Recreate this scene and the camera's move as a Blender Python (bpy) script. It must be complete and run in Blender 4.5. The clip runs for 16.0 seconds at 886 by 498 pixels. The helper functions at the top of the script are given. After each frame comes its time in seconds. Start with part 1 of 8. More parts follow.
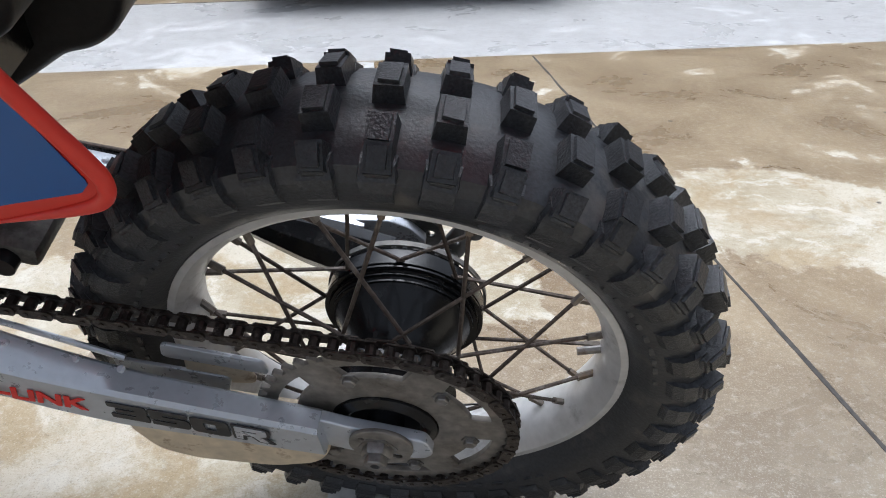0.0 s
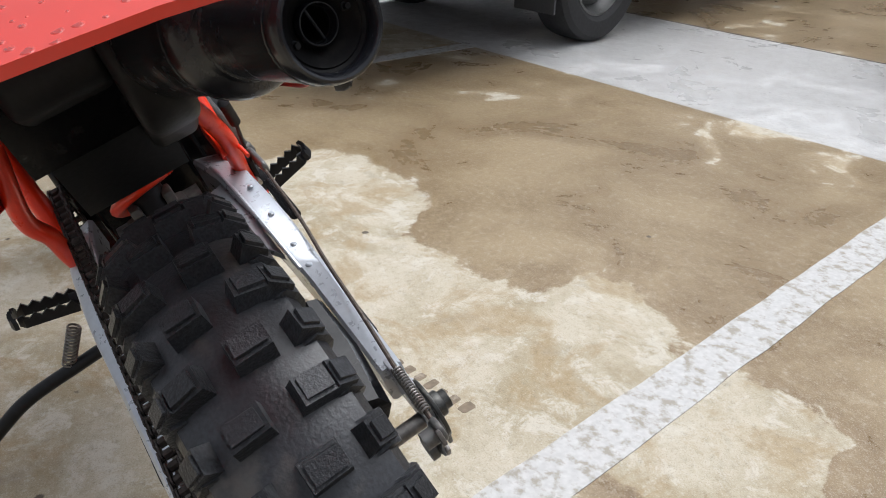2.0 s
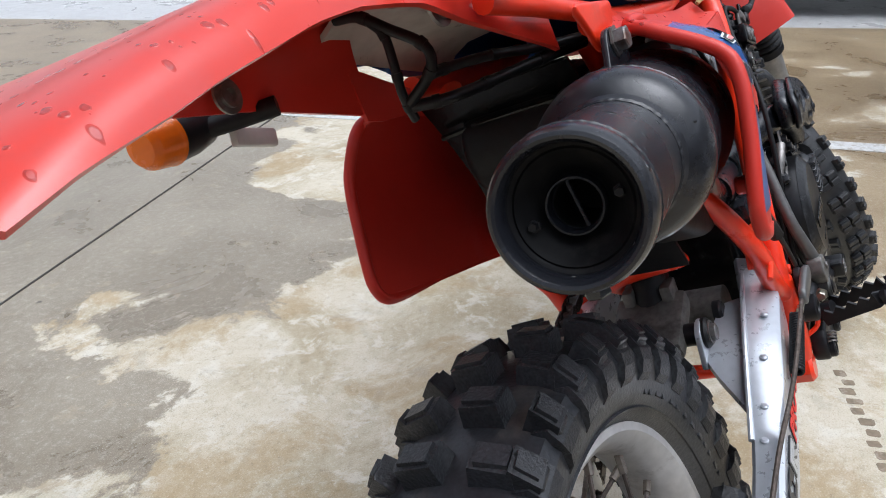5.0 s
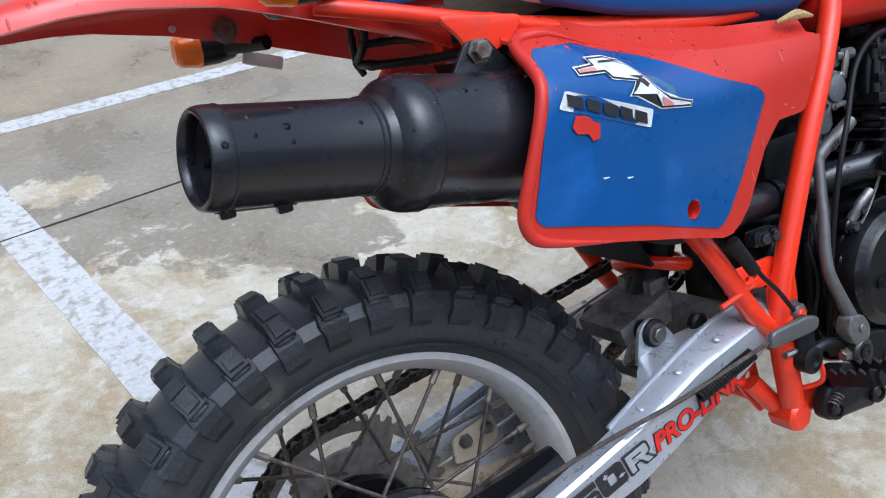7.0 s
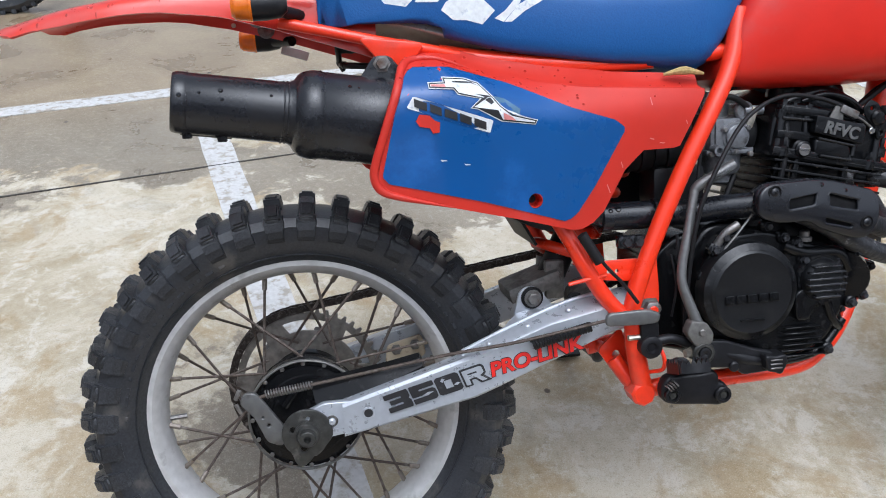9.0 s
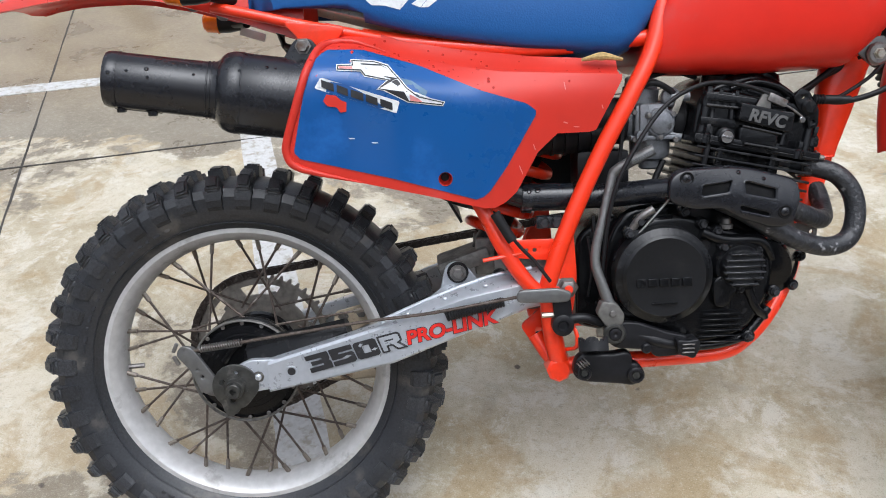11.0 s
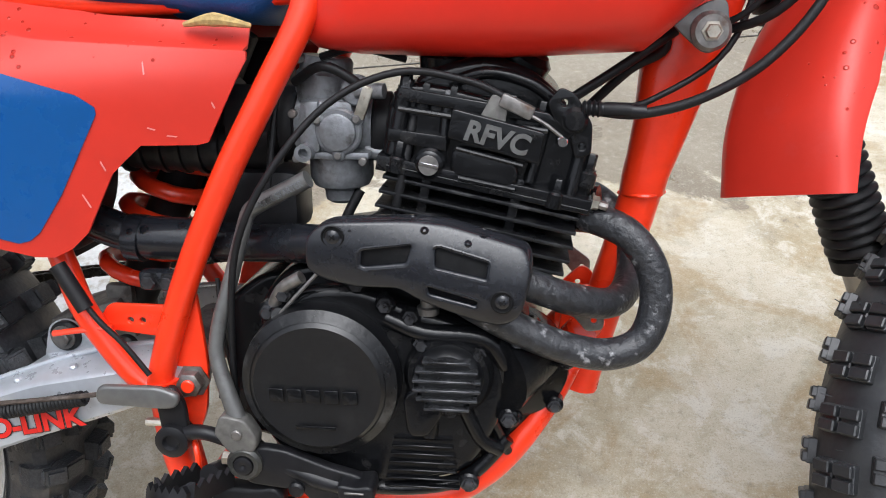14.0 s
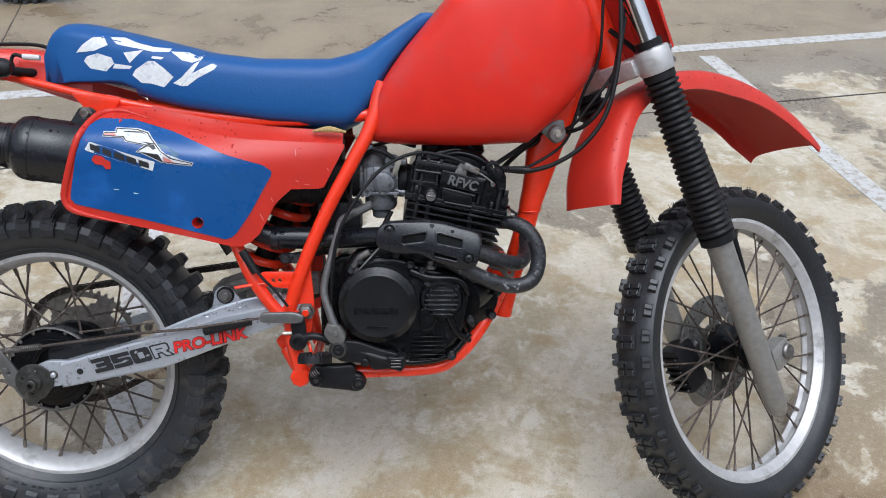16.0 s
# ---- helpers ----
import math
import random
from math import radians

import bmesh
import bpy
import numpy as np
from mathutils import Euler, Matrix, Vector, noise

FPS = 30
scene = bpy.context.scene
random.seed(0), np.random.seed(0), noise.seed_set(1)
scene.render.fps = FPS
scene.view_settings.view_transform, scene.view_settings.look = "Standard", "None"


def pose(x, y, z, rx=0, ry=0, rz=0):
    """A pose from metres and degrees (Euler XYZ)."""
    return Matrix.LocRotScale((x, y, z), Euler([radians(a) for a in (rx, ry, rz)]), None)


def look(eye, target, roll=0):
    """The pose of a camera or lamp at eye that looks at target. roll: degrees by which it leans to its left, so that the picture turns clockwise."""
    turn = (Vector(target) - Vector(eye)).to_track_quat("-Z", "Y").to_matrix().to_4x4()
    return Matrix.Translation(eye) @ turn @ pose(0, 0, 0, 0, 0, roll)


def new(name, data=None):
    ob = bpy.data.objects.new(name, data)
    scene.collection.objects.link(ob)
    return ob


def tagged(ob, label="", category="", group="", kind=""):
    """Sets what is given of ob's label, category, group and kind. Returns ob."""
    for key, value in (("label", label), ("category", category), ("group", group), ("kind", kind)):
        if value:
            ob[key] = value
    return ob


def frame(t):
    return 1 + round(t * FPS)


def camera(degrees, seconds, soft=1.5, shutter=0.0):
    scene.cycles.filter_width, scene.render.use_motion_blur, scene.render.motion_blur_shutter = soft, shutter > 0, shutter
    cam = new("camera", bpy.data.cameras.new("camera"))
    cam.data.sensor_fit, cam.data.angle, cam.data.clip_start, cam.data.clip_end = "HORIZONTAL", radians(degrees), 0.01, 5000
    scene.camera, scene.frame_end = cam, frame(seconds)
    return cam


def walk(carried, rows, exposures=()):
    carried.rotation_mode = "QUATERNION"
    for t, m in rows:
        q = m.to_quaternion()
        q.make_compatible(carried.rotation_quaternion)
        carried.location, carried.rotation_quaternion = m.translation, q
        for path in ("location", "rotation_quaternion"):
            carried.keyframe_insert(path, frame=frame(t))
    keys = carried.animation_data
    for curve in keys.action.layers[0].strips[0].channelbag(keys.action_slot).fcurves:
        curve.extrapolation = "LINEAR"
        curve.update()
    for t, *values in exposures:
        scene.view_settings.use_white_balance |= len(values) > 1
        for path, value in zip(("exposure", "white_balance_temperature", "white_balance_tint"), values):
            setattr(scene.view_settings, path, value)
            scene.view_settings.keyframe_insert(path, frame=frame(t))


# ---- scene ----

EXPO = ((0, 0.52, 5780, 10), (1.0, 0.42, 5800, 10), (1.5, 0.34, 6100, 10), (2.2, 0.30, 6120, 10), (3.5, 0.42, 5850, 10), (5, 0.43, 5800, 10), (7, 0.37, 5350, 10), (8.6, 0.37, 5620, 10), (11, 0.44, 5950, 10), (12.5, 0.62, 6200, 10), (13, 0.67, 6200, 10), (14.5, 0.70, 5950, 10), (16, 0.22, 5800, 10))

# The motorcycle leans on its side stand. BIKE takes its own axes (x ahead, y to its left,
# z up, origin at the rear axle) into the world.
LEAN = -22.383
BIKE = pose(0, 0, 0.3059, LEAN)

cam = camera(58.96, 16.0, soft=1.0)
# seconds, place, yaw, pitch and roll beside the motorcycle
PATH = [
    (0.0, -0.1358, 0.4425, 0.6699, -169.40, -49.77, -5.79),
    (0.5, -0.2628, 0.4199, 0.7517, -160.50, -50.31, -9.33),
    (1.0, -0.3714, 0.3047, 0.6893, -148.58, -49.78, -13.69),
    (1.5, -0.4680, 0.1538, 0.6055, -131.66, -46.25, -19.03),
    (2.0, -0.5643, -0.0283, 0.6141, -107.50, -36.63, -22.52),
    (2.5, -0.4984, -0.1534, 0.6070, -88.67, -26.64, -22.40),
    (3.0, -0.4328, -0.1958, 0.5817, -75.83, -20.56, -21.66),
    (3.5, -0.4224, -0.2511, 0.5479, -68.27, -17.77, -21.78),
    (4.0, -0.4253, -0.2635, 0.5437, -63.63, -16.34, -22.57),
    (4.5, -0.4212, -0.2687, 0.5457, -60.72, -15.51, -23.25),
    (4.7, -0.4183, -0.2730, 0.5459, -59.47, -15.19, -23.30),
    (6.8, -0.2646, -0.6309, 0.5071, -29.89, -13.76, -12.55),
    (7.0, -0.2224, -0.7086, 0.4904, -26.36, -13.40, -11.16),
    (7.5, -0.1521, -0.8704, 0.4764, -19.12, -12.28, -8.10),
    (8.0, -0.1171, -1.0221, 0.4429, -14.33, -11.29, -5.45),
    (8.5, -0.0349, -1.0963, 0.4464, -10.93, -11.02, -3.98),
    (8.7, 0.0102, -1.1186, 0.4457, -9.72, -10.89, -3.55),
    (10.8, 0.2217, -1.2569, 0.4405, -1.76, -11.70, -2.03),
    (11.0, 0.2939, -1.2335, 0.4365, -1.20, -12.02, -2.04),
    (11.5, 0.4345, -1.1290, 0.4388, 0.57, -12.95, -2.00),
    (12.0, 0.5493, -0.9703, 0.4528, 2.24, -14.10, -1.89),
    (12.5, 0.6603, -0.8531, 0.4681, 4.64, -15.48, -1.70),
    (13.0, 0.7586, -0.7724, 0.4588, 6.41, -16.51, -1.29),
    (13.5, 0.8069, -0.7399, 0.4535, 6.80, -16.96, -0.57),
    (14.0, 0.8049, -0.7710, 0.4674, 5.77, -16.61, -0.01),
    (14.5, 0.7515, -0.9309, 0.4811, 3.20, -15.47, 0.15),
    (15.0, 0.6962, -1.1726, 0.4982, 0.45, -14.14, -0.06),
    (15.5, 0.6834, -1.3780, 0.5311, -1.68, -13.05, 0.00),
    (16.0, 0.6951, -1.5084, 0.5461, -2.24, -12.04, 0.27),
]
walk(cam, [(t, BIKE @ pose(x, y, z, 90 + p, 0, w) @ pose(0, 0, 0, 0, 0, r)) for t, x, y, z, w, p, r in PATH],
     exposures=EXPO)

# ---- light: a bright overcast sky ----
world = bpy.data.worlds.new("overcast_sky")
scene.world = world
world.use_nodes = True
wt = world.node_tree
sky = wt.nodes.new("ShaderNodeTexSky")
sky.sky_type = "NISHITA"
sky.sun_disc = False
sky.sun_elevation = radians(73)
sky.sun_rotation = radians(165)
sky.air_density, sky.dust_density, sky.ozone_density = 1.0, 6.0, 1.0
hsv = wt.nodes.new("ShaderNodeHueSaturation")
hsv.inputs["Saturation"].default_value = 0.22
wt.links.new(sky.outputs[0], hsv.inputs["Color"])
wt.links.new(hsv.outputs[0], wt.nodes["Background"].inputs[0])
wt.nodes["Background"].inputs[1].default_value = 0.145

sun_data = bpy.data.lights.new("sun", "SUN")
sun_data.energy, sun_data.angle, sun_data.color = 0.85, radians(58), (1.0, 0.98, 0.95)
sun = new("sun", sun_data)
sun.matrix_world = look((0.45, -1.68, 5.7), (0, 0, 0))


# ---- materials ----
def mat(name, base, rough=0.5, metal=0.0, grain=40.0, vary=0.12, bump=0.1, second=None, stain=0.0, stain_scale=6.0,
        rough_vary=0.12, coat=0.0, detail=6.0, random_vary=0.0):
    """A procedural surface: fine grain, larger wear towards a second colour, and relief."""
    m = bpy.data.materials.new(name)
    m.use_nodes = True
    t = m.node_tree
    n, link = t.nodes, t.links.new
    b = n["Principled BSDF"]
    co = n.new("ShaderNodeTexCoord")
    fine = n.new("ShaderNodeTexNoise")
    fine.inputs["Scale"].default_value, fine.inputs["Detail"].default_value = grain, detail
    large = n.new("ShaderNodeTexNoise")
    large.inputs["Scale"].default_value, large.inputs["Detail"].default_value = stain_scale, 8.0
    large.inputs["Roughness"].default_value = 0.65
    link(co.outputs["Object"], fine.inputs["Vector"])
    link(co.outputs["Object"], large.inputs["Vector"])
    ramp = n.new("ShaderNodeValToRGB")
    lo = [c * (1 - vary) for c in base]
    hi = [min(1, c * (1 + vary)) for c in base]
    ramp.color_ramp.elements[0].position, ramp.color_ramp.elements[1].position = 0.3, 0.7
    ramp.color_ramp.elements[0].color, ramp.color_ramp.elements[1].color = (*lo, 1), (*hi, 1)
    link(fine.outputs["Fac"], ramp.inputs["Fac"])
    out = ramp.outputs["Color"]
    if second:
        edge = n.new("ShaderNodeMapRange")
        edge.inputs["From Min"].default_value, edge.inputs["From Max"].default_value = 0.62 - 0.25 * stain, 0.72 - 0.2 * stain
        link(large.outputs["Fac"], edge.inputs["Value"])
        mix = n.new("ShaderNodeMix")
        mix.data_type = "RGBA"
        link(edge.outputs[0], mix.inputs["Factor"])
        link(out, mix.inputs[6])
        mix.inputs[7].default_value = (*second, 1)
        out = mix.outputs[2]
    if random_vary:
        info = n.new("ShaderNodeObjectInfo")
        hs = n.new("ShaderNodeHueSaturation")
        mr = n.new("ShaderNodeMapRange")
        mr.inputs["To Min"].default_value, mr.inputs["To Max"].default_value = 1 - random_vary, 1 + random_vary
        link(info.outputs["Random"], mr.inputs["Value"])
        link(mr.outputs[0], hs.inputs["Value"])
        link(out, hs.inputs["Color"])
        out = hs.outputs[0]
    link(out, b.inputs["Base Color"])
    rr = n.new("ShaderNodeMapRange")
    rr.inputs["To Min"].default_value, rr.inputs["To Max"].default_value = max(0.02, rough - rough_vary), min(1, rough + rough_vary)
    link(large.outputs["Fac"], rr.inputs["Value"])
    link(rr.outputs[0], b.inputs["Roughness"])
    b.inputs["Metallic"].default_value = metal
    b.inputs["Coat Weight"].default_value = coat
    b.inputs["Coat Roughness"].default_value = 0.12
    if bump:
        bp = n.new("ShaderNodeBump")
        bp.inputs["Strength"].default_value, bp.inputs["Distance"].default_value = bump, 0.002
        link(fine.outputs["Fac"], bp.inputs["Height"])
        link(bp.outputs[0], b.inputs["Normal"])
    return m


def wet(m, scale=95.0, amount=0.30, depth=0.5, flat=False):
    """Raindrops: small domes with a glossier skin, on the faces that look up."""
    t = m.node_tree
    n, link = t.nodes, t.links.new
    b = n["Principled BSDF"]
    co = n.new("ShaderNodeTexCoord")
    v = n.new("ShaderNodeTexVoronoi")
    v.voronoi_dimensions = "2D" if flat else "3D"
    v.inputs["Scale"].default_value = scale
    v.inputs["Randomness"].default_value = 1.0
    link(co.outputs["Object"], v.inputs["Vector"])
    sizes = n.new("ShaderNodeSeparateColor")
    link(v.outputs["Color"], sizes.inputs[0])
    rad = n.new("ShaderNodeMapRange")
    rad.inputs["From Min"].default_value, rad.inputs["From Max"].default_value = 1 - amount, 1.0
    rad.inputs["To Min"].default_value, rad.inputs["To Max"].default_value = 0.0, 0.42
    link(sizes.outputs[0], rad.inputs["Value"])
    up = n.new("ShaderNodeNewGeometry")
    sep = n.new("ShaderNodeSeparateXYZ")
    link(up.outputs["Normal"], sep.inputs[0])
    top = n.new("ShaderNodeMapRange")
    top.inputs["From Min"].default_value, top.inputs["From Max"].default_value = 0.35, 0.75
    link(sep.outputs["Z"], top.inputs["Value"])
    mul = n.new("ShaderNodeMath")
    mul.operation = "MULTIPLY"
    link(rad.outputs[0], mul.inputs[0])
    link(top.outputs[0], mul.inputs[1])
    sub = n.new("ShaderNodeMath")
    sub.operation = "SUBTRACT"
    link(mul.outputs[0], sub.inputs[0])
    link(v.outputs["Distance"], sub.inputs[1])
    dome = n.new("ShaderNodeMapRange")
    dome.inputs["From Max"].default_value = 0.16
    link(sub.outputs[0], dome.inputs["Value"])
    bp = n.new("ShaderNodeBump")
    bp.inputs["Strength"].default_value, bp.inputs["Distance"].default_value = depth, 0.004
    link(dome.outputs[0], bp.inputs["Height"])
    old = b.inputs["Normal"].links
    if old:
        link(old[0].from_socket, bp.inputs["Normal"])
    link(bp.outputs[0], b.inputs["Normal"])
    film = n.new("ShaderNodeMix")
    film.data_type, film.blend_type = "RGBA", "MULTIPLY"
    half = n.new("ShaderNodeMath")
    half.operation = "MULTIPLY"
    link(dome.outputs[0], half.inputs[0])
    half.inputs[1].default_value = 0.7
    link(half.outputs[0], film.inputs["Factor"])
    link(b.inputs["Base Color"].links[0].from_socket, film.inputs[6])
    film.inputs[7].default_value = (0.50, 0.50, 0.50, 1)
    link(film.outputs[2], b.inputs["Base Color"])
    gl = n.new("ShaderNodeMix")
    src = b.inputs["Roughness"].links[0].from_socket
    link(dome.outputs[0], gl.inputs["Factor"])
    link(src, gl.inputs[2])
    gl.inputs[3].default_value = 0.06
    link(gl.outputs[0], b.inputs["Roughness"])
    return m


RED = wet(mat("red_plastic", (0.55, 0.028, 0.015), 0.42, grain=18, vary=0.06, bump=0.03, second=(0.56, 0.05, 0.04), stain=0.2), 150, 0.40, 0.5)
RED_WET = wet(mat("wet_red_plastic", (0.62, 0.032, 0.016), 0.30, grain=18, vary=0.06, bump=0.03, second=(0.56, 0.05, 0.04), stain=0.2, coat=0.25), 200, 0.34, 0.35, True)
TANK = wet(mat("tank_red_plastic", (0.68, 0.022, 0.010), 0.38, grain=14, vary=0.06, bump=0.03, second=(0.62, 0.045, 0.035), stain=0.25), 120, 0.22, 0.4)
FRAME = mat("frame_red_enamel", (0.86, 0.040, 0.008), 0.30, grain=60, vary=0.06, bump=0.08, second=(0.62, 0.04, 0.015), stain=0.15, coat=0.3)
BLUE = wet(mat("blue_sticker", (0.007, 0.078, 0.275), 0.30, grain=10, vary=0.06, bump=0.02, second=(0.02, 0.12, 0.40), stain=0.3, coat=0.2), 70, 0.06, 0.2)
SEAT = mat("seat_vinyl", (0.008, 0.082, 0.275), 0.46, grain=420, vary=0.08, bump=0.25, second=(0.012, 0.098, 0.31), stain=0.4)
WHITE_INK = mat("white_print", (0.70, 0.72, 0.72), 0.5, grain=160, vary=0.1, bump=0.15, second=(0.38, 0.42, 0.50), stain=0.15, stain_scale=60)
BLACK_INK = mat("black_print", (0.018, 0.018, 0.02), 0.45, grain=120, vary=0.3, bump=0.05, second=(0.10, 0.10, 0.11), stain=0.05, stain_scale=40)
TEAL = mat("worn_clear_film", (0.05, 0.13, 0.22), 0.35, grain=60, vary=0.15, bump=0.1, second=(0.02, 0.10, 0.30), stain=0.2, stain_scale=40)
RED_INK = mat("red_print", (0.62, 0.014, 0.008), 0.45, grain=120, vary=0.1, bump=0.05)
PINK_INK = mat("pink_print", (0.66, 0.24, 0.22), 0.45, grain=80, vary=0.2, bump=0.05)
RUBBER = mat("tyre_rubber", (0.025, 0.0268, 0.031), 0.36, grain=300, vary=0.35, bump=0.22, second=(0.075, 0.070, 0.064), stain=0.30, stain_scale=16, rough_vary=0.22)
KNOB_RUBBER = mat("worn_knob_rubber", (0.026, 0.0275, 0.031), 0.38, grain=420, vary=0.5, bump=0.45, second=(0.060, 0.062, 0.066), stain=0.30, stain_scale=34, rough_vary=0.22, random_vary=0.3)
FRONT_RUBBER = mat("front_tyre_rubber", (0.021, 0.022, 0.024), 0.40, grain=120, vary=0.25, bump=0.35, second=(0.040, 0.040, 0.040), stain=0.2)
NIPPLE = mat("nickel_nipple", (0.19, 0.165, 0.14), 0.45, 0.6, grain=200, vary=0.2, bump=0.2, second=(0.18, 0.13, 0.09), stain=0.25, stain_scale=60)
PAN = mat("dirty_white_plastic", (0.52, 0.50, 0.46), 0.55, grain=50, vary=0.12, bump=0.1, second=(0.16, 0.12, 0.09), stain=0.05, stain_scale=45)
ALLOY = mat("dull_alloy_rim", (0.52, 0.515, 0.51), 0.40, 0.30, grain=70, vary=0.1, bump=0.08, second=(0.32, 0.31, 0.30), stain=0.2, stain_scale=18)
SILVER = mat("silver_painted_steel", (0.47, 0.495, 0.535), 0.28, 0.45, grain=120, vary=0.06, bump=0.06, second=(0.20, 0.19, 0.18), stain=-0.42, stain_scale=75, coat=0.3, rough_vary=0.03)
STEEL = mat("grey_worn_steel", (0.22, 0.21, 0.20), 0.45, 0.8, grain=140, vary=0.25, bump=0.25, second=(0.12, 0.08, 0.06), stain=0.3, stain_scale=25)
ZINC = mat("zinc_bolt", (0.50, 0.47, 0.40), 0.35, 0.9, grain=160, vary=0.2, bump=0.2, second=(0.20, 0.13, 0.08), stain=0.25, stain_scale=40)
RUST = mat("rusty_spoke", (0.085, 0.066, 0.055), 0.6, 0.5, grain=220, vary=0.4, bump=0.4, second=(0.17, 0.15, 0.135), stain=0.3, stain_scale=50, random_vary=0.25)
CHAIN = mat("oily_chain_steel", (0.055, 0.045, 0.040), 0.42, 0.75, grain=200, vary=0.4, bump=0.3, second=(0.18, 0.16, 0.14), stain=0.25, stain_scale=90)
SPROCKET = mat("dirty_sprocket", (0.195, 0.178, 0.158), 0.48, 0.45, grain=90, vary=0.3, bump=0.3, second=(0.10, 0.085, 0.07), stain=0.3, stain_scale=20)
EXHAUST = wet(mat("black_exhaust_paint", (0.0110, 0.0120, 0.0155), 0.27, grain=240, vary=0.2, bump=0.06, second=(0.015, 0.015, 0.017), stain=0.3, stain_scale=10, rough_vary=0.12), 85, 0.34, 0.8)
PIPE = mat("scuffed_black_pipe", (0.022, 0.023, 0.026), 0.40, grain=160, vary=0.45, bump=0.9, second=(0.26, 0.26, 0.265), stain=0.10, stain_scale=75)
ENGINE = mat("engine_black_paint", (0.0050, 0.0053, 0.0062), 0.22, grain=170, vary=0.30, bump=0.14, second=(0.017, 0.0165, 0.0165), stain=0.22, stain_scale=42, rough_vary=0.14)
GLOSS_BLACK = mat("satin_black_cover", (0.0055, 0.0058, 0.0068), 0.33, grain=200, vary=0.3, bump=0.06, second=(0.012, 0.012, 0.0125), stain=0.2, stain_scale=30, rough_vary=0.10)
CAST = mat("carburettor_alloy", (0.19, 0.197, 0.21), 0.34, 0.35, grain=180, vary=0.2, bump=0.35, second=(0.07, 0.068, 0.065), stain=0.3, stain_scale=40)
DARKCAST = mat("grimy_cast_alloy", (0.15, 0.145, 0.135), 0.55, 0.5, grain=130, vary=0.25, bump=0.4, second=(0.06, 0.055, 0.05), stain=0.4, stain_scale=20)
BLACK_RUBBER = mat("black_rubber", (0.010, 0.010, 0.011), 0.5, grain=150, vary=0.2, bump=0.2)
BLACK_PLASTIC = mat("black_plastic", (0.010, 0.010, 0.0115), 0.38, grain=80, vary=0.3, bump=0.15, second=(0.035, 0.034, 0.033), stain=0.12)
# near-black that puts the shade of recesses into the colour
RECESS_BLACK = mat("recess_black_metal", (0.006, 0.006, 0.0065), 0.55, grain=120, vary=0.4, bump=0.2, second=(0.014, 0.013, 0.012), stain=0.25, stain_scale=60)
FORK = mat("dull_fork_alloy", (0.30, 0.29, 0.27), 0.42, 0.5, grain=90, vary=0.12, bump=0.12, second=(0.20, 0.19, 0.17), stain=0.2, stain_scale=10)
# engine black with paler flecks, standing in for light caught on fins and ridges
EDGE_LIT_BLACK = mat("edge_lit_black_paint", (0.0075, 0.0078, 0.0088), 0.30, 0.0, grain=140, vary=0.5, bump=0.3, second=(0.045, 0.045, 0.046), stain=0.22, stain_scale=40)
# lighter grey that paints caught light onto small fins and bolt heads
EDGE_LIT_GREY = mat("edge_lit_grey", (0.040, 0.041, 0.045), 0.24, 0.3, grain=140, vary=0.5, bump=0.4, second=(0.010, 0.010, 0.011), stain=0.5, stain_scale=60)
GREY_METAL = mat("raw_grey_casting", (0.145, 0.145, 0.142), 0.40, 0.5, grain=110, vary=0.12, bump=0.2, second=(0.10, 0.095, 0.09), stain=0.25, stain_scale=30)
AGED = mat("dark_aged_steel", (0.060, 0.060, 0.056), 0.36, 0.55, grain=120, vary=0.3, bump=0.3, second=(0.13, 0.125, 0.115), stain=0.2, stain_scale=50)
CHROME = mat("chrome_tube", (0.75, 0.76, 0.78), 0.12, 1.0, grain=40, vary=0.03, bump=0.02)
CREAM = mat("stained_cream_plastic", (0.56, 0.47, 0.34), 0.55, grain=60, vary=0.2, bump=0.2, second=(0.20, 0.13, 0.08), stain=0.3, stain_scale=30)
AMBER = mat("amber_lens", (0.80, 0.17, 0.003), 0.25, grain=30, vary=0.25, bump=0.1, coat=0.15)
FOAM = mat("torn_seat_foam", (0.42, 0.30, 0.12), 0.9, grain=200, vary=0.3, bump=0.6)
CLEAR = mat("frosted_clear_plastic", (0.62, 0.60, 0.58), 0.35, grain=60, vary=0.1, bump=0.1)
UTE_WHITE = mat("white_car_paint", (0.72, 0.72, 0.71), 0.25, grain=12, vary=0.03, bump=0.0, coat=0.5)
DARK_BODY = mat("dark_car_paint", (0.022, 0.023, 0.026), 0.25, grain=12, vary=0.05, bump=0.0, coat=0.6)
BUMPER = mat("dark_grey_bumper", (0.045, 0.048, 0.053), 0.5, grain=80, vary=0.1, bump=0.1)
GLASS = mat("dark_window_glass", (0.015, 0.017, 0.018), 0.06, grain=10, vary=0.0, bump=0.0, coat=0.5)
TYRE_ROAD = mat("road_tyre_rubber", (0.030, 0.030, 0.031), 0.7, grain=60, vary=0.2, bump=0.2)
for m, k in ((RED, 0.45), (TANK, 0.42), (BLUE, 0.40), (SEAT, 0.4), (ENGINE, 0.32), (EDGE_LIT_BLACK, 0.36), (EXHAUST, 0.50), (BLACK_RUBBER, 0.25), (BLACK_PLASTIC, 0.28), (KNOB_RUBBER, 0.40), (RECESS_BLACK, 0.15)):
    m.node_tree.nodes["Principled BSDF"].inputs["Specular IOR Level"].default_value = k


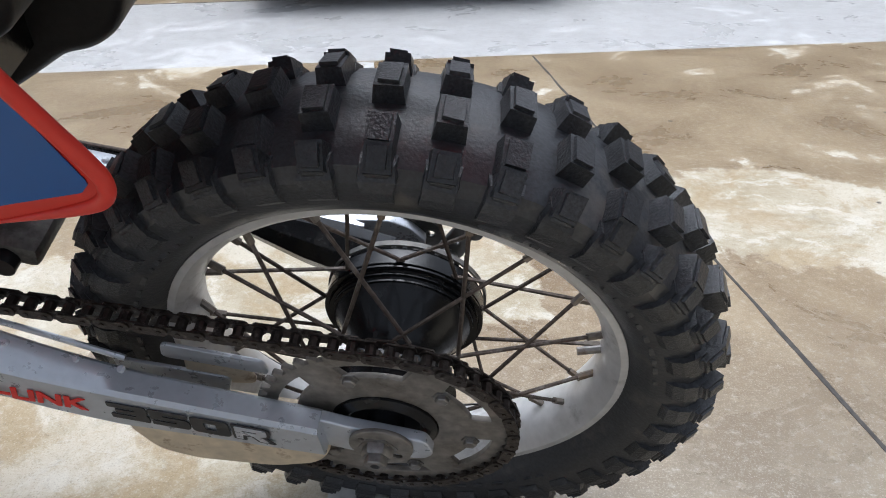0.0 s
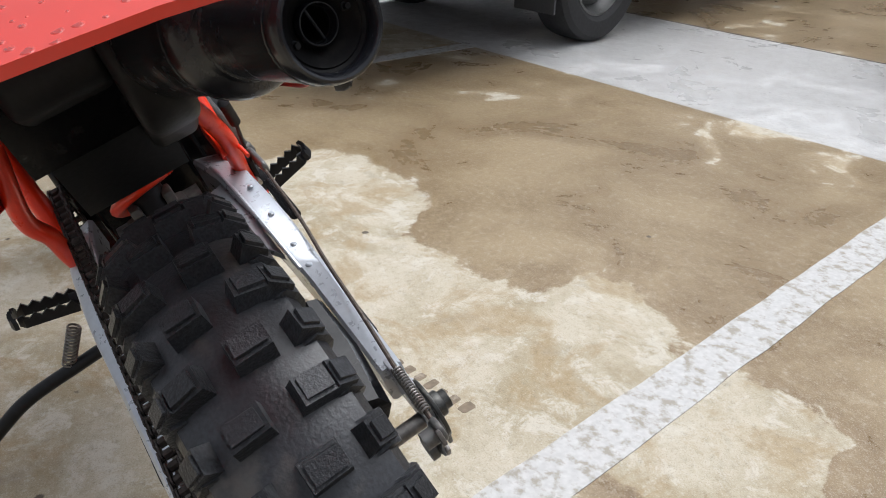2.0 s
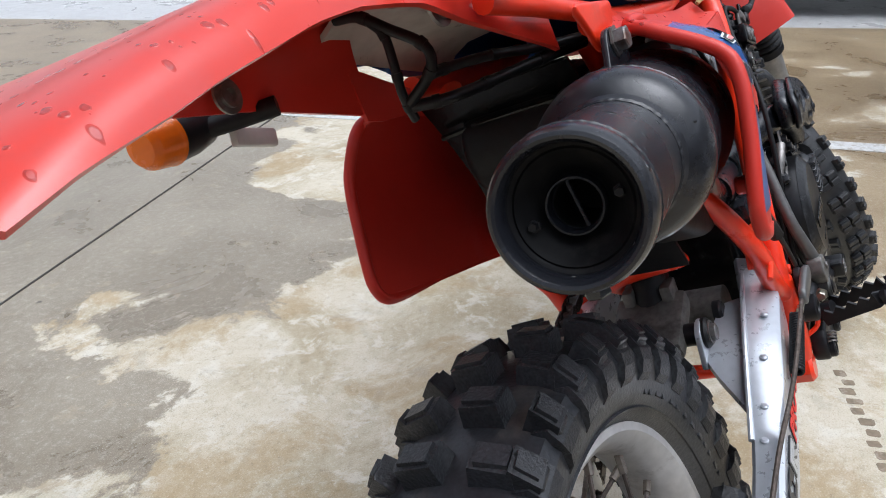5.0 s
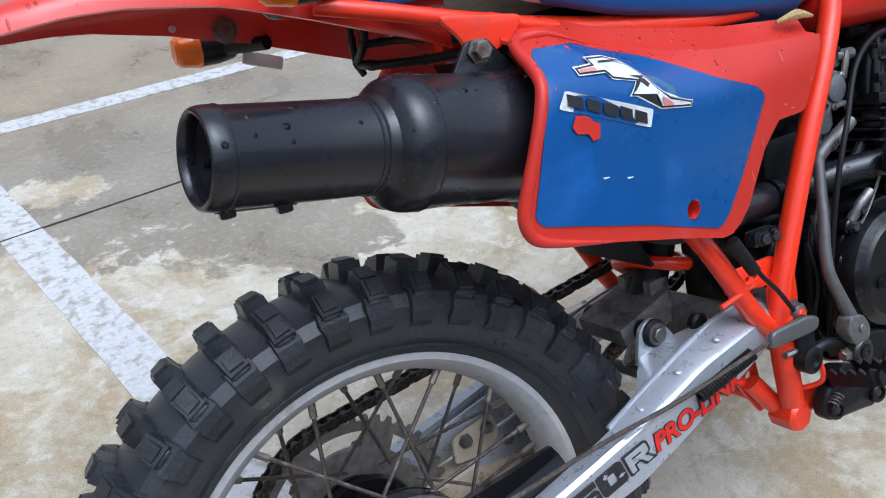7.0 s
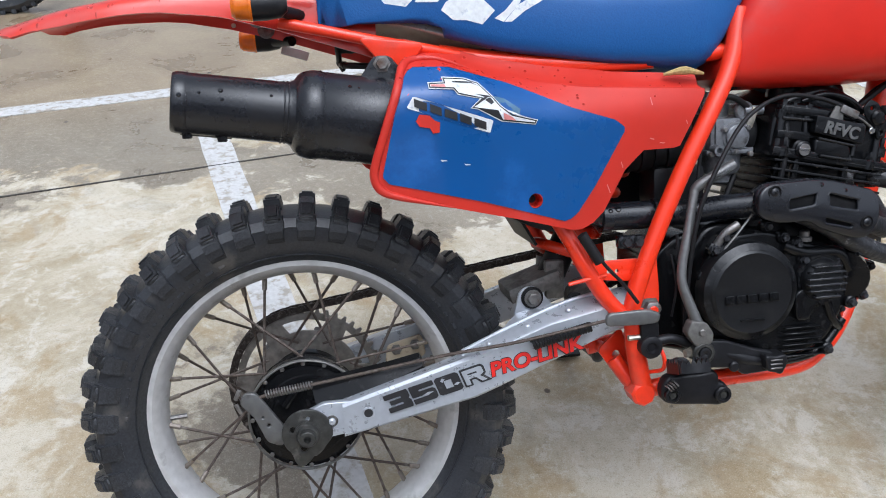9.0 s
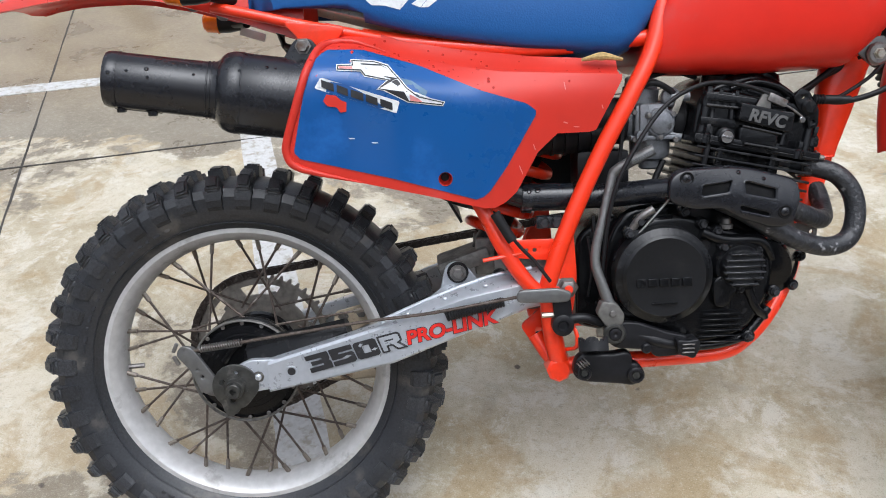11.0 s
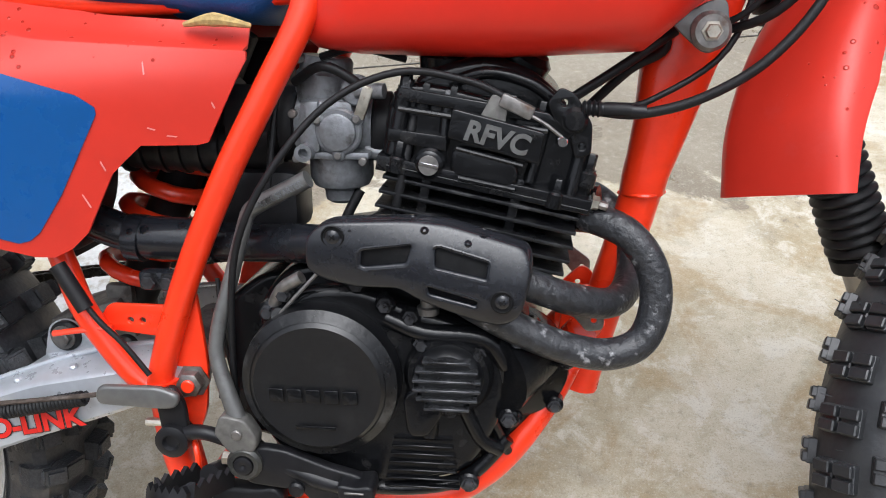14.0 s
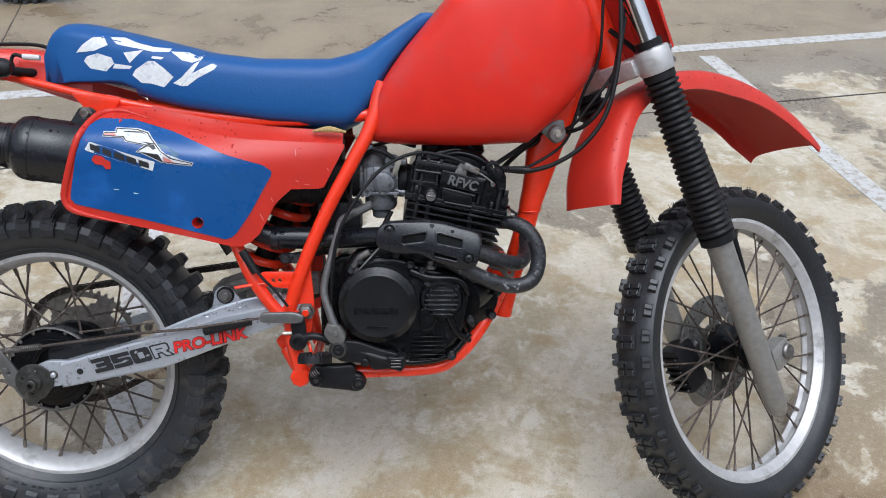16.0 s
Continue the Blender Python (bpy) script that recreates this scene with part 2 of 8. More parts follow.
# ---- tools for building ----
def part(name, bm, material, parent, label="", smooth=38, kind=""):
    me = bm if isinstance(bm, bpy.types.Mesh) else bpy.data.meshes.new(name)
    if not isinstance(bm, bpy.types.Mesh):
        bmesh.ops.recalc_face_normals(bm, faces=bm.faces)
        bm.to_mesh(me)
        bm.free()
    me.materials.clear()
    me.materials.append(material)
    if smooth:
        me.polygons.foreach_set("use_smooth", [True] * len(me.polygons))
        me.set_sharp_from_angle(angle=radians(smooth))
    ob = new(name, me)
    ob.parent = parent
    return tagged(ob, label, kind=kind)


def thing(name, label, category, m=None, group="", kind=""):
    ob = new(name)
    ob.empty_display_size = 0.1
    if m is not None:
        ob.matrix_world = m
    return tagged(ob, label, category, group, kind)


def spline(points, n=8, closed=False):
    """Points along a smooth curve through the given ones."""
    p = [Vector(q) for q in points]
    out = []
    count = len(p) if closed else len(p) - 1
    for i in range(count):
        a = p[i - 1] if closed or i else 2 * p[0] - p[1]
        b, c = p[i], p[(i + 1) % len(p)]
        d = p[(i + 2) % len(p)] if closed or i + 2 < len(p) else 2 * p[-1] - p[-2]
        for k in range(n):
            t = k / n
            out.append(0.5 * (2 * b + (c - a) * t + (2 * a - 5 * b + 4 * c - d) * t * t + (3 * b - a - 3 * c + d) * t ** 3))
    if not closed:
        out.append(p[-1])
    return out


def tube(points, r, seg=12, n=6, bm=None, ends=True, smooth=True, radii=None):
    """A round bar along a curve. radii: one for each given point."""
    bm = bm or bmesh.new()
    path = spline(points, n) if smooth and len(points) > 2 else [Vector(q) for q in points]
    rings, side = [], None
    for i, q in enumerate(path):
        way = (path[min(i + 1, len(path) - 1)] - path[max(i - 1, 0)]).normalized()
        if side is None:
            side = way.orthogonal().normalized()
        side = (side - way * side.dot(way)).normalized()
        up = way.cross(side)
        rr = r
        if radii:
            f = i / (len(path) - 1) * (len(radii) - 1)
            k = min(int(f), len(radii) - 2)
            rr = radii[k] + (radii[k + 1] - radii[k]) * (f - k)
        rings.append([bm.verts.new(q + rr * (math.cos(a) * side + math.sin(a) * up)) for a in (2 * math.pi * j / seg for j in range(seg))])
    skin(bm, rings, ends)
    return bm


def skin(bm, rings, ends=True, closed=True):
    for a, b in zip(rings, rings[1:]):
        n = len(a)
        for j in range(n if closed else n - 1):
            bm.faces.new((a[j], a[(j + 1) % n], b[(j + 1) % n], b[j]))
    if ends:
        bm.faces.new(rings[0][::-1])
        bm.faces.new(rings[-1])


def lathe(profile, centre, axis=(0, 1, 0), seg=48, bm=None, ring=False):
    """Turns a profile of (radius, height along the axis) round the axis. ring: the profile closes on itself."""
    bm = bm or bmesh.new()
    turn = Vector((0, 0, 1)).rotation_difference(Vector(axis).normalized()).to_matrix()
    rows = []
    for r, h in profile:
        if r < 1e-6:
            rows.append([bm.verts.new(Vector(centre) + turn @ Vector((0, 0, h)))])
        else:
            rows.append([bm.verts.new(Vector(centre) + turn @ Vector((r * math.cos(a), r * math.sin(a), h))) for a in (2 * math.pi * j / seg for j in range(seg))])
    pairs = list(zip(rows, rows[1:])) + ([(rows[-1], rows[0])] if ring else [])
    for a, b in pairs:
        if len(a) == 1 and len(b) == 1:
            continue
        for j in range(seg):
            k = (j + 1) % seg
            if len(a) == 1:
                bm.faces.new((a[0], b[k], b[j]))
            elif len(b) == 1:
                bm.faces.new((a[j], a[k], b[0]))
            else:
                bm.faces.new((a[j], a[k], b[k], b[j]))
    return bm


def disc(centre, axis, r, h, bevel=0.002, seg=32, bm=None):
    """A solid round boss: centre of its foot, axis, radius, height."""
    b = min(bevel, h * 0.45, r * 0.45)
    return lathe([(0, 0), (r, 0), (r, h - b), (r - b, h), (0, h)], centre, axis, seg, bm)


def hexbolt(centre, axis, r=0.006, h=0.006, bm=None):
    bm = lathe([(0, 0), (r * 1.35, 0), (r * 1.35, 0.0015), (r, 0.0016), (r, h), (r * 0.85, h + 0.001), (0, h + 0.001)], centre, axis, 6, bm)
    return bm


def block(centre, size, bevel=0.004, m=None, bm=None, seg=2):
    """A box with rounded edges, turned by m about its centre."""
    own = bmesh.new()
    bmesh.ops.create_cube(own, size=1.0, matrix=Matrix.Diagonal((*size, 1)))
    if bevel:
        bmesh.ops.bevel(own, geom=own.edges[:], offset=bevel, segments=seg, affect="EDGES", profile=0.6)
    own.transform(Matrix.Translation(centre) @ (m or Matrix()))
    if bm is None:
        return own
    join(bm, own)
    return bm


def join(bm, other):
    me = bpy.data.meshes.new("joined")
    other.to_mesh(me)
    other.free()
    bm.from_mesh(me)
    bpy.data.meshes.remove(me)
    return bm


def curve_mesh(data, m):
    ob = bpy.data.objects.new("draft", data)
    scene.collection.objects.link(ob)
    me = bpy.data.meshes.new_from_object(ob.evaluated_get(bpy.context.evaluated_depsgraph_get()))
    bpy.data.objects.remove(ob)
    bpy.data.curves.remove(data)
    me.transform(m)
    bm = bmesh.new()
    bm.from_mesh(me)
    bmesh.ops.remove_doubles(bm, verts=bm.verts, dist=2e-5)
    bm.to_mesh(me)
    bm.free()
    return me


UPRIGHT = pose(0, 0, 0, 90)      # a drawing of (x, z) seen from the right side


def plate(outline, y, thick, holes=(), bevel=0.001, round_to=0, m=None):
    """A flat piece with holes: its outline in (x, z), its middle at y."""
    data = bpy.data.curves.new("draft", "CURVE")
    data.dimensions, data.fill_mode = "2D", "BOTH"
    data.extrude, data.bevel_depth, data.bevel_resolution = max(thick / 2 - bevel, 1e-5), bevel, 2 if bevel < 0.006 else 5
    if bevel > 0.006 and not holes:
        data.offset = -bevel
    for loop in (outline, *holes):
        pts = [Vector((*q, 0)) for q in loop]
        if round_to:
            pts = rounded(pts, round_to)
        sp = data.splines.new("POLY")
        sp.points.add(len(pts) - 1)
        for q, v in zip(sp.points, pts):
            q.co = (v.x, v.y, 0, 1)
        sp.use_cyclic_u = True
    return curve_mesh(data, (m or Matrix()) @ Matrix.Translation((0, y, 0)) @ UPRIGHT)


def rounded(pts, r, n=4):
    """The loop with its corners rounded."""
    out = []
    for i, q in enumerate(pts):
        a, b = pts[i - 1] - q, pts[(i + 1) % len(pts)] - q
        k = min(r, a.length * 0.45, b.length * 0.45)
        s, e = q + a.normalized() * k, q + b.normalized() * k
        for j in range(n + 1):
            t = j / n
            out.append((1 - t) ** 2 * s + 2 * t * (1 - t) * q + t * t * e)
    return out


def circle(x, z, r, n=20):
    return [(x + r * math.cos(2 * math.pi * i / n), z + r * math.sin(2 * math.pi * i / n)) for i in range(n)]


def words(text, size, m, depth=0.0004, shear=0.0, spacing=1.0, bold=0.0):
    """Raised lettering with the built-in font, centred."""
    data = bpy.data.curves.new("draft", "FONT")
    data.body, data.size, data.extrude, data.shear = text, size, depth, shear
    data.align_x, data.align_y, data.space_character, data.offset = "CENTER", "CENTER", spacing, bold
    return curve_mesh(data, m)


def along(table, x):
    """The value at x of a table of (x, value)."""
    return float(np.interp(x, [q[0] for q in table], [q[1] for q in table]))


def shell(rows, thick, bm=None):
    """A thin skin from rows of points, with thickness given along its normals."""
    bm = bm or bmesh.new()
    grid = [[bm.verts.new(q) for q in row] for row in rows]
    skin(bm, grid, ends=False, closed=False)
    bmesh.ops.recalc_face_normals(bm, faces=bm.faces)
    bmesh.ops.solidify(bm, geom=bm.faces[:], thickness=thick)
    return bm


def coil(start, end, r, wire, turns, seg=8, bm=None):
    a, b = Vector(start), Vector(end)
    way = (b - a).normalized()
    s = way.orthogonal().normalized()
    u = way.cross(s)
    n = int(turns * 14)
    pts = [a + (b - a) * i / n + r * (math.cos(2 * math.pi * turns * i / n) * s + math.sin(2 * math.pi * turns * i / n) * u) for i in range(n + 1)]
    return tube(pts, wire, seg, bm=bm, smooth=False)


# ---- ground: a concrete car park with damp patches, joints and painted lines ----
LOT = pose(0, 0, 0, 0, 0, 11.3)     # the bays run across, turned a little against the motorcycle


def ground_material():
    m = bpy.data.materials.new("damp_concrete")
    m.use_nodes = True
    t = m.node_tree
    n, link = t.nodes, t.links.new
    b = n["Principled BSDF"]
    co = n.new("ShaderNodeTexCoord")

    def noise_at(scale, detail=8.0, rough=0.6, warp=0.0):
        q = n.new("ShaderNodeTexNoise")
        q.inputs["Scale"].default_value, q.inputs["Detail"].default_value = scale, detail
        q.inputs["Roughness"].default_value, q.inputs["Distortion"].default_value = rough, warp
        link(co.outputs["Object"], q.inputs["Vector"])
        return q.outputs["Fac"]

    def math_of(op, a, c):
        q = n.new("ShaderNodeMath")
        q.operation = op
        for k, v in enumerate((a, c)):
            if isinstance(v, (int, float)):
                q.inputs[k].default_value = v
            else:
                link(v, q.inputs[k])
        return q.outputs[0]

    def step(v, lo, hi):
        q = n.new("ShaderNodeMapRange")
        q.interpolation_type = "SMOOTHSTEP"
        q.inputs["From Min"].default_value, q.inputs["From Max"].default_value = lo, hi
        link(v, q.inputs["Value"])
        return q.outputs[0]

    def mix(f, a, c):
        q = n.new("ShaderNodeMix")
        q.data_type = "RGBA"
        if isinstance(f, float):
            q.inputs["Factor"].default_value = f
        else:
            link(f, q.inputs["Factor"])
        for k, v in ((6, a), (7, c)):
            if isinstance(v, tuple):
                q.inputs[k].default_value = (*v, 1)
            else:
                link(v, q.inputs[k])
        return q.outputs[2]

    sep = n.new("ShaderNodeSeparateXYZ")
    rot = n.new("ShaderNodeMapping")
    rot.vector_type = "POINT"
    rot.inputs["Rotation"].default_value = (0, 0, radians(-11.3))
    link(co.outputs["Object"], rot.inputs["Vector"])
    link(rot.outputs[0], sep.inputs[0])
    v = sep.outputs["Y"]
    big = noise_at(1.1, 9, 0.60)
    mid = noise_at(2.9, 12, 0.66, 0.5)
    ragged = noise_at(13, 12, 0.72, 0.4)
    blotch = noise_at(7.5, 6, 0.55, 0.8)
    fine = noise_at(60, 10, 0.75)
    grit = noise_at(330, 4, 0.7)
    # where the concrete has dried: towards the motorcycle's left side, and in patches, some of which paint light under
    # it
    dry = math_of("SUBTRACT", math_of("MULTIPLY", step(v, -0.45, 0.75), 0.62), 0.30)
    dry = math_of("SUBTRACT", dry, math_of("MULTIPLY", step(v, 1.62, 1.95), 1.4))
    for x, y, r, k in DRY_AND_LIT_PATCHES:
        d = n.new("ShaderNodeVectorMath")
        d.operation = "DISTANCE"
        link(co.outputs["Object"], d.inputs[0])
        d.inputs[1].default_value = (x, y, 0)
        dry = math_of("ADD", dry, math_of("MULTIPLY", step(d.outputs["Value"], r, r * 0.30), k))
    dry = math_of("ADD", dry, math_of("MULTIPLY", math_of("SUBTRACT", big, 0.5), 1.6))
    dry = math_of("ADD", dry, math_of("MULTIPLY", math_of("SUBTRACT", mid, 0.5), 3.0))
    dry = math_of("ADD", dry, math_of("MULTIPLY", math_of("SUBTRACT", ragged, 0.5), 1.0))
    wetness = step(dry, 0.25, -0.15)
    rim = math_of("MULTIPLY", step(dry, -0.16, -0.02), step(dry, 0.10, 0.0))
    dry = step(dry, -0.03, 0.13)
    brownish = math_of("MAXIMUM", step(v, 0.25, -0.6), math_of("MULTIPLY", step(v, 1.7, 2.4), 0.7))
    mottle = step(ragged, 0.34, 0.66)
    pale = mix(step(mid, 0.38, 0.60), (0.350, 0.292, 0.190), (0.505, 0.455, 0.352))
    pale = mix(math_of("MULTIPLY", step(ragged, 0.50, 0.62), 0.75), pale, (0.580, 0.550, 0.470))
    rusty = noise_at(4.2, 10, 0.66, 0.6)
    pale = mix(math_of("MULTIPLY", step(rusty, 0.49, 0.60), 0.66), pale, (0.330, 0.238, 0.120))
    pale = mix(math_of("MULTIPLY", step(blotch, 0.42, 0.30), 0.35), pale, (0.300, 0.270, 0.215))
    damp_brown = mix(step(mid, 0.34, 0.64), (0.190, 0.126, 0.060), (0.325, 0.245, 0.142))
    damp_grey = mix(step(mid, 0.34, 0.64), (0.190, 0.157, 0.110), (0.270, 0.234, 0.176))
    damp = mix(brownish, damp_grey, damp_brown)
    damp = mix(math_of("MULTIPLY", step(ragged, 0.55, 0.68), 0.45), damp, (0.405, 0.330, 0.225))
    damp = mix(math_of("MULTIPLY", rim, 0.06), damp, (0.185, 0.120, 0.060))
    colour = mix(dry, damp, pale)
    lane = math_of("MULTIPLY", step(v, -2.355, -2.365), step(v, -3.75, -3.74))
    lane = math_of("MAXIMUM", lane, step(sep.outputs["X"], 4.62, 4.66))
    lane_colour = mix(mottle, (0.450, 0.446, 0.438), (0.575, 0.575, 0.570))
    lane_colour = mix(math_of("MULTIPLY", step(mid, 0.58, 0.70), 0.45), lane_colour, (0.340, 0.325, 0.300))
    colour = mix(lane, colour, lane_colour)
    # pores, grit and a few dark spots
    colour = mix(math_of("MULTIPLY", step(fine, 0.50, 0.70), 0.38), colour, (0.600, 0.560, 0.480))
    colour = mix(math_of("MULTIPLY", step(fine, 0.49, 0.30), 0.42), colour, (0.150, 0.115, 0.072))
    colour = mix(math_of("MULTIPLY", step(grit, 0.54, 0.66), 0.34), colour, (0.120, 0.095, 0.065))
    colour = mix(math_of("MULTIPLY", step(grit, 0.46, 0.34), 0.34), colour, (0.660, 0.620, 0.540))
    spots = n.new("ShaderNodeTexVoronoi")
    spots.inputs["Scale"].default_value = 4.0
    link(co.outputs["Object"], spots.inputs["Vector"])
    colour = mix(math_of("MULTIPLY", step(math_of("ADD", spots.outputs["Distance"], math_of("MULTIPLY", fine, 0.04)), 0.060, 0.044), 0.85), colour, (0.055, 0.042, 0.033))
    link(colour, b.inputs["Base Color"])
    rough = n.new("ShaderNodeMapRange")
    rough.inputs["To Min"].default_value, rough.inputs["To Max"].default_value = 0.26, 0.85
    link(math_of("SUBTRACT", math_of("ADD", 0.75, math_of("MULTIPLY", mid, 0.3)), math_of("MULTIPLY", wetness, 0.85)), rough.inputs["Value"])
    link(rough.outputs[0], b.inputs["Roughness"])
    bp = n.new("ShaderNodeBump")
    bp.inputs["Strength"].default_value, bp.inputs["Distance"].default_value = 0.35, 0.002
    link(math_of("ADD", fine, math_of("MULTIPLY", grit, 0.5)), bp.inputs["Height"])
    link(bp.outputs[0], b.inputs["Normal"])
    return m


# middle, reach and strength: dried patches above zero, damp ones below; pale ones under the motorcycle also offset its
# shade
DRY_AND_LIT_PATCHES = (
    (-0.31, -1.00, 0.27, 1.6), (-0.66, -1.02, 0.36, 1.2), (-0.30, -0.40, 0.50, -0.8), (1.40, -0.57, 0.40, 1.3), (0.55, -0.60, 0.50, 1.2),
    (0.06, -0.72, 0.30, 1.4), (-0.10, -0.58, 0.18, 1.3), (-0.13, -0.86, 0.13, -1.6), (-0.23, -0.62, 0.12, -1.2), (0.95, -0.46, 0.36, 1.0), (0.84, -0.78, 0.34, -1.1), (1.50, -1.15, 0.60, -1.2), (0.40, -1.40, 0.60, -1.0),
    (3.75, -1.75, 1.25, 2.2), (0.35, -0.18, 0.40, 1.2), (1.69, 1.39, 0.36, 1.3), (0.70, 1.28, 0.34, 1.1), (1.14, 1.40, 0.42, -1.5),
    (0.72, 0.70, 0.50, 0.9), (1.10, 0.20, 0.60, 1.2), (1.03, 0.31, 0.20, -1.2), (1.38, 0.55, 0.45, 1.0), (-0.50, 1.85, 0.35, -1.0),
    (-0.20, 1.75, 0.30, 1.0), (-0.45, 0.95, 0.50, 0.9), (0.6, 3.0, 2.4, -1.8), (0.75, 0.00, 0.60, 1.3), (0.40, 0.26, 0.55, 1.8), (0.60, 1.10, 0.42, -0.7),
)


ground = new("ground", bpy.data.meshes.new("ground"))
gbm = bmesh.new()
gv = [gbm.verts.new(q) for q in ((-300, -300, 0), (300, -300, 0), (300, 300, 0), (-300, 300, 0))]
gbm.faces.new(gv)
gbm.to_mesh(ground.data)
gbm.free()
ground.data.materials.append(ground_material())
tagged(ground, "stained grey-brown concrete car park floor with damp patches", "ground", kind="structure")


def paint_material(name, base, worn, amount, scale=16.0):
    return mat(name, base, 0.6, grain=90, vary=0.10, bump=0.3, second=worn, stain=amount, stain_scale=scale)


LINE_PAINT = paint_material("worn_white_paint", (0.51, 0.505, 0.49), (0.33, 0.300, 0.25), 0.50, 34.0)
GROOVE = mat("dark_joint", (0.05, 0.045, 0.04), 0.8, grain=60, vary=0.4, bump=0.3)


def strip(name, label, category, a, b, width, height, material, jag=0.0):
    """A long low strip on the ground from a to b, with slightly ragged sides."""
    bm = bmesh.new()
    a, b = Vector((*a, 0)), Vector((*b, 0))
    way = (b - a).normalized()
    side = Vector((-way.y, way.x, 0))
    n = max(2, int((b - a).length / 0.04))
    rows = []
    for i in range(n + 1):
        q = a + (b - a) * i / n
        w = [width / 2 + jag * noise.noise(Vector((q.x * 9, q.y * 9, 3.3 + k * 7))) for k in (0, 1)]
        l, r = q + side * w[0], q - side * w[1]
        rows.append([bm.verts.new(p) for p in (Vector((l.x, l.y, -0.01)), Vector((l.x, l.y, height)), Vector((r.x, r.y, height)), Vector((r.x, r.y, -0.01)))])
    skin(bm, rows)
    ob = part(name, bm, material, None, smooth=0)
    return tagged(ob, label, category, kind="structure")


def lot(u, v):
    q = LOT @ Vector((u, v, 0))
    return q.x, q.y


strip("bay_line", "worn white painted bay line under the motorcycle", "road marking", (0.565, -2.27), (-0.405, 2.05), 0.10, 0.002, LINE_PAINT, 0.004)
strip("bay_line", "worn white painted line between two bays", "road marking", (2.75, -1.86), (2.16, 2.52), 0.09, 0.002, LINE_PAINT, 0.004)
strip("cross_line", "white painted line across the ends of the bays", "road marking", lot(-5, 2.165), lot(6, 2.165), 0.085, 0.0035, LINE_PAINT, 0.003)
strip("expansion_joint", "dark narrow joint in the concrete floor", "joint", (-0.09, -2.40), (-1.55, 3.55), 0.007, 0.001, GROOVE, 0.003)
strip("expansion_joint", "dark narrow joint across the concrete floor", "joint", lot(-5, 1.48), lot(6, 1.48), 0.006, 0.0026, GROOVE, 0.002)
strip("expansion_joint", "dark joint beside the pale concrete strip", "joint", lot(-6, -3.75), lot(6, -3.75), 0.010, 0.001, GROOVE, 0.003)


def tyre_print():
    """Damp blocks left by a tyre that rolled past."""
    bm = bmesh.new()
    rnd = random.Random(8)
    a, b = Vector((1.06, -0.205, 0)), Vector((0.36, -0.392, 0))
    way = (b - a).normalized()
    side = Vector((-way.y, way.x, 0))
    n = 25
    for i in range(n):
        q = a + (b - a) * i / (n - 1) + side * rnd.uniform(-0.006, 0.006)
        l, w = rnd.uniform(0.010, 0.013), rnd.uniform(0.013, 0.020)
        ring = [q + way * (l * math.cos(t) * rnd.uniform(0.85, 1.1)) + side * (w * math.sin(t) * rnd.uniform(0.85, 1.1)) for t in (0.6, 0.95, 2.2, 2.55, 3.75, 4.1, 5.3, 5.65)]
        low = [bm.verts.new((p.x, p.y, -0.003)) for p in ring]
        top = [bm.verts.new((p.x, p.y, 0.0006)) for p in ring]
        skin(bm, [low, top])
    return bm


DAMP = mat("damp_tyre_print", (0.185, 0.140, 0.090), 0.5, grain=60, vary=0.3, bump=0.2, second=(0.30, 0.25, 0.19), stain=0.35, stain_scale=40)
tagged(part("tyre_print", tyre_print(), DAMP, None, smooth=0), "row of damp brown tyre prints on the concrete", "tyre print", kind="structure")


# ---- the motorcycle: rear half ----
bike = thing("motorcycle", "red and blue off-road motorcycle leaning on its side stand", "motorcycle", BIKE)


def knob_mesh(name, width, length, height, taper=0.78, lug=0.0, seed=0, slope=0.0):
    """One rubber tread block, its foot 6 mm under the carcass. lug: how far its outer side runs down the sidewall."""
    rnd = random.Random(seed)
    bm = bmesh.new()
    bmesh.ops.create_cube(bm, size=1.0)
    for q in bm.verts:
        k = taper if q.co.z > 0 else 1.0
        low = 0.006
        q.co = Vector((q.co.x * length * k, q.co.y * width * (k * 0.4 + 0.6), (q.co.z + 0.5) * (height + low) - low + (slope * q.co.y * width if q.co.z > 0 else 0)))
    top = [e for e in bm.edges if min(v.co.z for v in e.verts) > height * 0.5]
    bmesh.ops.bevel(bm, geom=top, offset=0.0030, segments=2, affect="EDGES")
    for q in bm.verts:
        q.co += Vector([rnd.uniform(-0.0006, 0.0006) for _ in range(3)])
    if lug:
        own = block((0, width * 0.5 - 0.003, -lug * 0.5 + height * 0.3), (length * 0.80, 0.009, lug + height * 0.4), 0.002, seg=1)
        join(bm, own)
    bmesh.ops.recalc_face_normals(bm, faces=bm.faces)
    me = bpy.data.meshes.new(name)
    bm.to_mesh(me)
    bm.free()
    me.polygons.foreach_set("use_smooth", [True] * len(me.polygons))
    me.set_sharp_from_angle(angle=radians(50))
    me.materials.append(KNOB_RUBBER)
    return me


def tread(wheel, meshes, radius, count, y, tilt, phase, m=None, mirror=1):
    """Tread blocks round a wheel at y along the axle; tilt leans them outwards."""
    for k in range(count):
        a = 2 * math.pi * (k + phase) / count
        ob = new("tread_block", meshes[k % len(meshes)])
        ob.parent = wheel
        turn = Matrix.Rotation(math.pi, 4, "Z") if mirror < 0 else Matrix()
        ob.matrix_basis = (m or Matrix()) @ Matrix.Rotation(-a, 4, "Y") @ Matrix.Translation((0, y, radius)) @ Matrix.Rotation(tilt, 4, "X") @ turn


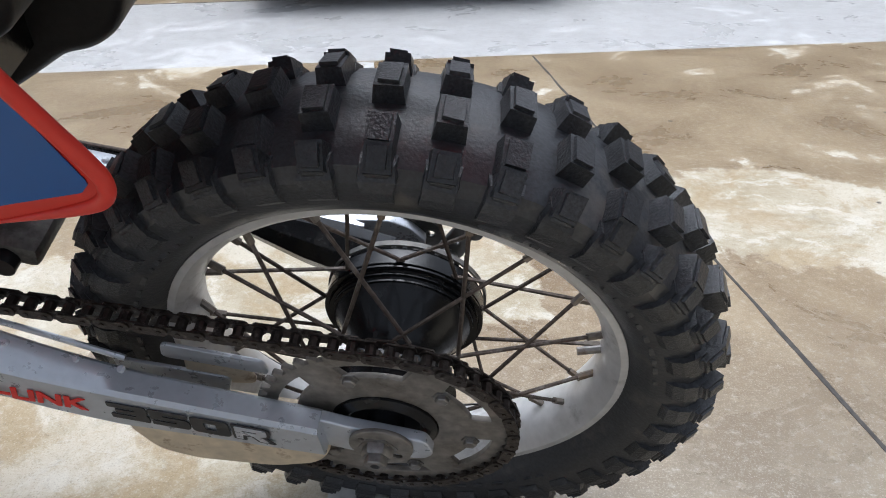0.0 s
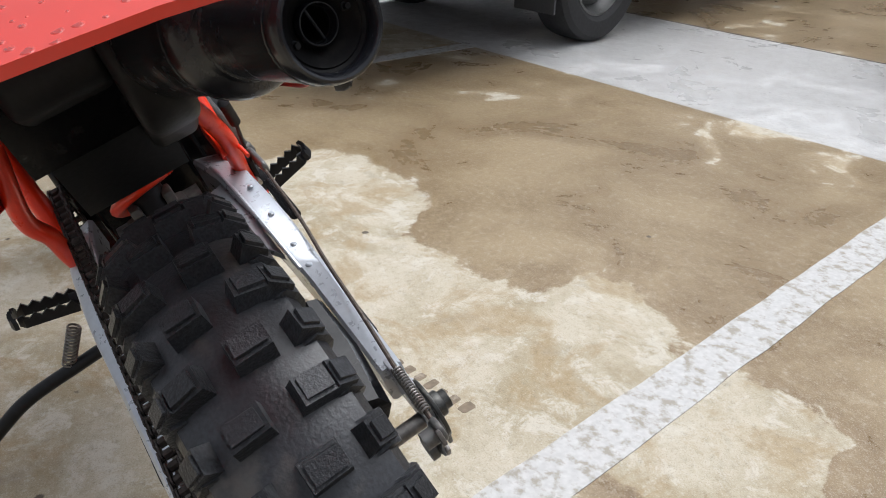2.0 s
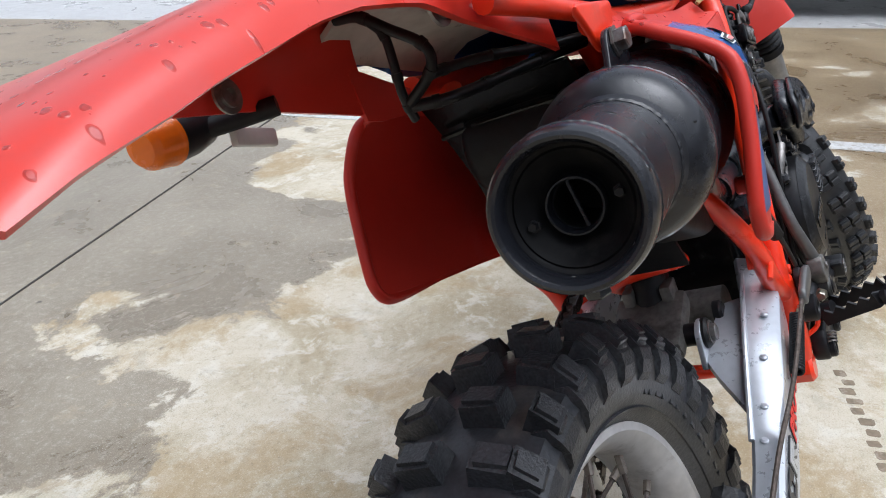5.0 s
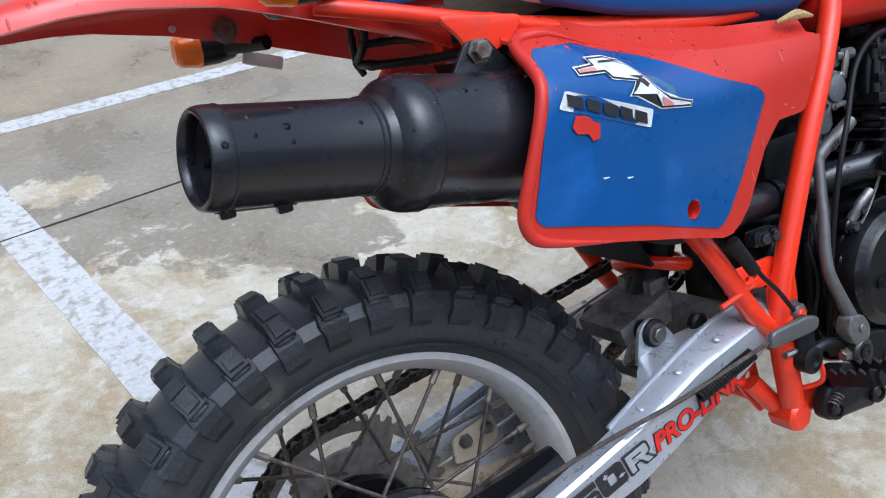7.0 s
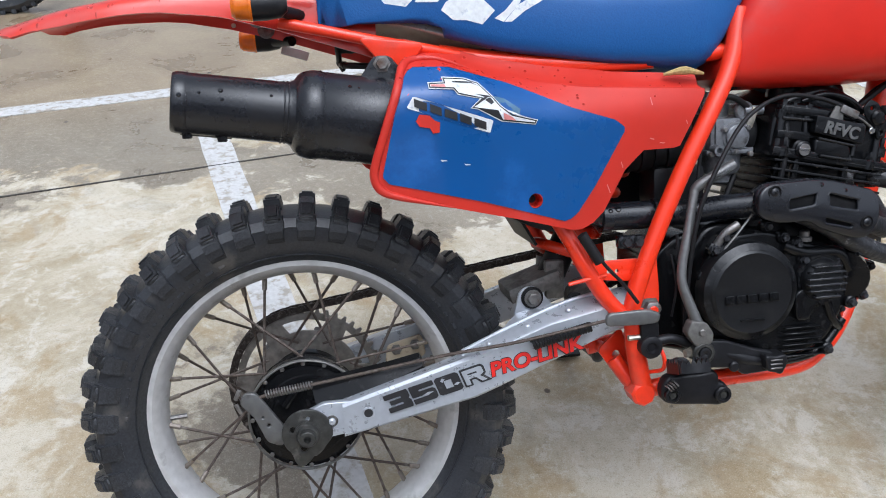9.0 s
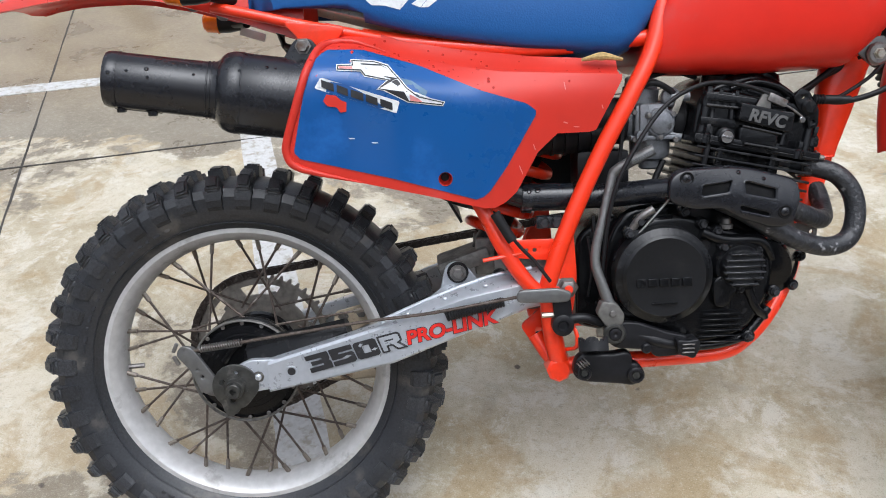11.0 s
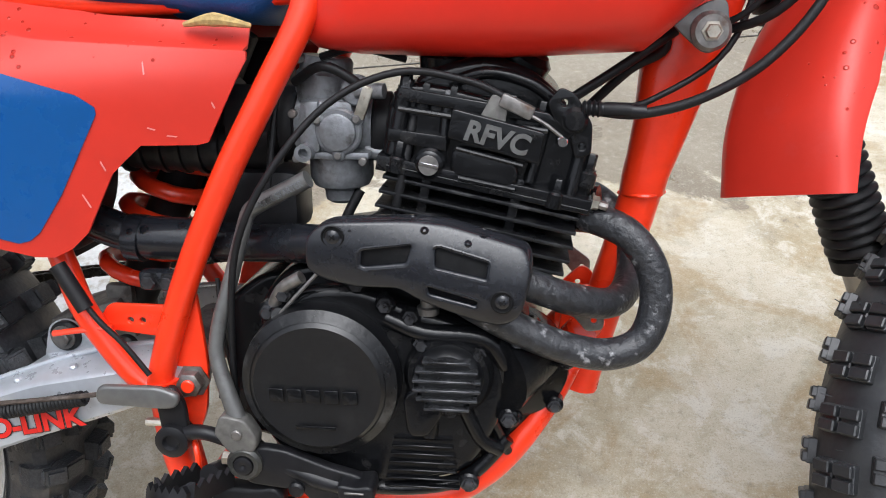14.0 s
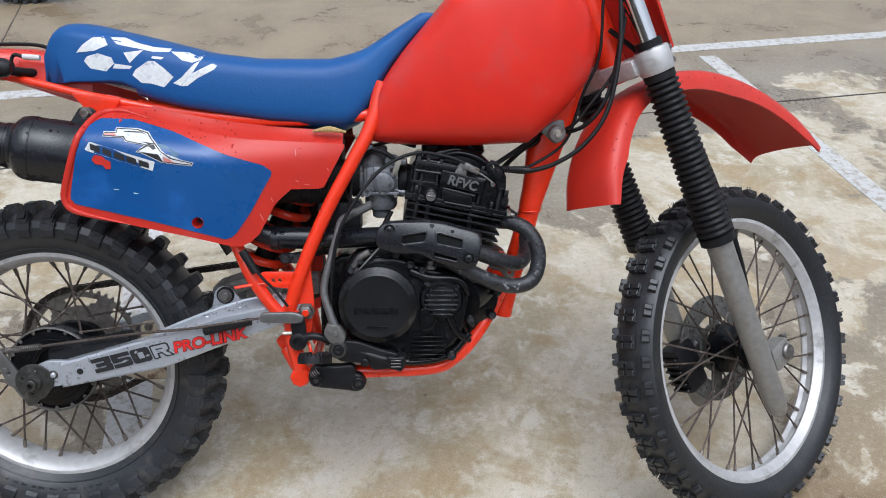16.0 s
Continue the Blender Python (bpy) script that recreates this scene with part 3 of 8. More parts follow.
def spokes(wheel, hub_r, hub_y, rim_r, count, material, r=0.0022, cross=0.62, phase=0.0):
    """Crossed wire spokes, each with its nipple, from both hub flanges to the rim."""
    for k in range(count):
        side = 1 if k % 2 else -1
        lead = 1 if (k // 2) % 2 else -1
        a = 2 * math.pi * (k + phase) / count
        b = a + lead * cross
        p = Vector((hub_r * math.cos(b), side * hub_y[0 if side < 0 else 1], hub_r * math.sin(b)))
        q = Vector((rim_r * math.cos(a), side * 0.006, rim_r * math.sin(a)))
        bm = tube([p, q], r, 6)
        w = (p - q).normalized()
        part("spoke", bm, material, wheel)
        part("nipple", tube([q - w * 0.002, q + w * 0.017], r * 1.8, 6), NIPPLE, wheel)


def wheel_rim(bm, r, half, depth):
    k = r / 0.2275
    prof = [(r, -half), (r - 0.007, -half), (r - 0.014, -half + 0.006), (r - 0.021, -half * 0.5), (r - depth, -half * 0.2), (r - depth, half * 0.2),
            (r - 0.021, half * 0.5), (r - 0.014, half - 0.006), (r - 0.007, half), (r, half), (r + 0.001, half - 0.004), (r - 0.010, half - 0.010),
            (r - depth + 0.006, 0), (r - 0.010, -half + 0.010), (r + 0.001, -half + 0.004)]
    return lathe(prof, (0, 0, 0), (0, 1, 0), 96, bm, ring=True)


# rear wheel
rim = wheel_rim(bmesh.new(), 0.2275, 0.0365, 0.024)
rear_wheel = part("rear_wheel", rim, ALLOY, bike, "dull grey alloy wheel rim", 30)
tyre = lathe([(0.216, -0.030), (0.2285, -0.036), (0.234, -0.044), (0.248, -0.054), (0.264, -0.060), (0.280, -0.061), (0.292, -0.055), (0.2995, -0.036), (0.303, -0.015),
              (0.304, 0.0), (0.303, 0.015), (0.2995, 0.036), (0.292, 0.055), (0.280, 0.061), (0.264, 0.060), (0.248, 0.054), (0.234, 0.044), (0.2285, 0.036), (0.216, 0.030)],
             (0, 0, 0), (0, 1, 0), 120, ring=True)
part("tyre", tyre, RUBBER, rear_wheel, "worn black knobbly off-road tyre", 30)
INNER = [knob_mesh("inner_block", 0.031, 0.0255, 0.0180, taper=0.84, seed=k) for k in range(4)]
MIDDLE = [knob_mesh("middle_block", 0.029, 0.0250, 0.0170, taper=0.84, seed=10 + k) for k in range(4)]
OUTER = [knob_mesh("shoulder_block", 0.023, 0.0235, 0.0160, taper=0.84, lug=0.024, seed=20 + k, slope=-0.22) for k in range(4)]
for s in (-1, 1):
    shift = 0.0 if s < 0 else 0.5
    tread(rear_wheel, INNER, 0.3035, 20, s * 0.0140, s * -0.06, 0.25 + shift)
    tread(rear_wheel, MIDDLE, 0.2990, 20, s * 0.0335, s * -0.30, 0.75 + shift)
    tread(rear_wheel, OUTER, 0.2925, 40, s * 0.0500, s * -0.62, 0.5, mirror=s)
def lug_mesh(name, seed):
    """A low rib that carries a shoulder block on down the sidewall."""
    rnd = random.Random(seed)
    bm = bmesh.new()
    rows = []
    for r, y, half, proud in ((0.2960, 0.0500, 0.0125, 0.0075), (0.2860, 0.0590, 0.0130, 0.0060), (0.2760, 0.0615, 0.0125, 0.0046), (0.2660, 0.0607, 0.0115, 0.0032), (0.2600, 0.0590, 0.0105, 0.0004)):
        w = half + rnd.uniform(-0.0012, 0.0012)
        rows.append([bm.verts.new(q) for q in ((-w - 0.0015, y - 0.004, r), (-w, y + proud, r), (w, y + proud, r), (w + 0.0015, y - 0.004, r))])
    for a, b in zip(rows, rows[1:]):
        for k in range(3):
            bm.faces.new((a[k], a[k + 1], b[k + 1], b[k]))
    bm.faces.new(rows[0])
    bm.faces.new(rows[-1][::-1])
    bmesh.ops.recalc_face_normals(bm, faces=bm.faces)
    me = bpy.data.meshes.new(name)
    bm.to_mesh(me)
    bm.free()
    me.materials.append(KNOB_RUBBER)
    return me


LUGS = [lug_mesh("sidewall_lug", 40 + k) for k in range(4)]
for s in (-1, 1):
    tread(rear_wheel, LUGS, 0.0, 40, 0.0, 0.0, 0.5, mirror=s)
marks = bmesh.new()
rnd = random.Random(12)
for s in (-1, 1):
    for first in (0.4, 2.5, 4.6):
        a = first
        while a < first + 1.1:
            w = rnd.uniform(0.010, 0.026)
            own = block((0, s * 0.0548, 0.2525), (w * 0.2525 * 2.2, 0.0022, 0.0085), 0.0006, seg=1)
            own.transform(Matrix.Rotation(-a, 4, "Y"))
            join(marks, own)
            a += w * 2.2 + rnd.uniform(0.018, 0.05)
part("moulded_relief", marks, RUBBER, rear_wheel, "raised sidewall relief", kind="stuff")
band = lathe([(0.2365, -0.0475), (0.2385, -0.0500), (0.2400, -0.0480)], (0, 0, 0), (0, 1, 0), 96)
part("bead_rib", band, RUBBER, rear_wheel)
hub = lathe([(0, -0.046), (0.020, -0.046), (0.0820, -0.0455), (0.0830, -0.040), (0.083, -0.026), (0.078, -0.024), (0.072, -0.012), (0.060, 0.002), (0.046, 0.020), (0.036, 0.040),
             (0.036, 0.052), (0.062, 0.056), (0.064, 0.066), (0.058, 0.072), (0.052, 0.088), (0.020, 0.092), (0, 0.092)], (0, 0, 0), (0, 1, 0), 64)
rear_hub = part("hub", hub, ENGINE, rear_wheel, "black painted conical hub", 30)
ridge = bmesh.new()
for h, r in ((-0.022, 0.082), (-0.017, 0.0765), (-0.012, 0.0725)):
    lathe([(r - 0.003, h - 0.0012), (r + 0.0012, h - 0.001), (r + 0.0012, h + 0.001), (r - 0.003, h + 0.0012)], (0, 0, 0), (0, 1, 0), 64, ridge, ring=True)
part("hub_ribs", ridge, ENGINE, rear_wheel)
spokes(rear_wheel, 0.078, (0.030, 0.060), 0.2045, 36, RUST, phase=0.3)
tube_valve = tube([(-0.204, 0.004, -0.004), (-0.180, 0.008, -0.004)], 0.0042, 8)
part("valve_stem", tube_valve, STEEL, rear_wheel)

# rear brake on the right side
brake = bmesh.new()
lathe([(0, -0.058), (0.030, -0.058), (0.050, -0.0565), (0.052, -0.0535), (0.060, -0.053), (0.062, -0.0505), (0.074, -0.0495), (0.0755, -0.046), (0.0755, -0.040), (0, -0.040)], (0, 0, 0), (0, 1, 0), 64, brake)
brake_panel = part("brake_panel", brake, ENGINE, bike, "black drum brake panel", 30)
edge = lathe([(0.0830, -0.054), (0.0848, -0.053), (0.0848, -0.047), (0.0825, -0.047), (0.0812, -0.052)], (0, 0, 0), (0, 1, 0), 72, ring=True)
part("drum_edge", edge, DARKCAST, brake_panel, "bare alloy drum edge")
for k in range(16):
    a = 2 * math.pi * k / 16
    part("spoke_head", disc((0.0785 * math.cos(a), -0.0490, 0.0785 * math.sin(a)), (0, -1, 0), 0.0034, 0.003, 0.001, 8), STEEL, brake_panel)
brace = tube([(0.02, -0.066, 0.030), (0.10, -0.078, 0.050), (0.17, -0.085, 0.075)], 0.014, 8, radii=[0.030, 0.026, 0.016])
part("panel_arm", brace, ENGINE, brake_panel)
lever = plate([(-0.084, 0.052), (-0.078, 0.064), (-0.064, 0.063), (-0.055, 0.050), (-0.026, 0.004), (-0.034, -0.014), (-0.052, -0.006), (-0.066, 0.030)], -0.112, 0.007,
              [circle(-0.0565, 0.029, 0.0032), circle(-0.0495, 0.017, 0.0042)], 0.002, 0.006)
brake_lever = part("brake_lever", lever, GREY_METAL, bike, "cast grey brake lever")
part("lever_boss", disc((-0.036, -0.098, -0.002), (0, -1, 0), 0.013, 0.010), GREY_METAL, brake_lever)
part("lever_pin", disc((-0.070, -0.094, 0.050), (0, -1, 0), 0.0095, 0.020, 0.003), GREY_METAL, brake_lever)
for k in (-1, 1):
    part("wing_nut", block((-0.088, -0.108, 0.052 + 0.010 * k), (0.006, 0.005, 0.016), 0.002, Matrix.Rotation(radians(25 * k), 4, "Y")), STEEL, brake_lever)
part("panel_rib", tube([(-0.030, -0.058, 0.020), (-0.006, -0.061, 0.048), (0.030, -0.062, 0.052), (0.070, -0.064, 0.045)], 0.006, 10), ENGINE, brake_panel)
rod = tube([(-0.078, -0.112, 0.052), (-0.045, -0.113, 0.0605), (0.011, -0.116, 0.069), (0.10, -0.124, 0.083), (0.201, -0.131, 0.098), (0.30, -0.141, 0.110), (0.44, -0.148, 0.133)], 0.0025, 8)
brake_rod = part("brake_rod", rod, RUST, bike, "thin steel brake rod")
part("rod_spring", coil((-0.050, -0.113, 0.0605), (0.013, -0.116, 0.069), 0.0050, 0.0011, 17, 6), STEEL, brake_rod)
part("return_spring", coil((0.318, -0.141, 0.103), (0.402, -0.141, 0.122), 0.0058, 0.0019, 22, 6), BLACK_RUBBER, bike)

# chain adjusters and axle
for s, nm in ((-1, "right"), (1, "left")):
    y = s * 0.128
    snail = []
    for i in range(40):
        a = 2 * math.pi * i / 40
        r = 0.0335 if s < 0 else 0.024 + 0.010 * i / 40
        if s < 0:
            r += 0.016 * max(0.0, 1 - abs((a - 4.45) / 0.42)) - 0.004 * max(0.0, 1 - abs((a - 5.6) / 0.55))
        snail.append((0.002 + r * math.cos(a - (0 if s < 0 else 1.4)), 0.005 + r * math.sin(a - (0 if s < 0 else 1.4))))
    slots = [circle(-0.017, 0.012, 0.0058, 12), circle(-0.004, -0.0165, 0.0055, 12), circle(0.004, 0.0265, 0.0040, 12)] if s < 0 else [circle(-0.014, -0.012, 0.006, 10), circle(0.016, 0.018, 0.004, 10)]
    cam_plate = part("chain_adjuster", plate(snail, y, 0.0045, slots, 0.001), AGED if s < 0 else SPROCKET, bike, "snail-shaped steel chain adjuster")
    nut = bmesh.new()
    lathe([(0, 0), (0.0185, 0), (0.0185, 0.003), (0.0150, 0.0034), (0.0150, 0.011), (0.0135, 0.013), (0.0110, 0.013), (0.0108, 0.020), (0.0098, 0.021), (0.0048, 0.021), (0.0045, 0.010), (0, 0.010)],
          (0.002, y, 0.004), (0, s, 0), 6 if s > 0 else 28, nut)
    part("axle_nut", nut, STEEL if s > 0 else AGED, cam_plate)
    if s < 0:
        part("stop_washer", disc((0.0362, -0.1255, 0.0178), (0, -1, 0), 0.0085, 0.0015, 0.0004, 20), DARKCAST, cam_plate)
        part("stop_pin", disc((0.0362, -0.1265, 0.0178), (0, -1, 0), 0.0050, 0.005, 0.002, 16), SILVER, cam_plate)
part("axle", tube([(0, -0.120, 0), (0, 0.120, 0)], 0.009, 16), STEEL, bike)

# swingarm
ARM_LOW = ((0.050, -0.007), (0.057, -0.006), (0.240, 0.031), (0.326, 0.064), (0.440, 0.104), (0.500, 0.112))
ARM_TOP = ((0.050, 0.040), (0.057, 0.042), (0.150, 0.068), (0.243, 0.095), (0.344, 0.129), (0.448, 0.148), (0.500, 0.150))


def arm(s):
    bm = bmesh.new()
    rings = []
    for i in range(25):
        x = 0.052 + (0.498 - 0.052) * i / 24
        lo, hi = along(ARM_LOW, x), along(ARM_TOP, x)
        wide = along(((0.05, 0.026), (0.20, 0.028), (0.26, 0.031), (0.34, 0.036), (0.42, 0.040), (0.5, 0.042)), x)
        rise = along(((0.05, 0.0), (0.22, 0.001), (0.30, 0.006), (0.40, 0.010), (0.5, 0.010)), x)
        out = s * along(((0.05, 0.130), (0.30, 0.1315), (0.42, 0.126), (0.5, 0.114)), x)
        out += 0.008 if s > 0 else 0.0
        inn = out - s * wide
        b = 0.004
        loop = [(out, lo + b), (out, hi - b), (out - s * b, hi), (inn + s * b, hi + rise), (inn, hi + rise - b), (inn, lo + b), (inn + s * b, lo), (out - s * b, lo)]
        rings.append([bm.verts.new((x, y, z)) for y, z in loop])
    skin(bm, rings)
    return bm


swingarm = part("swingarm", arm(-1), SILVER, bike, "silver painted box-section swingarm with worn lettering")
part("left_arm", arm(1), SILVER, swingarm)
for s in (-1, 1):
    fork_end = plate([(0.064, 0.040), (0.064, -0.006), (0.030, -0.018), (-0.036, -0.026), (-0.046, -0.016), (-0.040, 0.006), (0.030, 0.026)], s * 0.118, 0.012, (), 0.002, 0.006)
    if s < 0:
        fork_end = plate([(0.066, 0.042), (0.026, 0.0425), (0.004, 0.032), (-0.012, 0.012), (-0.006, -0.010), (0.0115, -0.0070), (0.066, 0.001)], -0.120, 0.012, (), 0.0015, 0.005)
    part("axle_plate", fork_end, SILVER, swingarm)
    part("crown_seam", tube([(0.225, s * 0.103, 0.0915), (0.300, s * 0.099, 0.1215), (0.380, s * 0.094, 0.1475), (0.450, s * 0.088, 0.1590)], 0.0030, 8), SILVER, swingarm)
    for x, z in ((0.225, 0.0895), (0.262, 0.1020), (0.318, 0.1230), (0.378, 0.1400)):
        part("rivet", disc((x, s * 0.114, z), (0, s * 0.3, 1), 0.0042, 0.0035, 0.002, 12), SILVER, swingarm)
    web = bmesh.new()
    ring = [(0.268, 0.098, 0.095), (0.300, 0.070, 0.118), (0.318, 0.058, 0.128), (0.360, 0.058, 0.136), (0.420, 0.062, 0.140), (0.420, 0.092, 0.146), (0.340, 0.094, 0.128)]
    skin(web, [[web.verts.new((x, s * y, z - h)) for x, y, z in ring] for h in (0.010, 0.0)])
    if s < 0:
        part("inner_web", web, SILVER, swingarm)
part("cross_member", tube([(0.455, -0.06, 0.115), (0.455, 0.06, 0.115)], 0.030, 20), DARKCAST, swingarm)
part("rib_wing", plate([(0.312, 0.118), (0.322, 0.158), (0.334, 0.165), (0.348, 0.163), (0.360, 0.148), (0.372, 0.132)], -0.0560, 0.006, (), 0.001, 0.008), SILVER, swingarm)
part("hole_ring", lathe([(0.0058, 0.0), (0.0064, 0.0012), (0.0080, 0.0012), (0.0088, 0.0)], (0.0865, -0.1300, 0.0255), (0, -1, 0), 24), SILVER, swingarm)
# a flat black disc paints the shade inside the hole
part("arm_hole_shade", disc((0.0865, -0.1302, 0.0255), (0, -1, 0), 0.006, 0.0008, 0.0002, 16), BLACK_INK, swingarm)


def side_text(text, x, y, z, width, height, slope, material, parent, s=-1, name="lettering", depth=0.0004, bold=0.0, shear=0.0, spacing=1.0):
    """Lettering of the given width and height on a side of the motorcycle."""
    me = words(text, 1.0, Matrix(), 0.0, shear, spacing, bold)
    xs = [q.co.x for q in me.vertices]
    ys = [q.co.y for q in me.vertices]
    cx, cy = (max(xs) + min(xs)) / 2, (max(ys) + min(ys)) / 2
    fit = Matrix.Diagonal((width / (max(xs) - min(xs)), height / (max(ys) - min(ys)), 1, 1)) @ Matrix.Translation((-cx, -cy, 0))
    bpy.data.meshes.remove(me)
    turn = UPRIGHT if s < 0 else pose(0, 0, 0, 90, 0, 180)
    m = Matrix.Translation((x, y, z)) @ Matrix.Rotation(radians(-slope), 4, "Y") @ turn @ fit
    return part(name, words(text, 1.0, m, depth, shear, spacing, bold), material, parent, smooth=0)


GLYPHS = {
    "3": ([(0, 1), (0.98, 1), (1, 0.86), (1, 0.60), (0.93, 0.5), (1, 0.40), (1, 0.14), (0.98, 0), (0, 0), (0, 0.27), (0.66, 0.27), (0.66, 0.385), (0.16, 0.385), (0.16, 0.615), (0.66, 0.615), (0.66, 0.73), (0, 0.73)], ()),
    "5": ([(0, 1), (1, 1), (1, 0.73), (0.34, 0.73), (0.34, 0.62), (0.90, 0.62), (1, 0.52), (1, 0.10), (0.90, 0), (0, 0), (0, 0.27), (0.66, 0.27), (0.66, 0.37), (0, 0.37)], ()),
    "0": ([(0.10, 1), (0.90, 1), (1, 0.90), (1, 0.10), (0.90, 0), (0.10, 0), (0, 0.10), (0, 0.90)], ([(0.34, 0.73), (0.66, 0.73), (0.66, 0.27), (0.34, 0.27)],)),
    "R": ([(0, 1), (0.90, 1), (1, 0.88), (1, 0.48), (0.88, 0.38), (1.12, 0), (0.66, 0), (0.50, 0.30), (0.34, 0.30), (0.34, 0), (0, 0)], ()),
    "r": ([(0.08, 0.90), (0.86, 0.90), (0.91, 0.84), (0.91, 0.52), (0.72, 0.42), (0.95, 0.09), (0.72, 0.09), (0.55, 0.40), (0.26, 0.40), (0.26, 0.09), (0.08, 0.09)], ([(0.26, 0.70), (0.66, 0.70), (0.66, 0.60), (0.26, 0.60)],)),
}
for s, x0, z0, y0 in ((-1, 0.1660, 0.0482, -0.1322), (1, 0.1820, 0.0512, 0.1402)):
    # solid figures, then an outlined letter: a dark letter with a slimmer silver one lying on it
    tilt = radians(13.6)
    for glyph, u, w, material, lift, nm in (("3", -0.056, 0.0345, BLACK_INK, 0, "lettering"), ("5", -0.0195, 0.0345, BLACK_INK, 0, "lettering"), ("0", 0.017, 0.0345, BLACK_INK, 0, "lettering"),
                                            ("R", 0.054, 0.0345, BLACK_INK, 0, "lettering"), ("r", 0.054, 0.0345, SILVER, 0.0005, "lettering_fill")):
        loops = []
        for loop in (GLYPHS[glyph][0], *GLYPHS[glyph][1]):
            pts = [(u + w * a - 0.0035 * (b - 0.5), 0.0270 * (b - 0.5)) for a, b in loop]
            loops.append([(x0 - s * (c * math.cos(tilt)) - d * math.sin(tilt), z0 - s * c * math.sin(tilt) + d * math.cos(tilt)) for c, d in pts])
        part(nm, plate(loops[0], y0 + s * lift, 0.0010, loops[1:], 0.0001, 0.0012), material, swingarm, smooth=0)
    if s < 0:
        for u, d, wide, high in ((0.004, -0.003, 0.013, 0.004), (0.027, 0.008, 0.006, 0.006), (0.046, -0.003, 0.009, 0.004)):
            at = (x0 + u * math.cos(tilt) - d * math.sin(tilt), z0 + u * math.sin(tilt) + d * math.cos(tilt))
            torn = [(at[0] + wide * 0.5 * k * math.cos(a) * math.cos(tilt), at[1] + high * 0.5 * k * math.sin(a) + wide * 0.5 * k * math.cos(a) * math.sin(tilt)) for a, k in ((0.1, 1.1), (0.9, 0.6), (1.7, 1.0), (2.6, 0.7), (3.2, 1.1), (4.0, 0.8), (4.9, 1.1), (5.6, 0.6))]
            part("torn_print", plate(torn, y0 - 0.0004, 0.0009, (), 0.0001), SILVER, swingarm, smooth=0)
side_text("PRO-LINK", 0.3262, -0.1321, 0.0845, 0.1400, 0.0234, 12.2, BLACK_INK, swingarm, shear=0.12, bold=0.060, name="lettering_edge")
side_text("PRO-LINK", 0.326, -0.1326, 0.0845, 0.138, 0.0215, 12.2, RED_INK, swingarm, shear=0.12, bold=0.035)
side_text("PRO-LINK", 0.322, 0.1406, 0.0845, 0.138, 0.0215, 12.2, RED_INK, swingarm, s=1, shear=0.12, bold=0.035)

# chain and sprocket on the left
SPY = 0.101
teeth = 48
outline = []
for i in range(teeth):
    for da, r in ((0.0, 0.1135), (0.25, 0.1135), (0.42, 0.121), (0.58, 0.121), (0.75, 0.1135)):
        a = 2 * math.pi * (i + da) / teeth
        outline.append((r * math.cos(a), r * math.sin(a)))
holes = []
for k in range(6):
    mid = 2 * math.pi * (k + 0.5) / 6
    arc = [(0.104, mid - 0.36 + 0.72 * i / 8) for i in range(9)] + [(0.084, mid + 0.30 - 0.60 * i / 8) for i in range(9)]
    holes.append([(r * math.cos(a), r * math.sin(a)) for r, a in arc])
holes.append(circle(0, 0, 0.052, 32))
sprocket = part("sprocket", plate(outline, SPY, 0.006, holes, 0.0008), SPROCKET, bike, "dirty steel rear sprocket")
for k in range(6):
    a = 2 * math.pi * k / 6
    part("sprocket_bolt", hexbolt((0.083 * math.cos(a + 0.26), SPY + 0.003, 0.083 * math.sin(a + 0.26)), (0, 1, 0), 0.0065, 0.005), STEEL, sprocket)
part("hub_cap", lathe([(0.052, 0.092), (0.050, 0.106), (0.040, 0.110), (0.034, 0.104), (0.018, 0.104), (0.018, 0.120), (0, 0.120)], (0, 0, 0), (0, 1, 0), 40), ENGINE, sprocket)

FRONT_SPROCKET = (0.530, 0.165)
chain_r, front_r = 0.1215, 0.036
path = []
base_angle = math.atan2(FRONT_SPROCKET[1], FRONT_SPROCKET[0])
far = math.hypot(*FRONT_SPROCKET)
off = math.acos((chain_r - front_r) / far)
a0, a1 = base_angle + off, base_angle - off + 2 * math.pi
arc = [(chain_r * math.cos(a0 + (a1 - a0) * i / 60), chain_r * math.sin(a0 + (a1 - a0) * i / 60)) for i in range(61)]
b0, b1 = base_angle - off, base_angle + off
arc2 = [(FRONT_SPROCKET[0] + front_r * math.cos(b0 + (b1 - b0) * i / 20), FRONT_SPROCKET[1] + front_r * math.sin(b0 + (b1 - b0) * i / 20)) for i in range(21)]
loop = [Vector((x, 0, z)) for x, z in arc + arc2]
loop.append(loop[0])
lengths = np.cumsum([0] + [(q - p).length for p, q in zip(loop, loop[1:])])
links = int(round(lengths[-1] / 0.01588 / 2)) * 2
pins = []
for i in range(links):
    d = lengths[-1] * i / links
    pins.append(Vector((float(np.interp(d, lengths, [q.x for q in loop])), 0, float(np.interp(d, lengths, [q.z for q in loop])))))
chain_bm = bmesh.new()
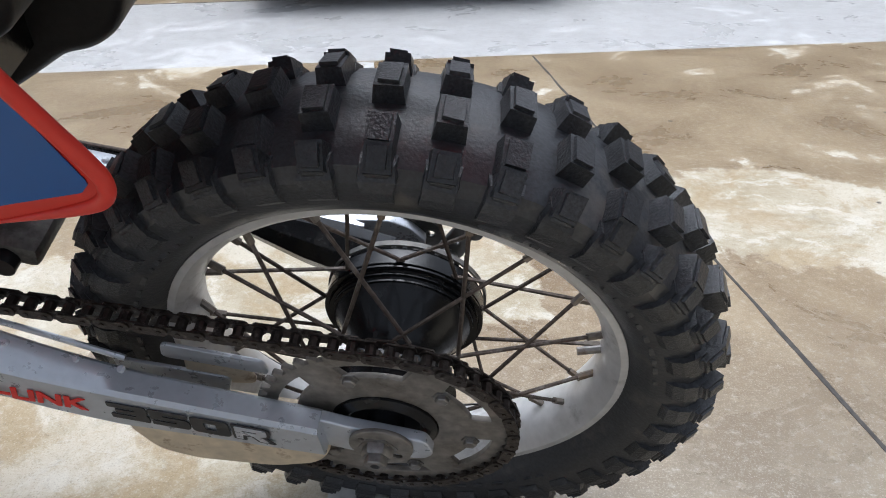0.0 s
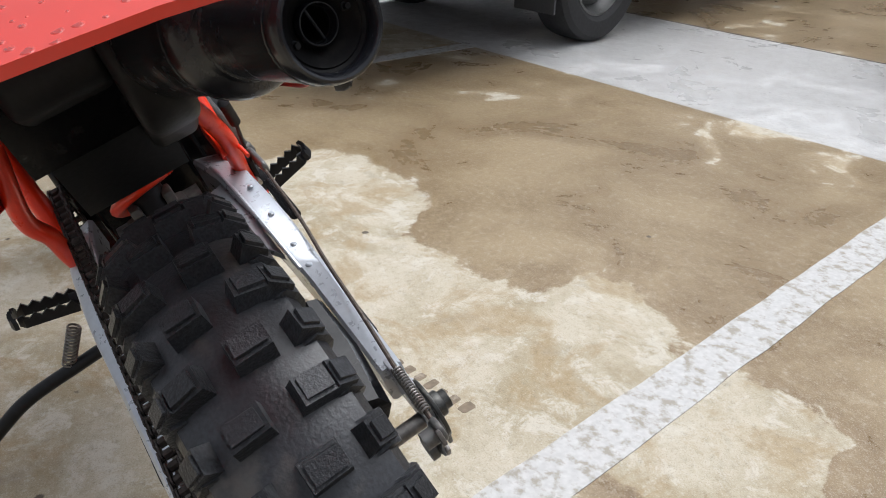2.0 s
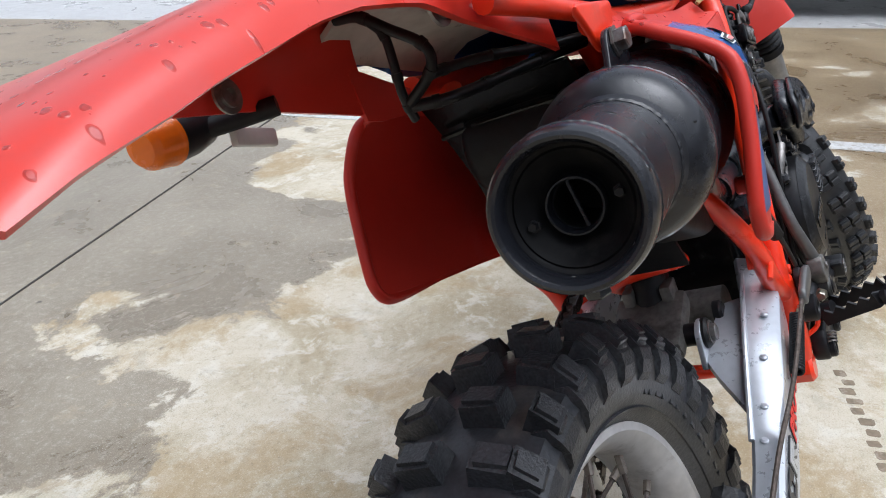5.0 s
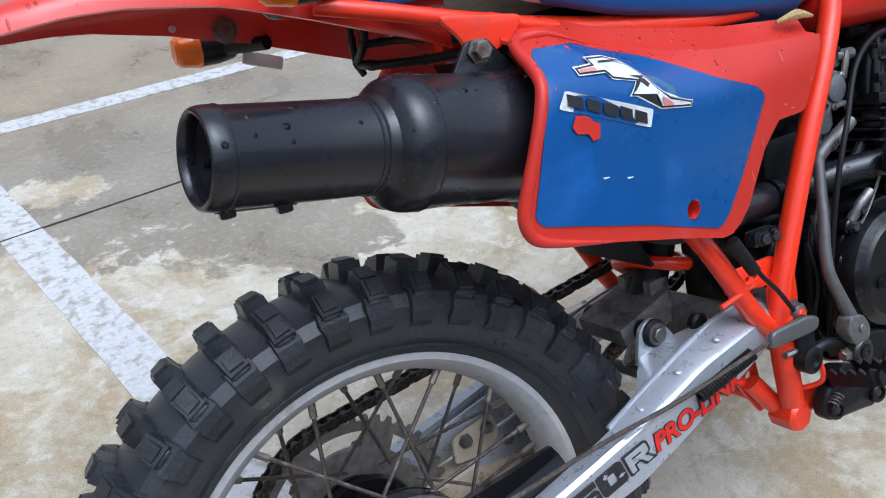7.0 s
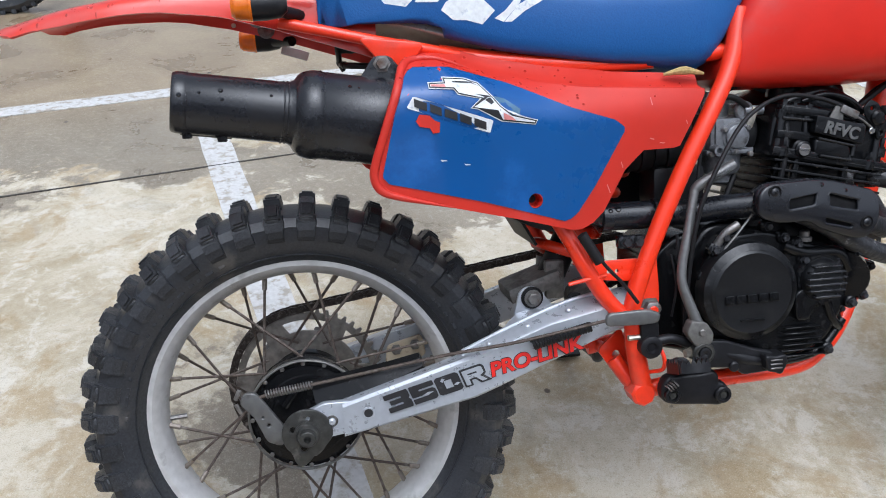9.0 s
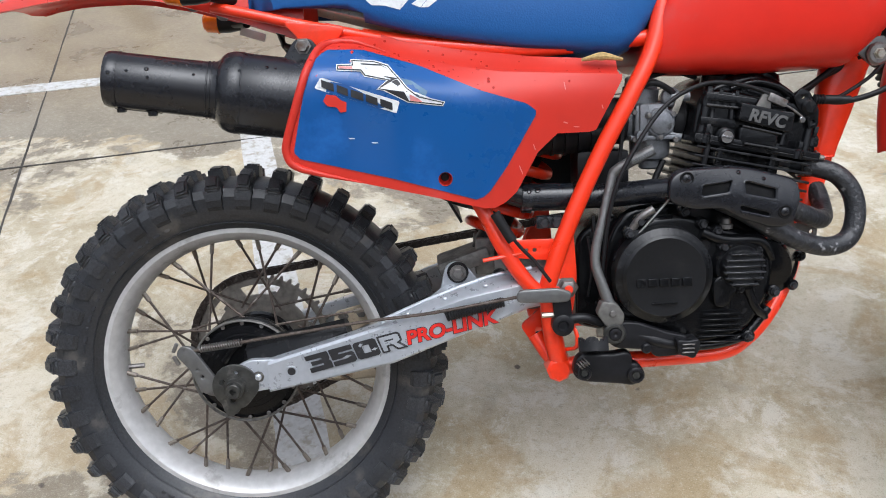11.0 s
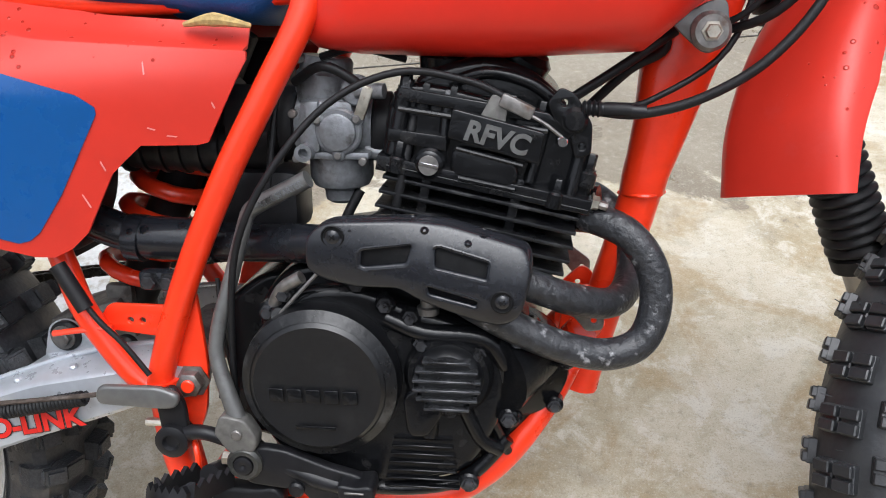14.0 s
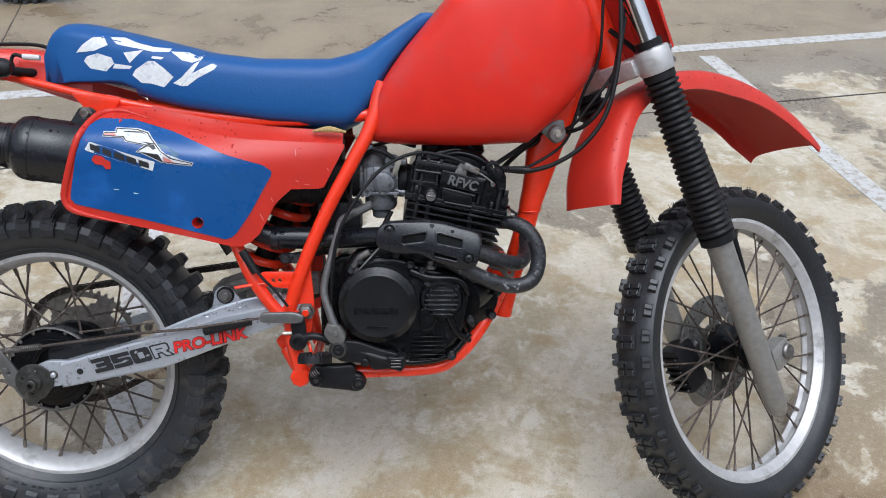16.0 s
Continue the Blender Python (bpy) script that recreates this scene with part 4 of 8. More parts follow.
for i in range(links):
    p, q = pins[i], pins[(i + 1) % links]
    mid, w = (p + q) / 2, q - p
    ang = math.atan2(w.z, w.x)
    ys = (0.0085, -0.0085) if i % 2 else (0.0062, -0.0062)
    for dy in ys:
        lk = bmesh.new()
        pts = []
        for a in range(12):
            t = 2 * math.pi * a / 12
            cx = (w.length / 2) * (1 if math.cos(t) > 0 else -1)
            pts.append((cx + 0.0068 * math.cos(t), 0.0068 * math.sin(t) * (0.82 if abs(math.cos(t)) < 0.3 else 1)))
        top = [lk.verts.new((x, 0.0009, z)) for x, z in pts]
        low = [lk.verts.new((x, -0.0009, z)) for x, z in pts]
        skin(lk, [low, top])
        lk.transform(Matrix.Translation((mid.x, SPY + dy, mid.z)) @ Matrix.Rotation(-ang, 4, "Y"))
        join(chain_bm, lk)
    tube([(p.x, SPY - 0.0105, p.z), (p.x, SPY + 0.0105, p.z)], 0.0024, 6, bm=chain_bm)
    tube([(p.x, SPY - 0.0045, p.z), (p.x, SPY + 0.0045, p.z)], 0.0050, 8, bm=chain_bm)
part("drive_chain", chain_bm, CHAIN, bike, "oily steel roller chain", 35)
guide = plate([(0.060, -0.030), (0.075, -0.012), (0.170, 0.004), (0.235, 0.010), (0.250, -0.006), (0.235, -0.050), (0.200, -0.066), (0.120, -0.070), (0.075, -0.056)], SPY, 0.042, (), 0.006, 0.012)
chain_guide = part("chain_guide", guide, CREAM, bike, "stained cream plastic chain guide under the swingarm")
for x in (0.205, 0.238):
    part("guide_bolt", hexbolt((x, SPY - 0.022, 0.022), (0, -1, 0), 0.006, 0.006), STEEL, chain_guide)
inner_guide = part("inner_guide", plate([(0.128, 0.022), (0.132, 0.052), (0.186, 0.066), (0.192, 0.034), (0.160, 0.020)], 0.078, 0.006, (), 0.002, 0.006), CREAM, chain_guide, "cream plastic chain guide plate")
for x, z in ((0.145, 0.046), (0.176, 0.052)):
    part("guide_nut", hexbolt((x, 0.074, z), (0, -1, 0), 0.0070, 0.007), STEEL, inner_guide)
part("guide_strap", plate([(0.108, 0.046), (0.110, 0.066), (0.200, 0.088), (0.205, 0.068), (0.150, 0.056)], 0.083, 0.004, (), 0.001, 0.006), SILVER, chain_guide)
part("guide_bracket", plate([(0.15, 0.030), (0.26, 0.055), (0.26, 0.005), (0.20, 0.0), (0.16, 0.002)], SPY - 0.020, 0.004, [], 0.001, 0.008), SILVER, chain_guide)

# silencer on the right
M0, M1 = Vector((-0.122, -0.158, 0.4565)), Vector((0.330, -0.090, 0.388))
MW = (M1 - M0).normalized()
# the widened front end is added to fill the shaded gap beside the panel
sil = lathe([(0.0292, 0.0120), (0.0293, 0.0070), (0.0301, 0.0028), (0.0316, 0.0006), (0.0332, 0.0), (0.0349, 0.0008), (0.0362, 0.0032), (0.0370, 0.0070), (0.0372, 0.012), (0.0372, 0.0165), (0.0367, 0.0175), (0.0378, 0.135), (0.0386, 0.139), (0.0410, 0.1440),
             (0.0480, 0.1485), (0.0522, 0.1540), (0.0546, 0.1610), (0.0555, 0.168), (0.0555, 0.1745), (0.0548, 0.176), (0.0550, 0.236), (0.0562, 0.240), (0.0562, 0.262), (0.0600, 0.290), (0.0640, 0.330), (0.0640, 0.404), (0.0560, 0.416), (0.020, 0.425), (0, 0.425)], M0, MW, 72)
silencer = part("silencer", sil, EXHAUST, bike, "matt black silencer beaded with raindrops", 30)
inner = bmesh.new()
lathe([(0.0294, 0.0118), (0.0284, 0.0122), (0.0272, 0.0135), (0.0262, 0.0128), (0.0225, 0.0170), (0.0160, 0.0255), (0.0136, 0.0270), (0.0112, 0.0270), (0.0108, 0.0700), (0, 0.0700)], M0, MW, 56, inner)
part("outlet_pipe", lathe([(0.0138, 0.030), (0.0138, 0.0190), (0.0132, 0.0178), (0.0124, 0.0178), (0.0118, 0.0190), (0.0116, 0.045)], M0, MW, 48), EXHAUST, silencer)
part("end_baffle", inner, RECESS_BLACK, silencer, "recessed round outlet")
cross_bar = MW.orthogonal().normalized()
cross_bar = Matrix.Rotation(radians(35), 3, MW) @ cross_bar
part("outlet_bar", tube([M0 + MW * 0.025 - cross_bar * 0.0112, M0 + MW * 0.025 + cross_bar * 0.0112], 0.0011, 6), EXHAUST, silencer)
for q in ((-0.108, -0.177, 0.456), (-0.113, -0.136, 0.451)):
    v = Vector(q)
    v = M0 + (v - M0) - MW * (v - M0).dot(MW) + MW * 0.016
    part("baffle_bolt", hexbolt(v + MW * 0.003, -MW, 0.0024, 0.004), BLACK_PLASTIC, silencer)
for d, r in ((0.0172, 0.0367), (0.1310, 0.0379), (0.1360, 0.0380), (0.1755, 0.0550)):
    up = MW.orthogonal().normalized()
    sd = MW.cross(up)
    pts = [M0 + MW * (d + 0.0003 * math.sin(i * 2.1)) + (r + 0.0002 * math.sin(i * 1.7)) * (math.cos(2 * math.pi * i / 144) * up + math.sin(2 * math.pi * i / 144) * sd) for i in range(145)]
    part("weld_bead", tube(pts, 0.0011, 6, smooth=False), EXHAUST, silencer)
for x in (-0.108, -0.067):
    part("clamp_bolt", hexbolt((x, -0.153, 0.4185 - (x + 0.108) * 0.155), (0, 0, -1), 0.0065, 0.006), EXHAUST, silencer)
part("clamp_strip", tube([(-0.116, -0.153, 0.4195), (-0.056, -0.148, 0.4105)], 0.0032, 6), EXHAUST, silencer)
part("bracket", plate([(0.085, 0.468), (0.108, 0.474), (0.126, 0.500), (0.146, 0.500), (0.172, 0.466), (0.178, 0.450), (0.085, 0.455)], -0.122, 0.005, [circle(0.136, 0.489, 0.004)], 0.001, 0.006), EXHAUST, silencer)
part("bracket_bolt", hexbolt((0.136, -0.125, 0.491), (0, -1, 0), 0.0085, 0.009), STEEL, silencer)

# side panels
PANEL_TOP = ((0.112, 0.352), (0.117, 0.372), (0.144, 0.447), (0.156, 0.482), (0.168, 0.494), (0.205, 0.494), (0.270, 0.473), (0.342, 0.457), (0.402, 0.448), (0.494, 0.443), (0.575, 0.439))
PANEL_LOW = ((0.112, 0.346), (0.122, 0.334), (0.146, 0.324), (0.300, 0.283), (0.385, 0.258), (0.402, 0.262), (0.423, 0.279), (0.455, 0.337), (0.482, 0.361), (0.537, 0.361), (0.575, 0.432))
BLUE_TOP = ((0.124, 0.356), (0.145, 0.438), (0.158, 0.474), (0.170, 0.484), (0.218, 0.483), (0.292, 0.460), (0.374, 0.424), (0.438, 0.404), (0.451, 0.394))
BLUE_LOW = ((0.124, 0.351), (0.131, 0.343), (0.178, 0.331), (0.255, 0.310), (0.366, 0.274), (0.381, 0.278), (0.410, 0.318), (0.451, 0.388))


PANEL_CURL = ((0.1, 0.495), (0.205, 0.494), (0.270, 0.473), (0.342, 0.457), (0.402, 0.448), (0.494, 0.443), (0.575, 0.439))
UNDER_SEAT = ((0.160, 0.524), (0.213, 0.512), (0.299, 0.490), (0.446, 0.468), (0.585, 0.459))
PANEL_OUT = ((0.11, 0.194), (0.13, 0.195), (0.20, 0.192), (0.26, 0.184), (0.325, 0.171), (0.45, 0.149), (0.575, 0.127))


LEFT_OUT = ((0.11, 0.146), (0.30, 0.146), (0.45, 0.140), (0.575, 0.127))


def panel_y(x, z, s=-1):
    """How far the panel stands out from the middle: the right one clears the silencer."""
    if s > 0:
        near = max(0.0, 1 - max(0.0, along(PANEL_CURL, x) - z) / 0.060)
        return along(LEFT_OUT, x) - 0.004 * max(0.0, (0.42 - z) / 0.1) - 0.022 * near ** 2
    out = along(PANEL_OUT, x) - 0.012 * max(0.0, (0.42 - z) / 0.1)
    near = max(0.0, 1 - max(0.0, along(PANEL_CURL, x) - z) / 0.052)
    return out - along(((0.1, 0.075), (0.25, 0.06), (0.4, 0.02), (0.575, 0.004)), x) * near ** 2


def panel(top, low, lift, thick, s, nx=44, nz=14, lip=0.0):
    xs = [low[0][0] + (low[-1][0] - low[0][0]) * (0.5 - 0.5 * math.cos(math.pi * i / nx)) for i in range(nx + 1)]
    rows = []
    for x in xs:
        lo, hi = along(low, x), along(top, x)
        row = []
        for j in range(nz + 1):
            z = lo + (hi - lo) * j / nz
            if s < 0:
                row.append(Vector((x, -(panel_y(x, z) + lift), z)))
            else:
                row.append(Vector((x + 0.003, panel_y(x, z, 1) + lift, z + 0.05 * max(0.0, 0.47 - z))))
        if lip:
            first, last = row[0], row[-1]
            row = [first - Vector((0, s * lip, -0.001))] + row + [last - Vector((0, s * lip, 0.001))]
        rows.append(row)
    return shell(rows, thick)


for s in (-1, 1):
    pm = part("side_panel", panel(PANEL_TOP, PANEL_LOW, 0.0, 0.004, s, lip=0.004), RED, bike, "glossy red plastic side panel with a blue field", 30)
    bp = part("blue_field", panel(BLUE_TOP, BLUE_LOW, 0.0012, 0.0006, s), BLUE, pm, "scuffed blue sticker on the side panel", 30)
    rows = []
    for i in range(31):
        x = 0.166 + 0.406 * i / 30
        z = along(PANEL_TOP, x)
        y = panel_y(x, z, s) - 0.0015
        dx, dy = (0.0, 0.0) if s < 0 else (0.003, 0.0)
        rows.append([Vector((x + dx, s * (yy + dy), zz)) for yy, zz in ((y, z - 0.002), (y - 0.003, z + 0.0015), (y - 0.013, z + 0.004), (min(y - 0.024, 0.104), along(UNDER_SEAT, x)))])
    bead = []
    for x, z in ((0.250, 0.4795), (0.205, 0.494), (0.176, 0.4940), (0.160, 0.486), (0.149, 0.461), (0.141, 0.440), (0.128, 0.404), (0.116, 0.370), (0.113, 0.352), (0.121, 0.3355), (0.146, 0.3245), (0.21, 0.3075)):
        bead.append((x + (0.0 if s < 0 else 0.003), s * (panel_y(x, z, s) + 0.0005), z + (0.0 if s < 0 else 0.05 * max(0.0, 0.47 - z))))
    part("rolled_edge", tube(bead, 0.0055, 12, radii=[0.0008, 0.0042, 0.0055, 0.0055, 0.0055, 0.0055, 0.0055, 0.0055, 0.0055, 0.0055, 0.0042, 0.0008]), RED, pm)
    part("panel_shelf", shell(rows, 0.003), RED, pm, smooth=50)
    if s < 0:
        def on_panel(x, z, lift=0.003):
            return Vector((x, -(panel_y(x, z) + lift), z))

        def sticker(name, outline, material, parent, lift):
            bm = bmesh.new()
            pts = [(outline[i], outline[(i + 1) % len(outline)]) for i in range(len(outline))]
            loop = []
            for p, q in pts:
                for k in range(4):
                    loop.append((p[0] + (q[0] - p[0]) * k / 4, p[1] + (q[1] - p[1]) * k / 4))
            f = bm.faces.new([bm.verts.new(on_panel(x, z, lift)) for x, z in loop])
            bmesh.ops.triangulate(bm, faces=[f])
            return part(name, bm, material, parent, smooth=60)

        cutter = new("draft", bpy.data.meshes.new("draft"))
        drill = lathe([(0, -0.02), (0.0096, -0.02), (0.0096, 0.02), (0, 0.02)], on_panel(0.3232, 0.306, 0.0), (0, -1, 0), 28)
        bmesh.ops.recalc_face_normals(drill, faces=drill.faces)
        drill.to_mesh(cutter.data)
        drill.free()
        cutter.matrix_world = BIKE
        for ob in (pm, bp):
            mod = ob.modifiers.new("hole", "BOOLEAN")
            mod.object, mod.operation, mod.solver = cutter, "DIFFERENCE", "EXACT"
            bpy.context.view_layer.update()
            me = bpy.data.meshes.new_from_object(ob.evaluated_get(bpy.context.evaluated_depsgraph_get()))
            ob.modifiers.clear()
            ob.data = me
        bpy.data.objects.remove(cutter)
        part("hole_sleeve", lathe([(0.0100, 0.0010), (0.0094, 0.0014), (0.0090, 0.0), (0.0088, -0.020), (0.0070, -0.022), (0, -0.022)], on_panel(0.3232, 0.306, 0.0), (0, -1, 0), 28), RED, pm)
        part("hole_screw", disc(on_panel(0.3232, 0.306, -0.022), (0, -1, 0), 0.0055, 0.003, 0.001, 18), BLACK_PLASTIC, pm)
        wing = ((0.1853, 0.4640), (0.2045, 0.4640), (0.2036, 0.4702), (0.2340, 0.4680), (0.2520, 0.4618), (0.2600, 0.4520), (0.2675, 0.4436), (0.2765, 0.4320), (0.2915, 0.4202), (0.3262, 0.4110),
                (0.3225, 0.4050), (0.2765, 0.4116), (0.2705, 0.4236), (0.2365, 0.4300), (0.2465, 0.4385), (0.2500, 0.4410), (0.2215, 0.4471), (0.2165, 0.4538), (0.1858, 0.4560))

        def inset(loop, d):
            out = []
            for i, q in enumerate(loop):
                p, n = Vector(loop[i - 1]), Vector(loop[(i + 1) % len(loop)])
                q = Vector(q)
                a, b = (q - p).normalized(), (n - q).normalized()
                na, nb = Vector((a.y, -a.x)), Vector((b.y, -b.x))
                k = (na + nb).normalized()
                out.append(tuple(q + k * d / max(0.55, k.dot(na))))
            return out

        sticker("worn_film", ((0.256, 0.4475), (0.283, 0.4395), (0.303, 0.4255), (0.300, 0.4180), (0.283, 0.4205), (0.268, 0.4315)), TEAL, bp, 0.0020)
        sticker("wing_border", wing, WHITE_INK, bp, 0.0022)
        sticker("wing_outline", inset(wing, 0.0011), BLACK_INK, bp, 0.0026)
        sticker("wing_mark", inset(wing, 0.0026), WHITE_INK, bp, 0.0030)
        sticker("wing_stripe", ((0.1885, 0.4612), (0.2060, 0.4608), (0.2070, 0.4572), (0.1890, 0.4588)), PINK_INK, bp, 0.0034)
        sticker("wing_stripe", ((0.2790, 0.4225), (0.2905, 0.4165), (0.2960, 0.4115), (0.2800, 0.4138)), PINK_INK, bp, 0.0034)
        sticker("wing_gap", ((0.2440, 0.4475), (0.2660, 0.4435), (0.2600, 0.4420), (0.2440, 0.4330), (0.2415, 0.4338), (0.2560, 0.4428)), BLACK_INK, bp, 0.0034)
        sticker("wing_gap", ((0.2170, 0.4645), (0.2420, 0.4625), (0.2520, 0.4560), (0.2420, 0.4610), (0.2170, 0.4630)), BLACK_INK, bp, 0.0034)
        sticker("maker_badge", ((0.1650, 0.4470), (0.1690, 0.4468), (0.2640, 0.4142), (0.2655, 0.4128), (0.2612, 0.3990), (0.2590, 0.3990), (0.1590, 0.4335), (0.1572, 0.4352)), WHITE_INK, bp, 0.0022)
        for k, wide in enumerate((0.0078, 0.0070, 0.0080, 0.0074, 0.0078)):
            x = 0.1740 + 0.0186 * k
            z = 0.4368 - 0.0067 * k
            h = 0.0052
            sticker("badge_bar", ((x - wide, z + h + 0.0030), (x + wide, z + h - 0.0030), (x + wide, z - h - 0.0024), (x - wide, z - h + 0.0036)), BLACK_INK, bp, 0.0028)
        sticker("scuff", ((0.167, 0.418), (0.172, 0.426), (0.184, 0.424), (0.190, 0.418), (0.197, 0.415), (0.196, 0.403), (0.188, 0.402), (0.184, 0.409), (0.172, 0.411)), RED, bp, 0.0030)
        for x, z, dx, dz in ((0.491, 0.430, 0.0015, -0.010), (0.490, 0.376, 0.006, -0.002), (0.505, 0.369, 0.008, -0.001), (0.545, 0.397, 0.002, -0.005), (0.427, 0.318, 0.005, -0.012), (0.447, 0.347, 0.003, -0.008)):
            sticker("scratch", ((x, z), (x + dx, z + dz), (x + dx + 0.0012, z + dz + 0.0010), (x + 0.0010, z + 0.0012)), PINK_INK, pm, 0.0012)
        for x, z in ((0.196, 0.369), (0.226, 0.362)):
            sticker("scratch", ((x, z), (x + 0.008, z - 0.001), (x + 0.009, z - 0.002), (x + 0.002, z - 0.002)), WHITE_INK, bp, 0.0026)

# seat
SEAT_TOP = ((0.060, 0.600), (0.072, 0.630), (0.090, 0.643), (0.119, 0.645), (0.231, 0.620), (0.325, 0.597), (0.421, 0.586), (0.548, 0.586), (0.607, 0.602), (0.666, 0.640), (0.712, 0.668), (0.735, 0.665))
SEAT_LOW = ((0.060, 0.543), (0.109, 0.538), (0.213, 0.510), (0.299, 0.487), (0.446, 0.465), (0.585, 0.457), (0.612, 0.485), (0.646, 0.551), (0.686, 0.604), (0.735, 0.658))
SEAT_HALF = ((0.060, 0.092), (0.10, 0.108), (0.25, 0.120), (0.45, 0.120), (0.58, 0.112), (0.65, 0.100), (0.735, 0.085))


def loft(x0, x1, n, low, top, half, power=3.2, seg=40, squash=1.0, tuck=0.0):
    """A body of smooth upright sections along x."""
    bm = bmesh.new()
    rings = []
    for i in range(n + 1):
        f = 0.5 - 0.5 * math.cos(math.pi * i / n)
        x = x0 + (x1 - x0) * f
        lo, hi, h = along(low, x), along(top, x), along(half, x)
        ring = []
        for j in range(seg):
            a = 2 * math.pi * j / seg
            c, s = math.cos(a), math.sin(a)
            yy = math.copysign(abs(c) ** (2 / power), c) * h
            zz = math.copysign(abs(s) ** (2 / power), s)
            yy *= 1 - tuck * max(0.0, -zz)
            ring.append(bm.verts.new((x, yy, (lo + hi) / 2 + zz * (hi - lo) / 2)))
        rings.append(ring)
    skin(bm, rings)
    return bm


seat = part("seat", loft(0.060, 0.735, 40, SEAT_LOW, SEAT_TOP, SEAT_HALF, 4.2), SEAT, bike, "blue vinyl motorcycle seat with worn white print", 50)
for q in seat.data.vertices:
    lo, half = along(SEAT_LOW, q.co.x), along(SEAT_HALF, q.co.x)
    if q.co.x < 0.20 and q.co.z < lo + 0.060 and 0.5 * half < abs(q.co.y) and q.co.z < (lo + along(SEAT_TOP, q.co.x)) / 2:
        rear = along(SEAT_TOP, q.co.x) - 0.016
        keep = min(1.0, max(0.0, (q.co.x - 0.09) / 0.10))
        q.co.z = (rear if abs(q.co.y) < 0.96 * half else lo + keep * (q.co.z - lo))
    elif q.co.x < 0.20 and q.co.z < lo + 0.020 and abs(q.co.y) <= 0.5 * half:
        q.co.z = along(SEAT_TOP, q.co.x) - 0.016
    elif q.co.z < lo + 0.025 and abs(q.co.y) < half - 0.014 and 0.065 < q.co.x < 0.50:
        q.co.z += (0.046 + 0.024 * min(1.0, max(0.0, (0.16 - q.co.x) / 0.04))) * min(1.0, (half - 0.014 - abs(q.co.y)) / 0.010)
pan_rows = []
for i in range(21):
    x = 0.098 + 0.227 * i / 20
    w, z = along(SEAT_HALF, x) - 0.017, along(SEAT_LOW, x)
    pan_rows.append([Vector((x, k * w, z + 0.042 - 0.024 * abs(k) ** 8)) for k in (-1, -0.96, -0.9, -0.7, -0.4, 0, 0.4, 0.7, 0.9, 0.96, 1)])
part("seat_pan", shell(pan_rows, 0.004), PAN, seat, "mud-spotted white plastic seat base")
torn = tube([(0.520, -0.113, 0.460), (0.548, -0.117, 0.464), (0.578, -0.113, 0.459)], 0.005, 8, radii=[0.002, 0.006, 0.002])
part("torn_corner", torn, FOAM, seat, "torn seam showing yellow foam")


def seat_mark(outline, lift=0.0005):
    bm = bmesh.new()
    f = bm.faces.new([bm.verts.new((x, -(along(SEAT_HALF, x) + lift), z)) for x, z in outline])
    bmesh.ops.triangulate(bm, faces=[f])
    bmesh.ops.subdivide_edges(bm, edges=bm.edges[:], cuts=2, use_grid_fill=True)
    for q in bm.verts:
        lo, hi = along(SEAT_LOW, q.co.x), along(SEAT_TOP, q.co.x)
        zz = (q.co.z - (lo + hi) / 2) / ((hi - lo) / 2)
        k = max(0.0, 1 - min(0.999, abs(zz)) ** 4.2) ** (1 / 4.2)
        q.co.y = -(along(SEAT_HALF, q.co.x) * k + lift)
    return part("worn_print", bm, WHITE_INK, seat, "cracked white printed mark", smooth=60)


seat_mark(((0.123, 0.592), (0.133, 0.604), (0.151, 0.617), (0.170, 0.619), (0.178, 0.605), (0.154, 0.595)))
seat_mark(((0.181, 0.618), (0.203, 0.618), (0.226, 0.609), (0.254, 0.602), (0.282, 0.600), (0.280, 0.594), (0.253, 0.594), (0.234, 0.598), (0.193, 0.606)))
seat_mark(((0.282, 0.595), (0.310, 0.594), (0.308, 0.588), (0.324, 0.588), (0.337, 0.592), (0.334, 0.582), (0.319, 0.576), (0.302, 0.580), (0.294, 0.587)))
seat_mark(((0.135, 0.578), (0.141, 0.586), (0.160, 0.591), (0.183, 0.584), (0.187, 0.574), (0.172, 0.561), (0.145, 0.566), (0.147, 0.575)))
seat_mark(((0.188, 0.574), (0.218, 0.570), (0.213, 0.565), (0.184, 0.566)))
seat_mark(((0.204, 0.592), (0.238, 0.597), (0.214, 0.575)))
seat_mark(((0.246, 0.579), (0.257, 0.578), (0.270, 0.568), (0.287, 0.552), (0.270, 0.535), (0.249, 0.541), (0.232, 0.542), (0.217, 0.555), (0.223, 0.564)))
seat_mark(((0.322, 0.574), (0.333, 0.581), (0.320, 0.560), (0.298, 0.537), (0.286, 0.542), (0.300, 0.551)))
seat_mark(((0.318, 0.558), (0.352, 0.575), (0.361, 0.572), (0.356, 0.565), (0.327, 0.550), (0.309, 0.537), (0.299, 0.537)))
seat_mark(((0.253, 0.587), (0.272, 0.585), (0.268, 0.581), (0.251, 0.583)))

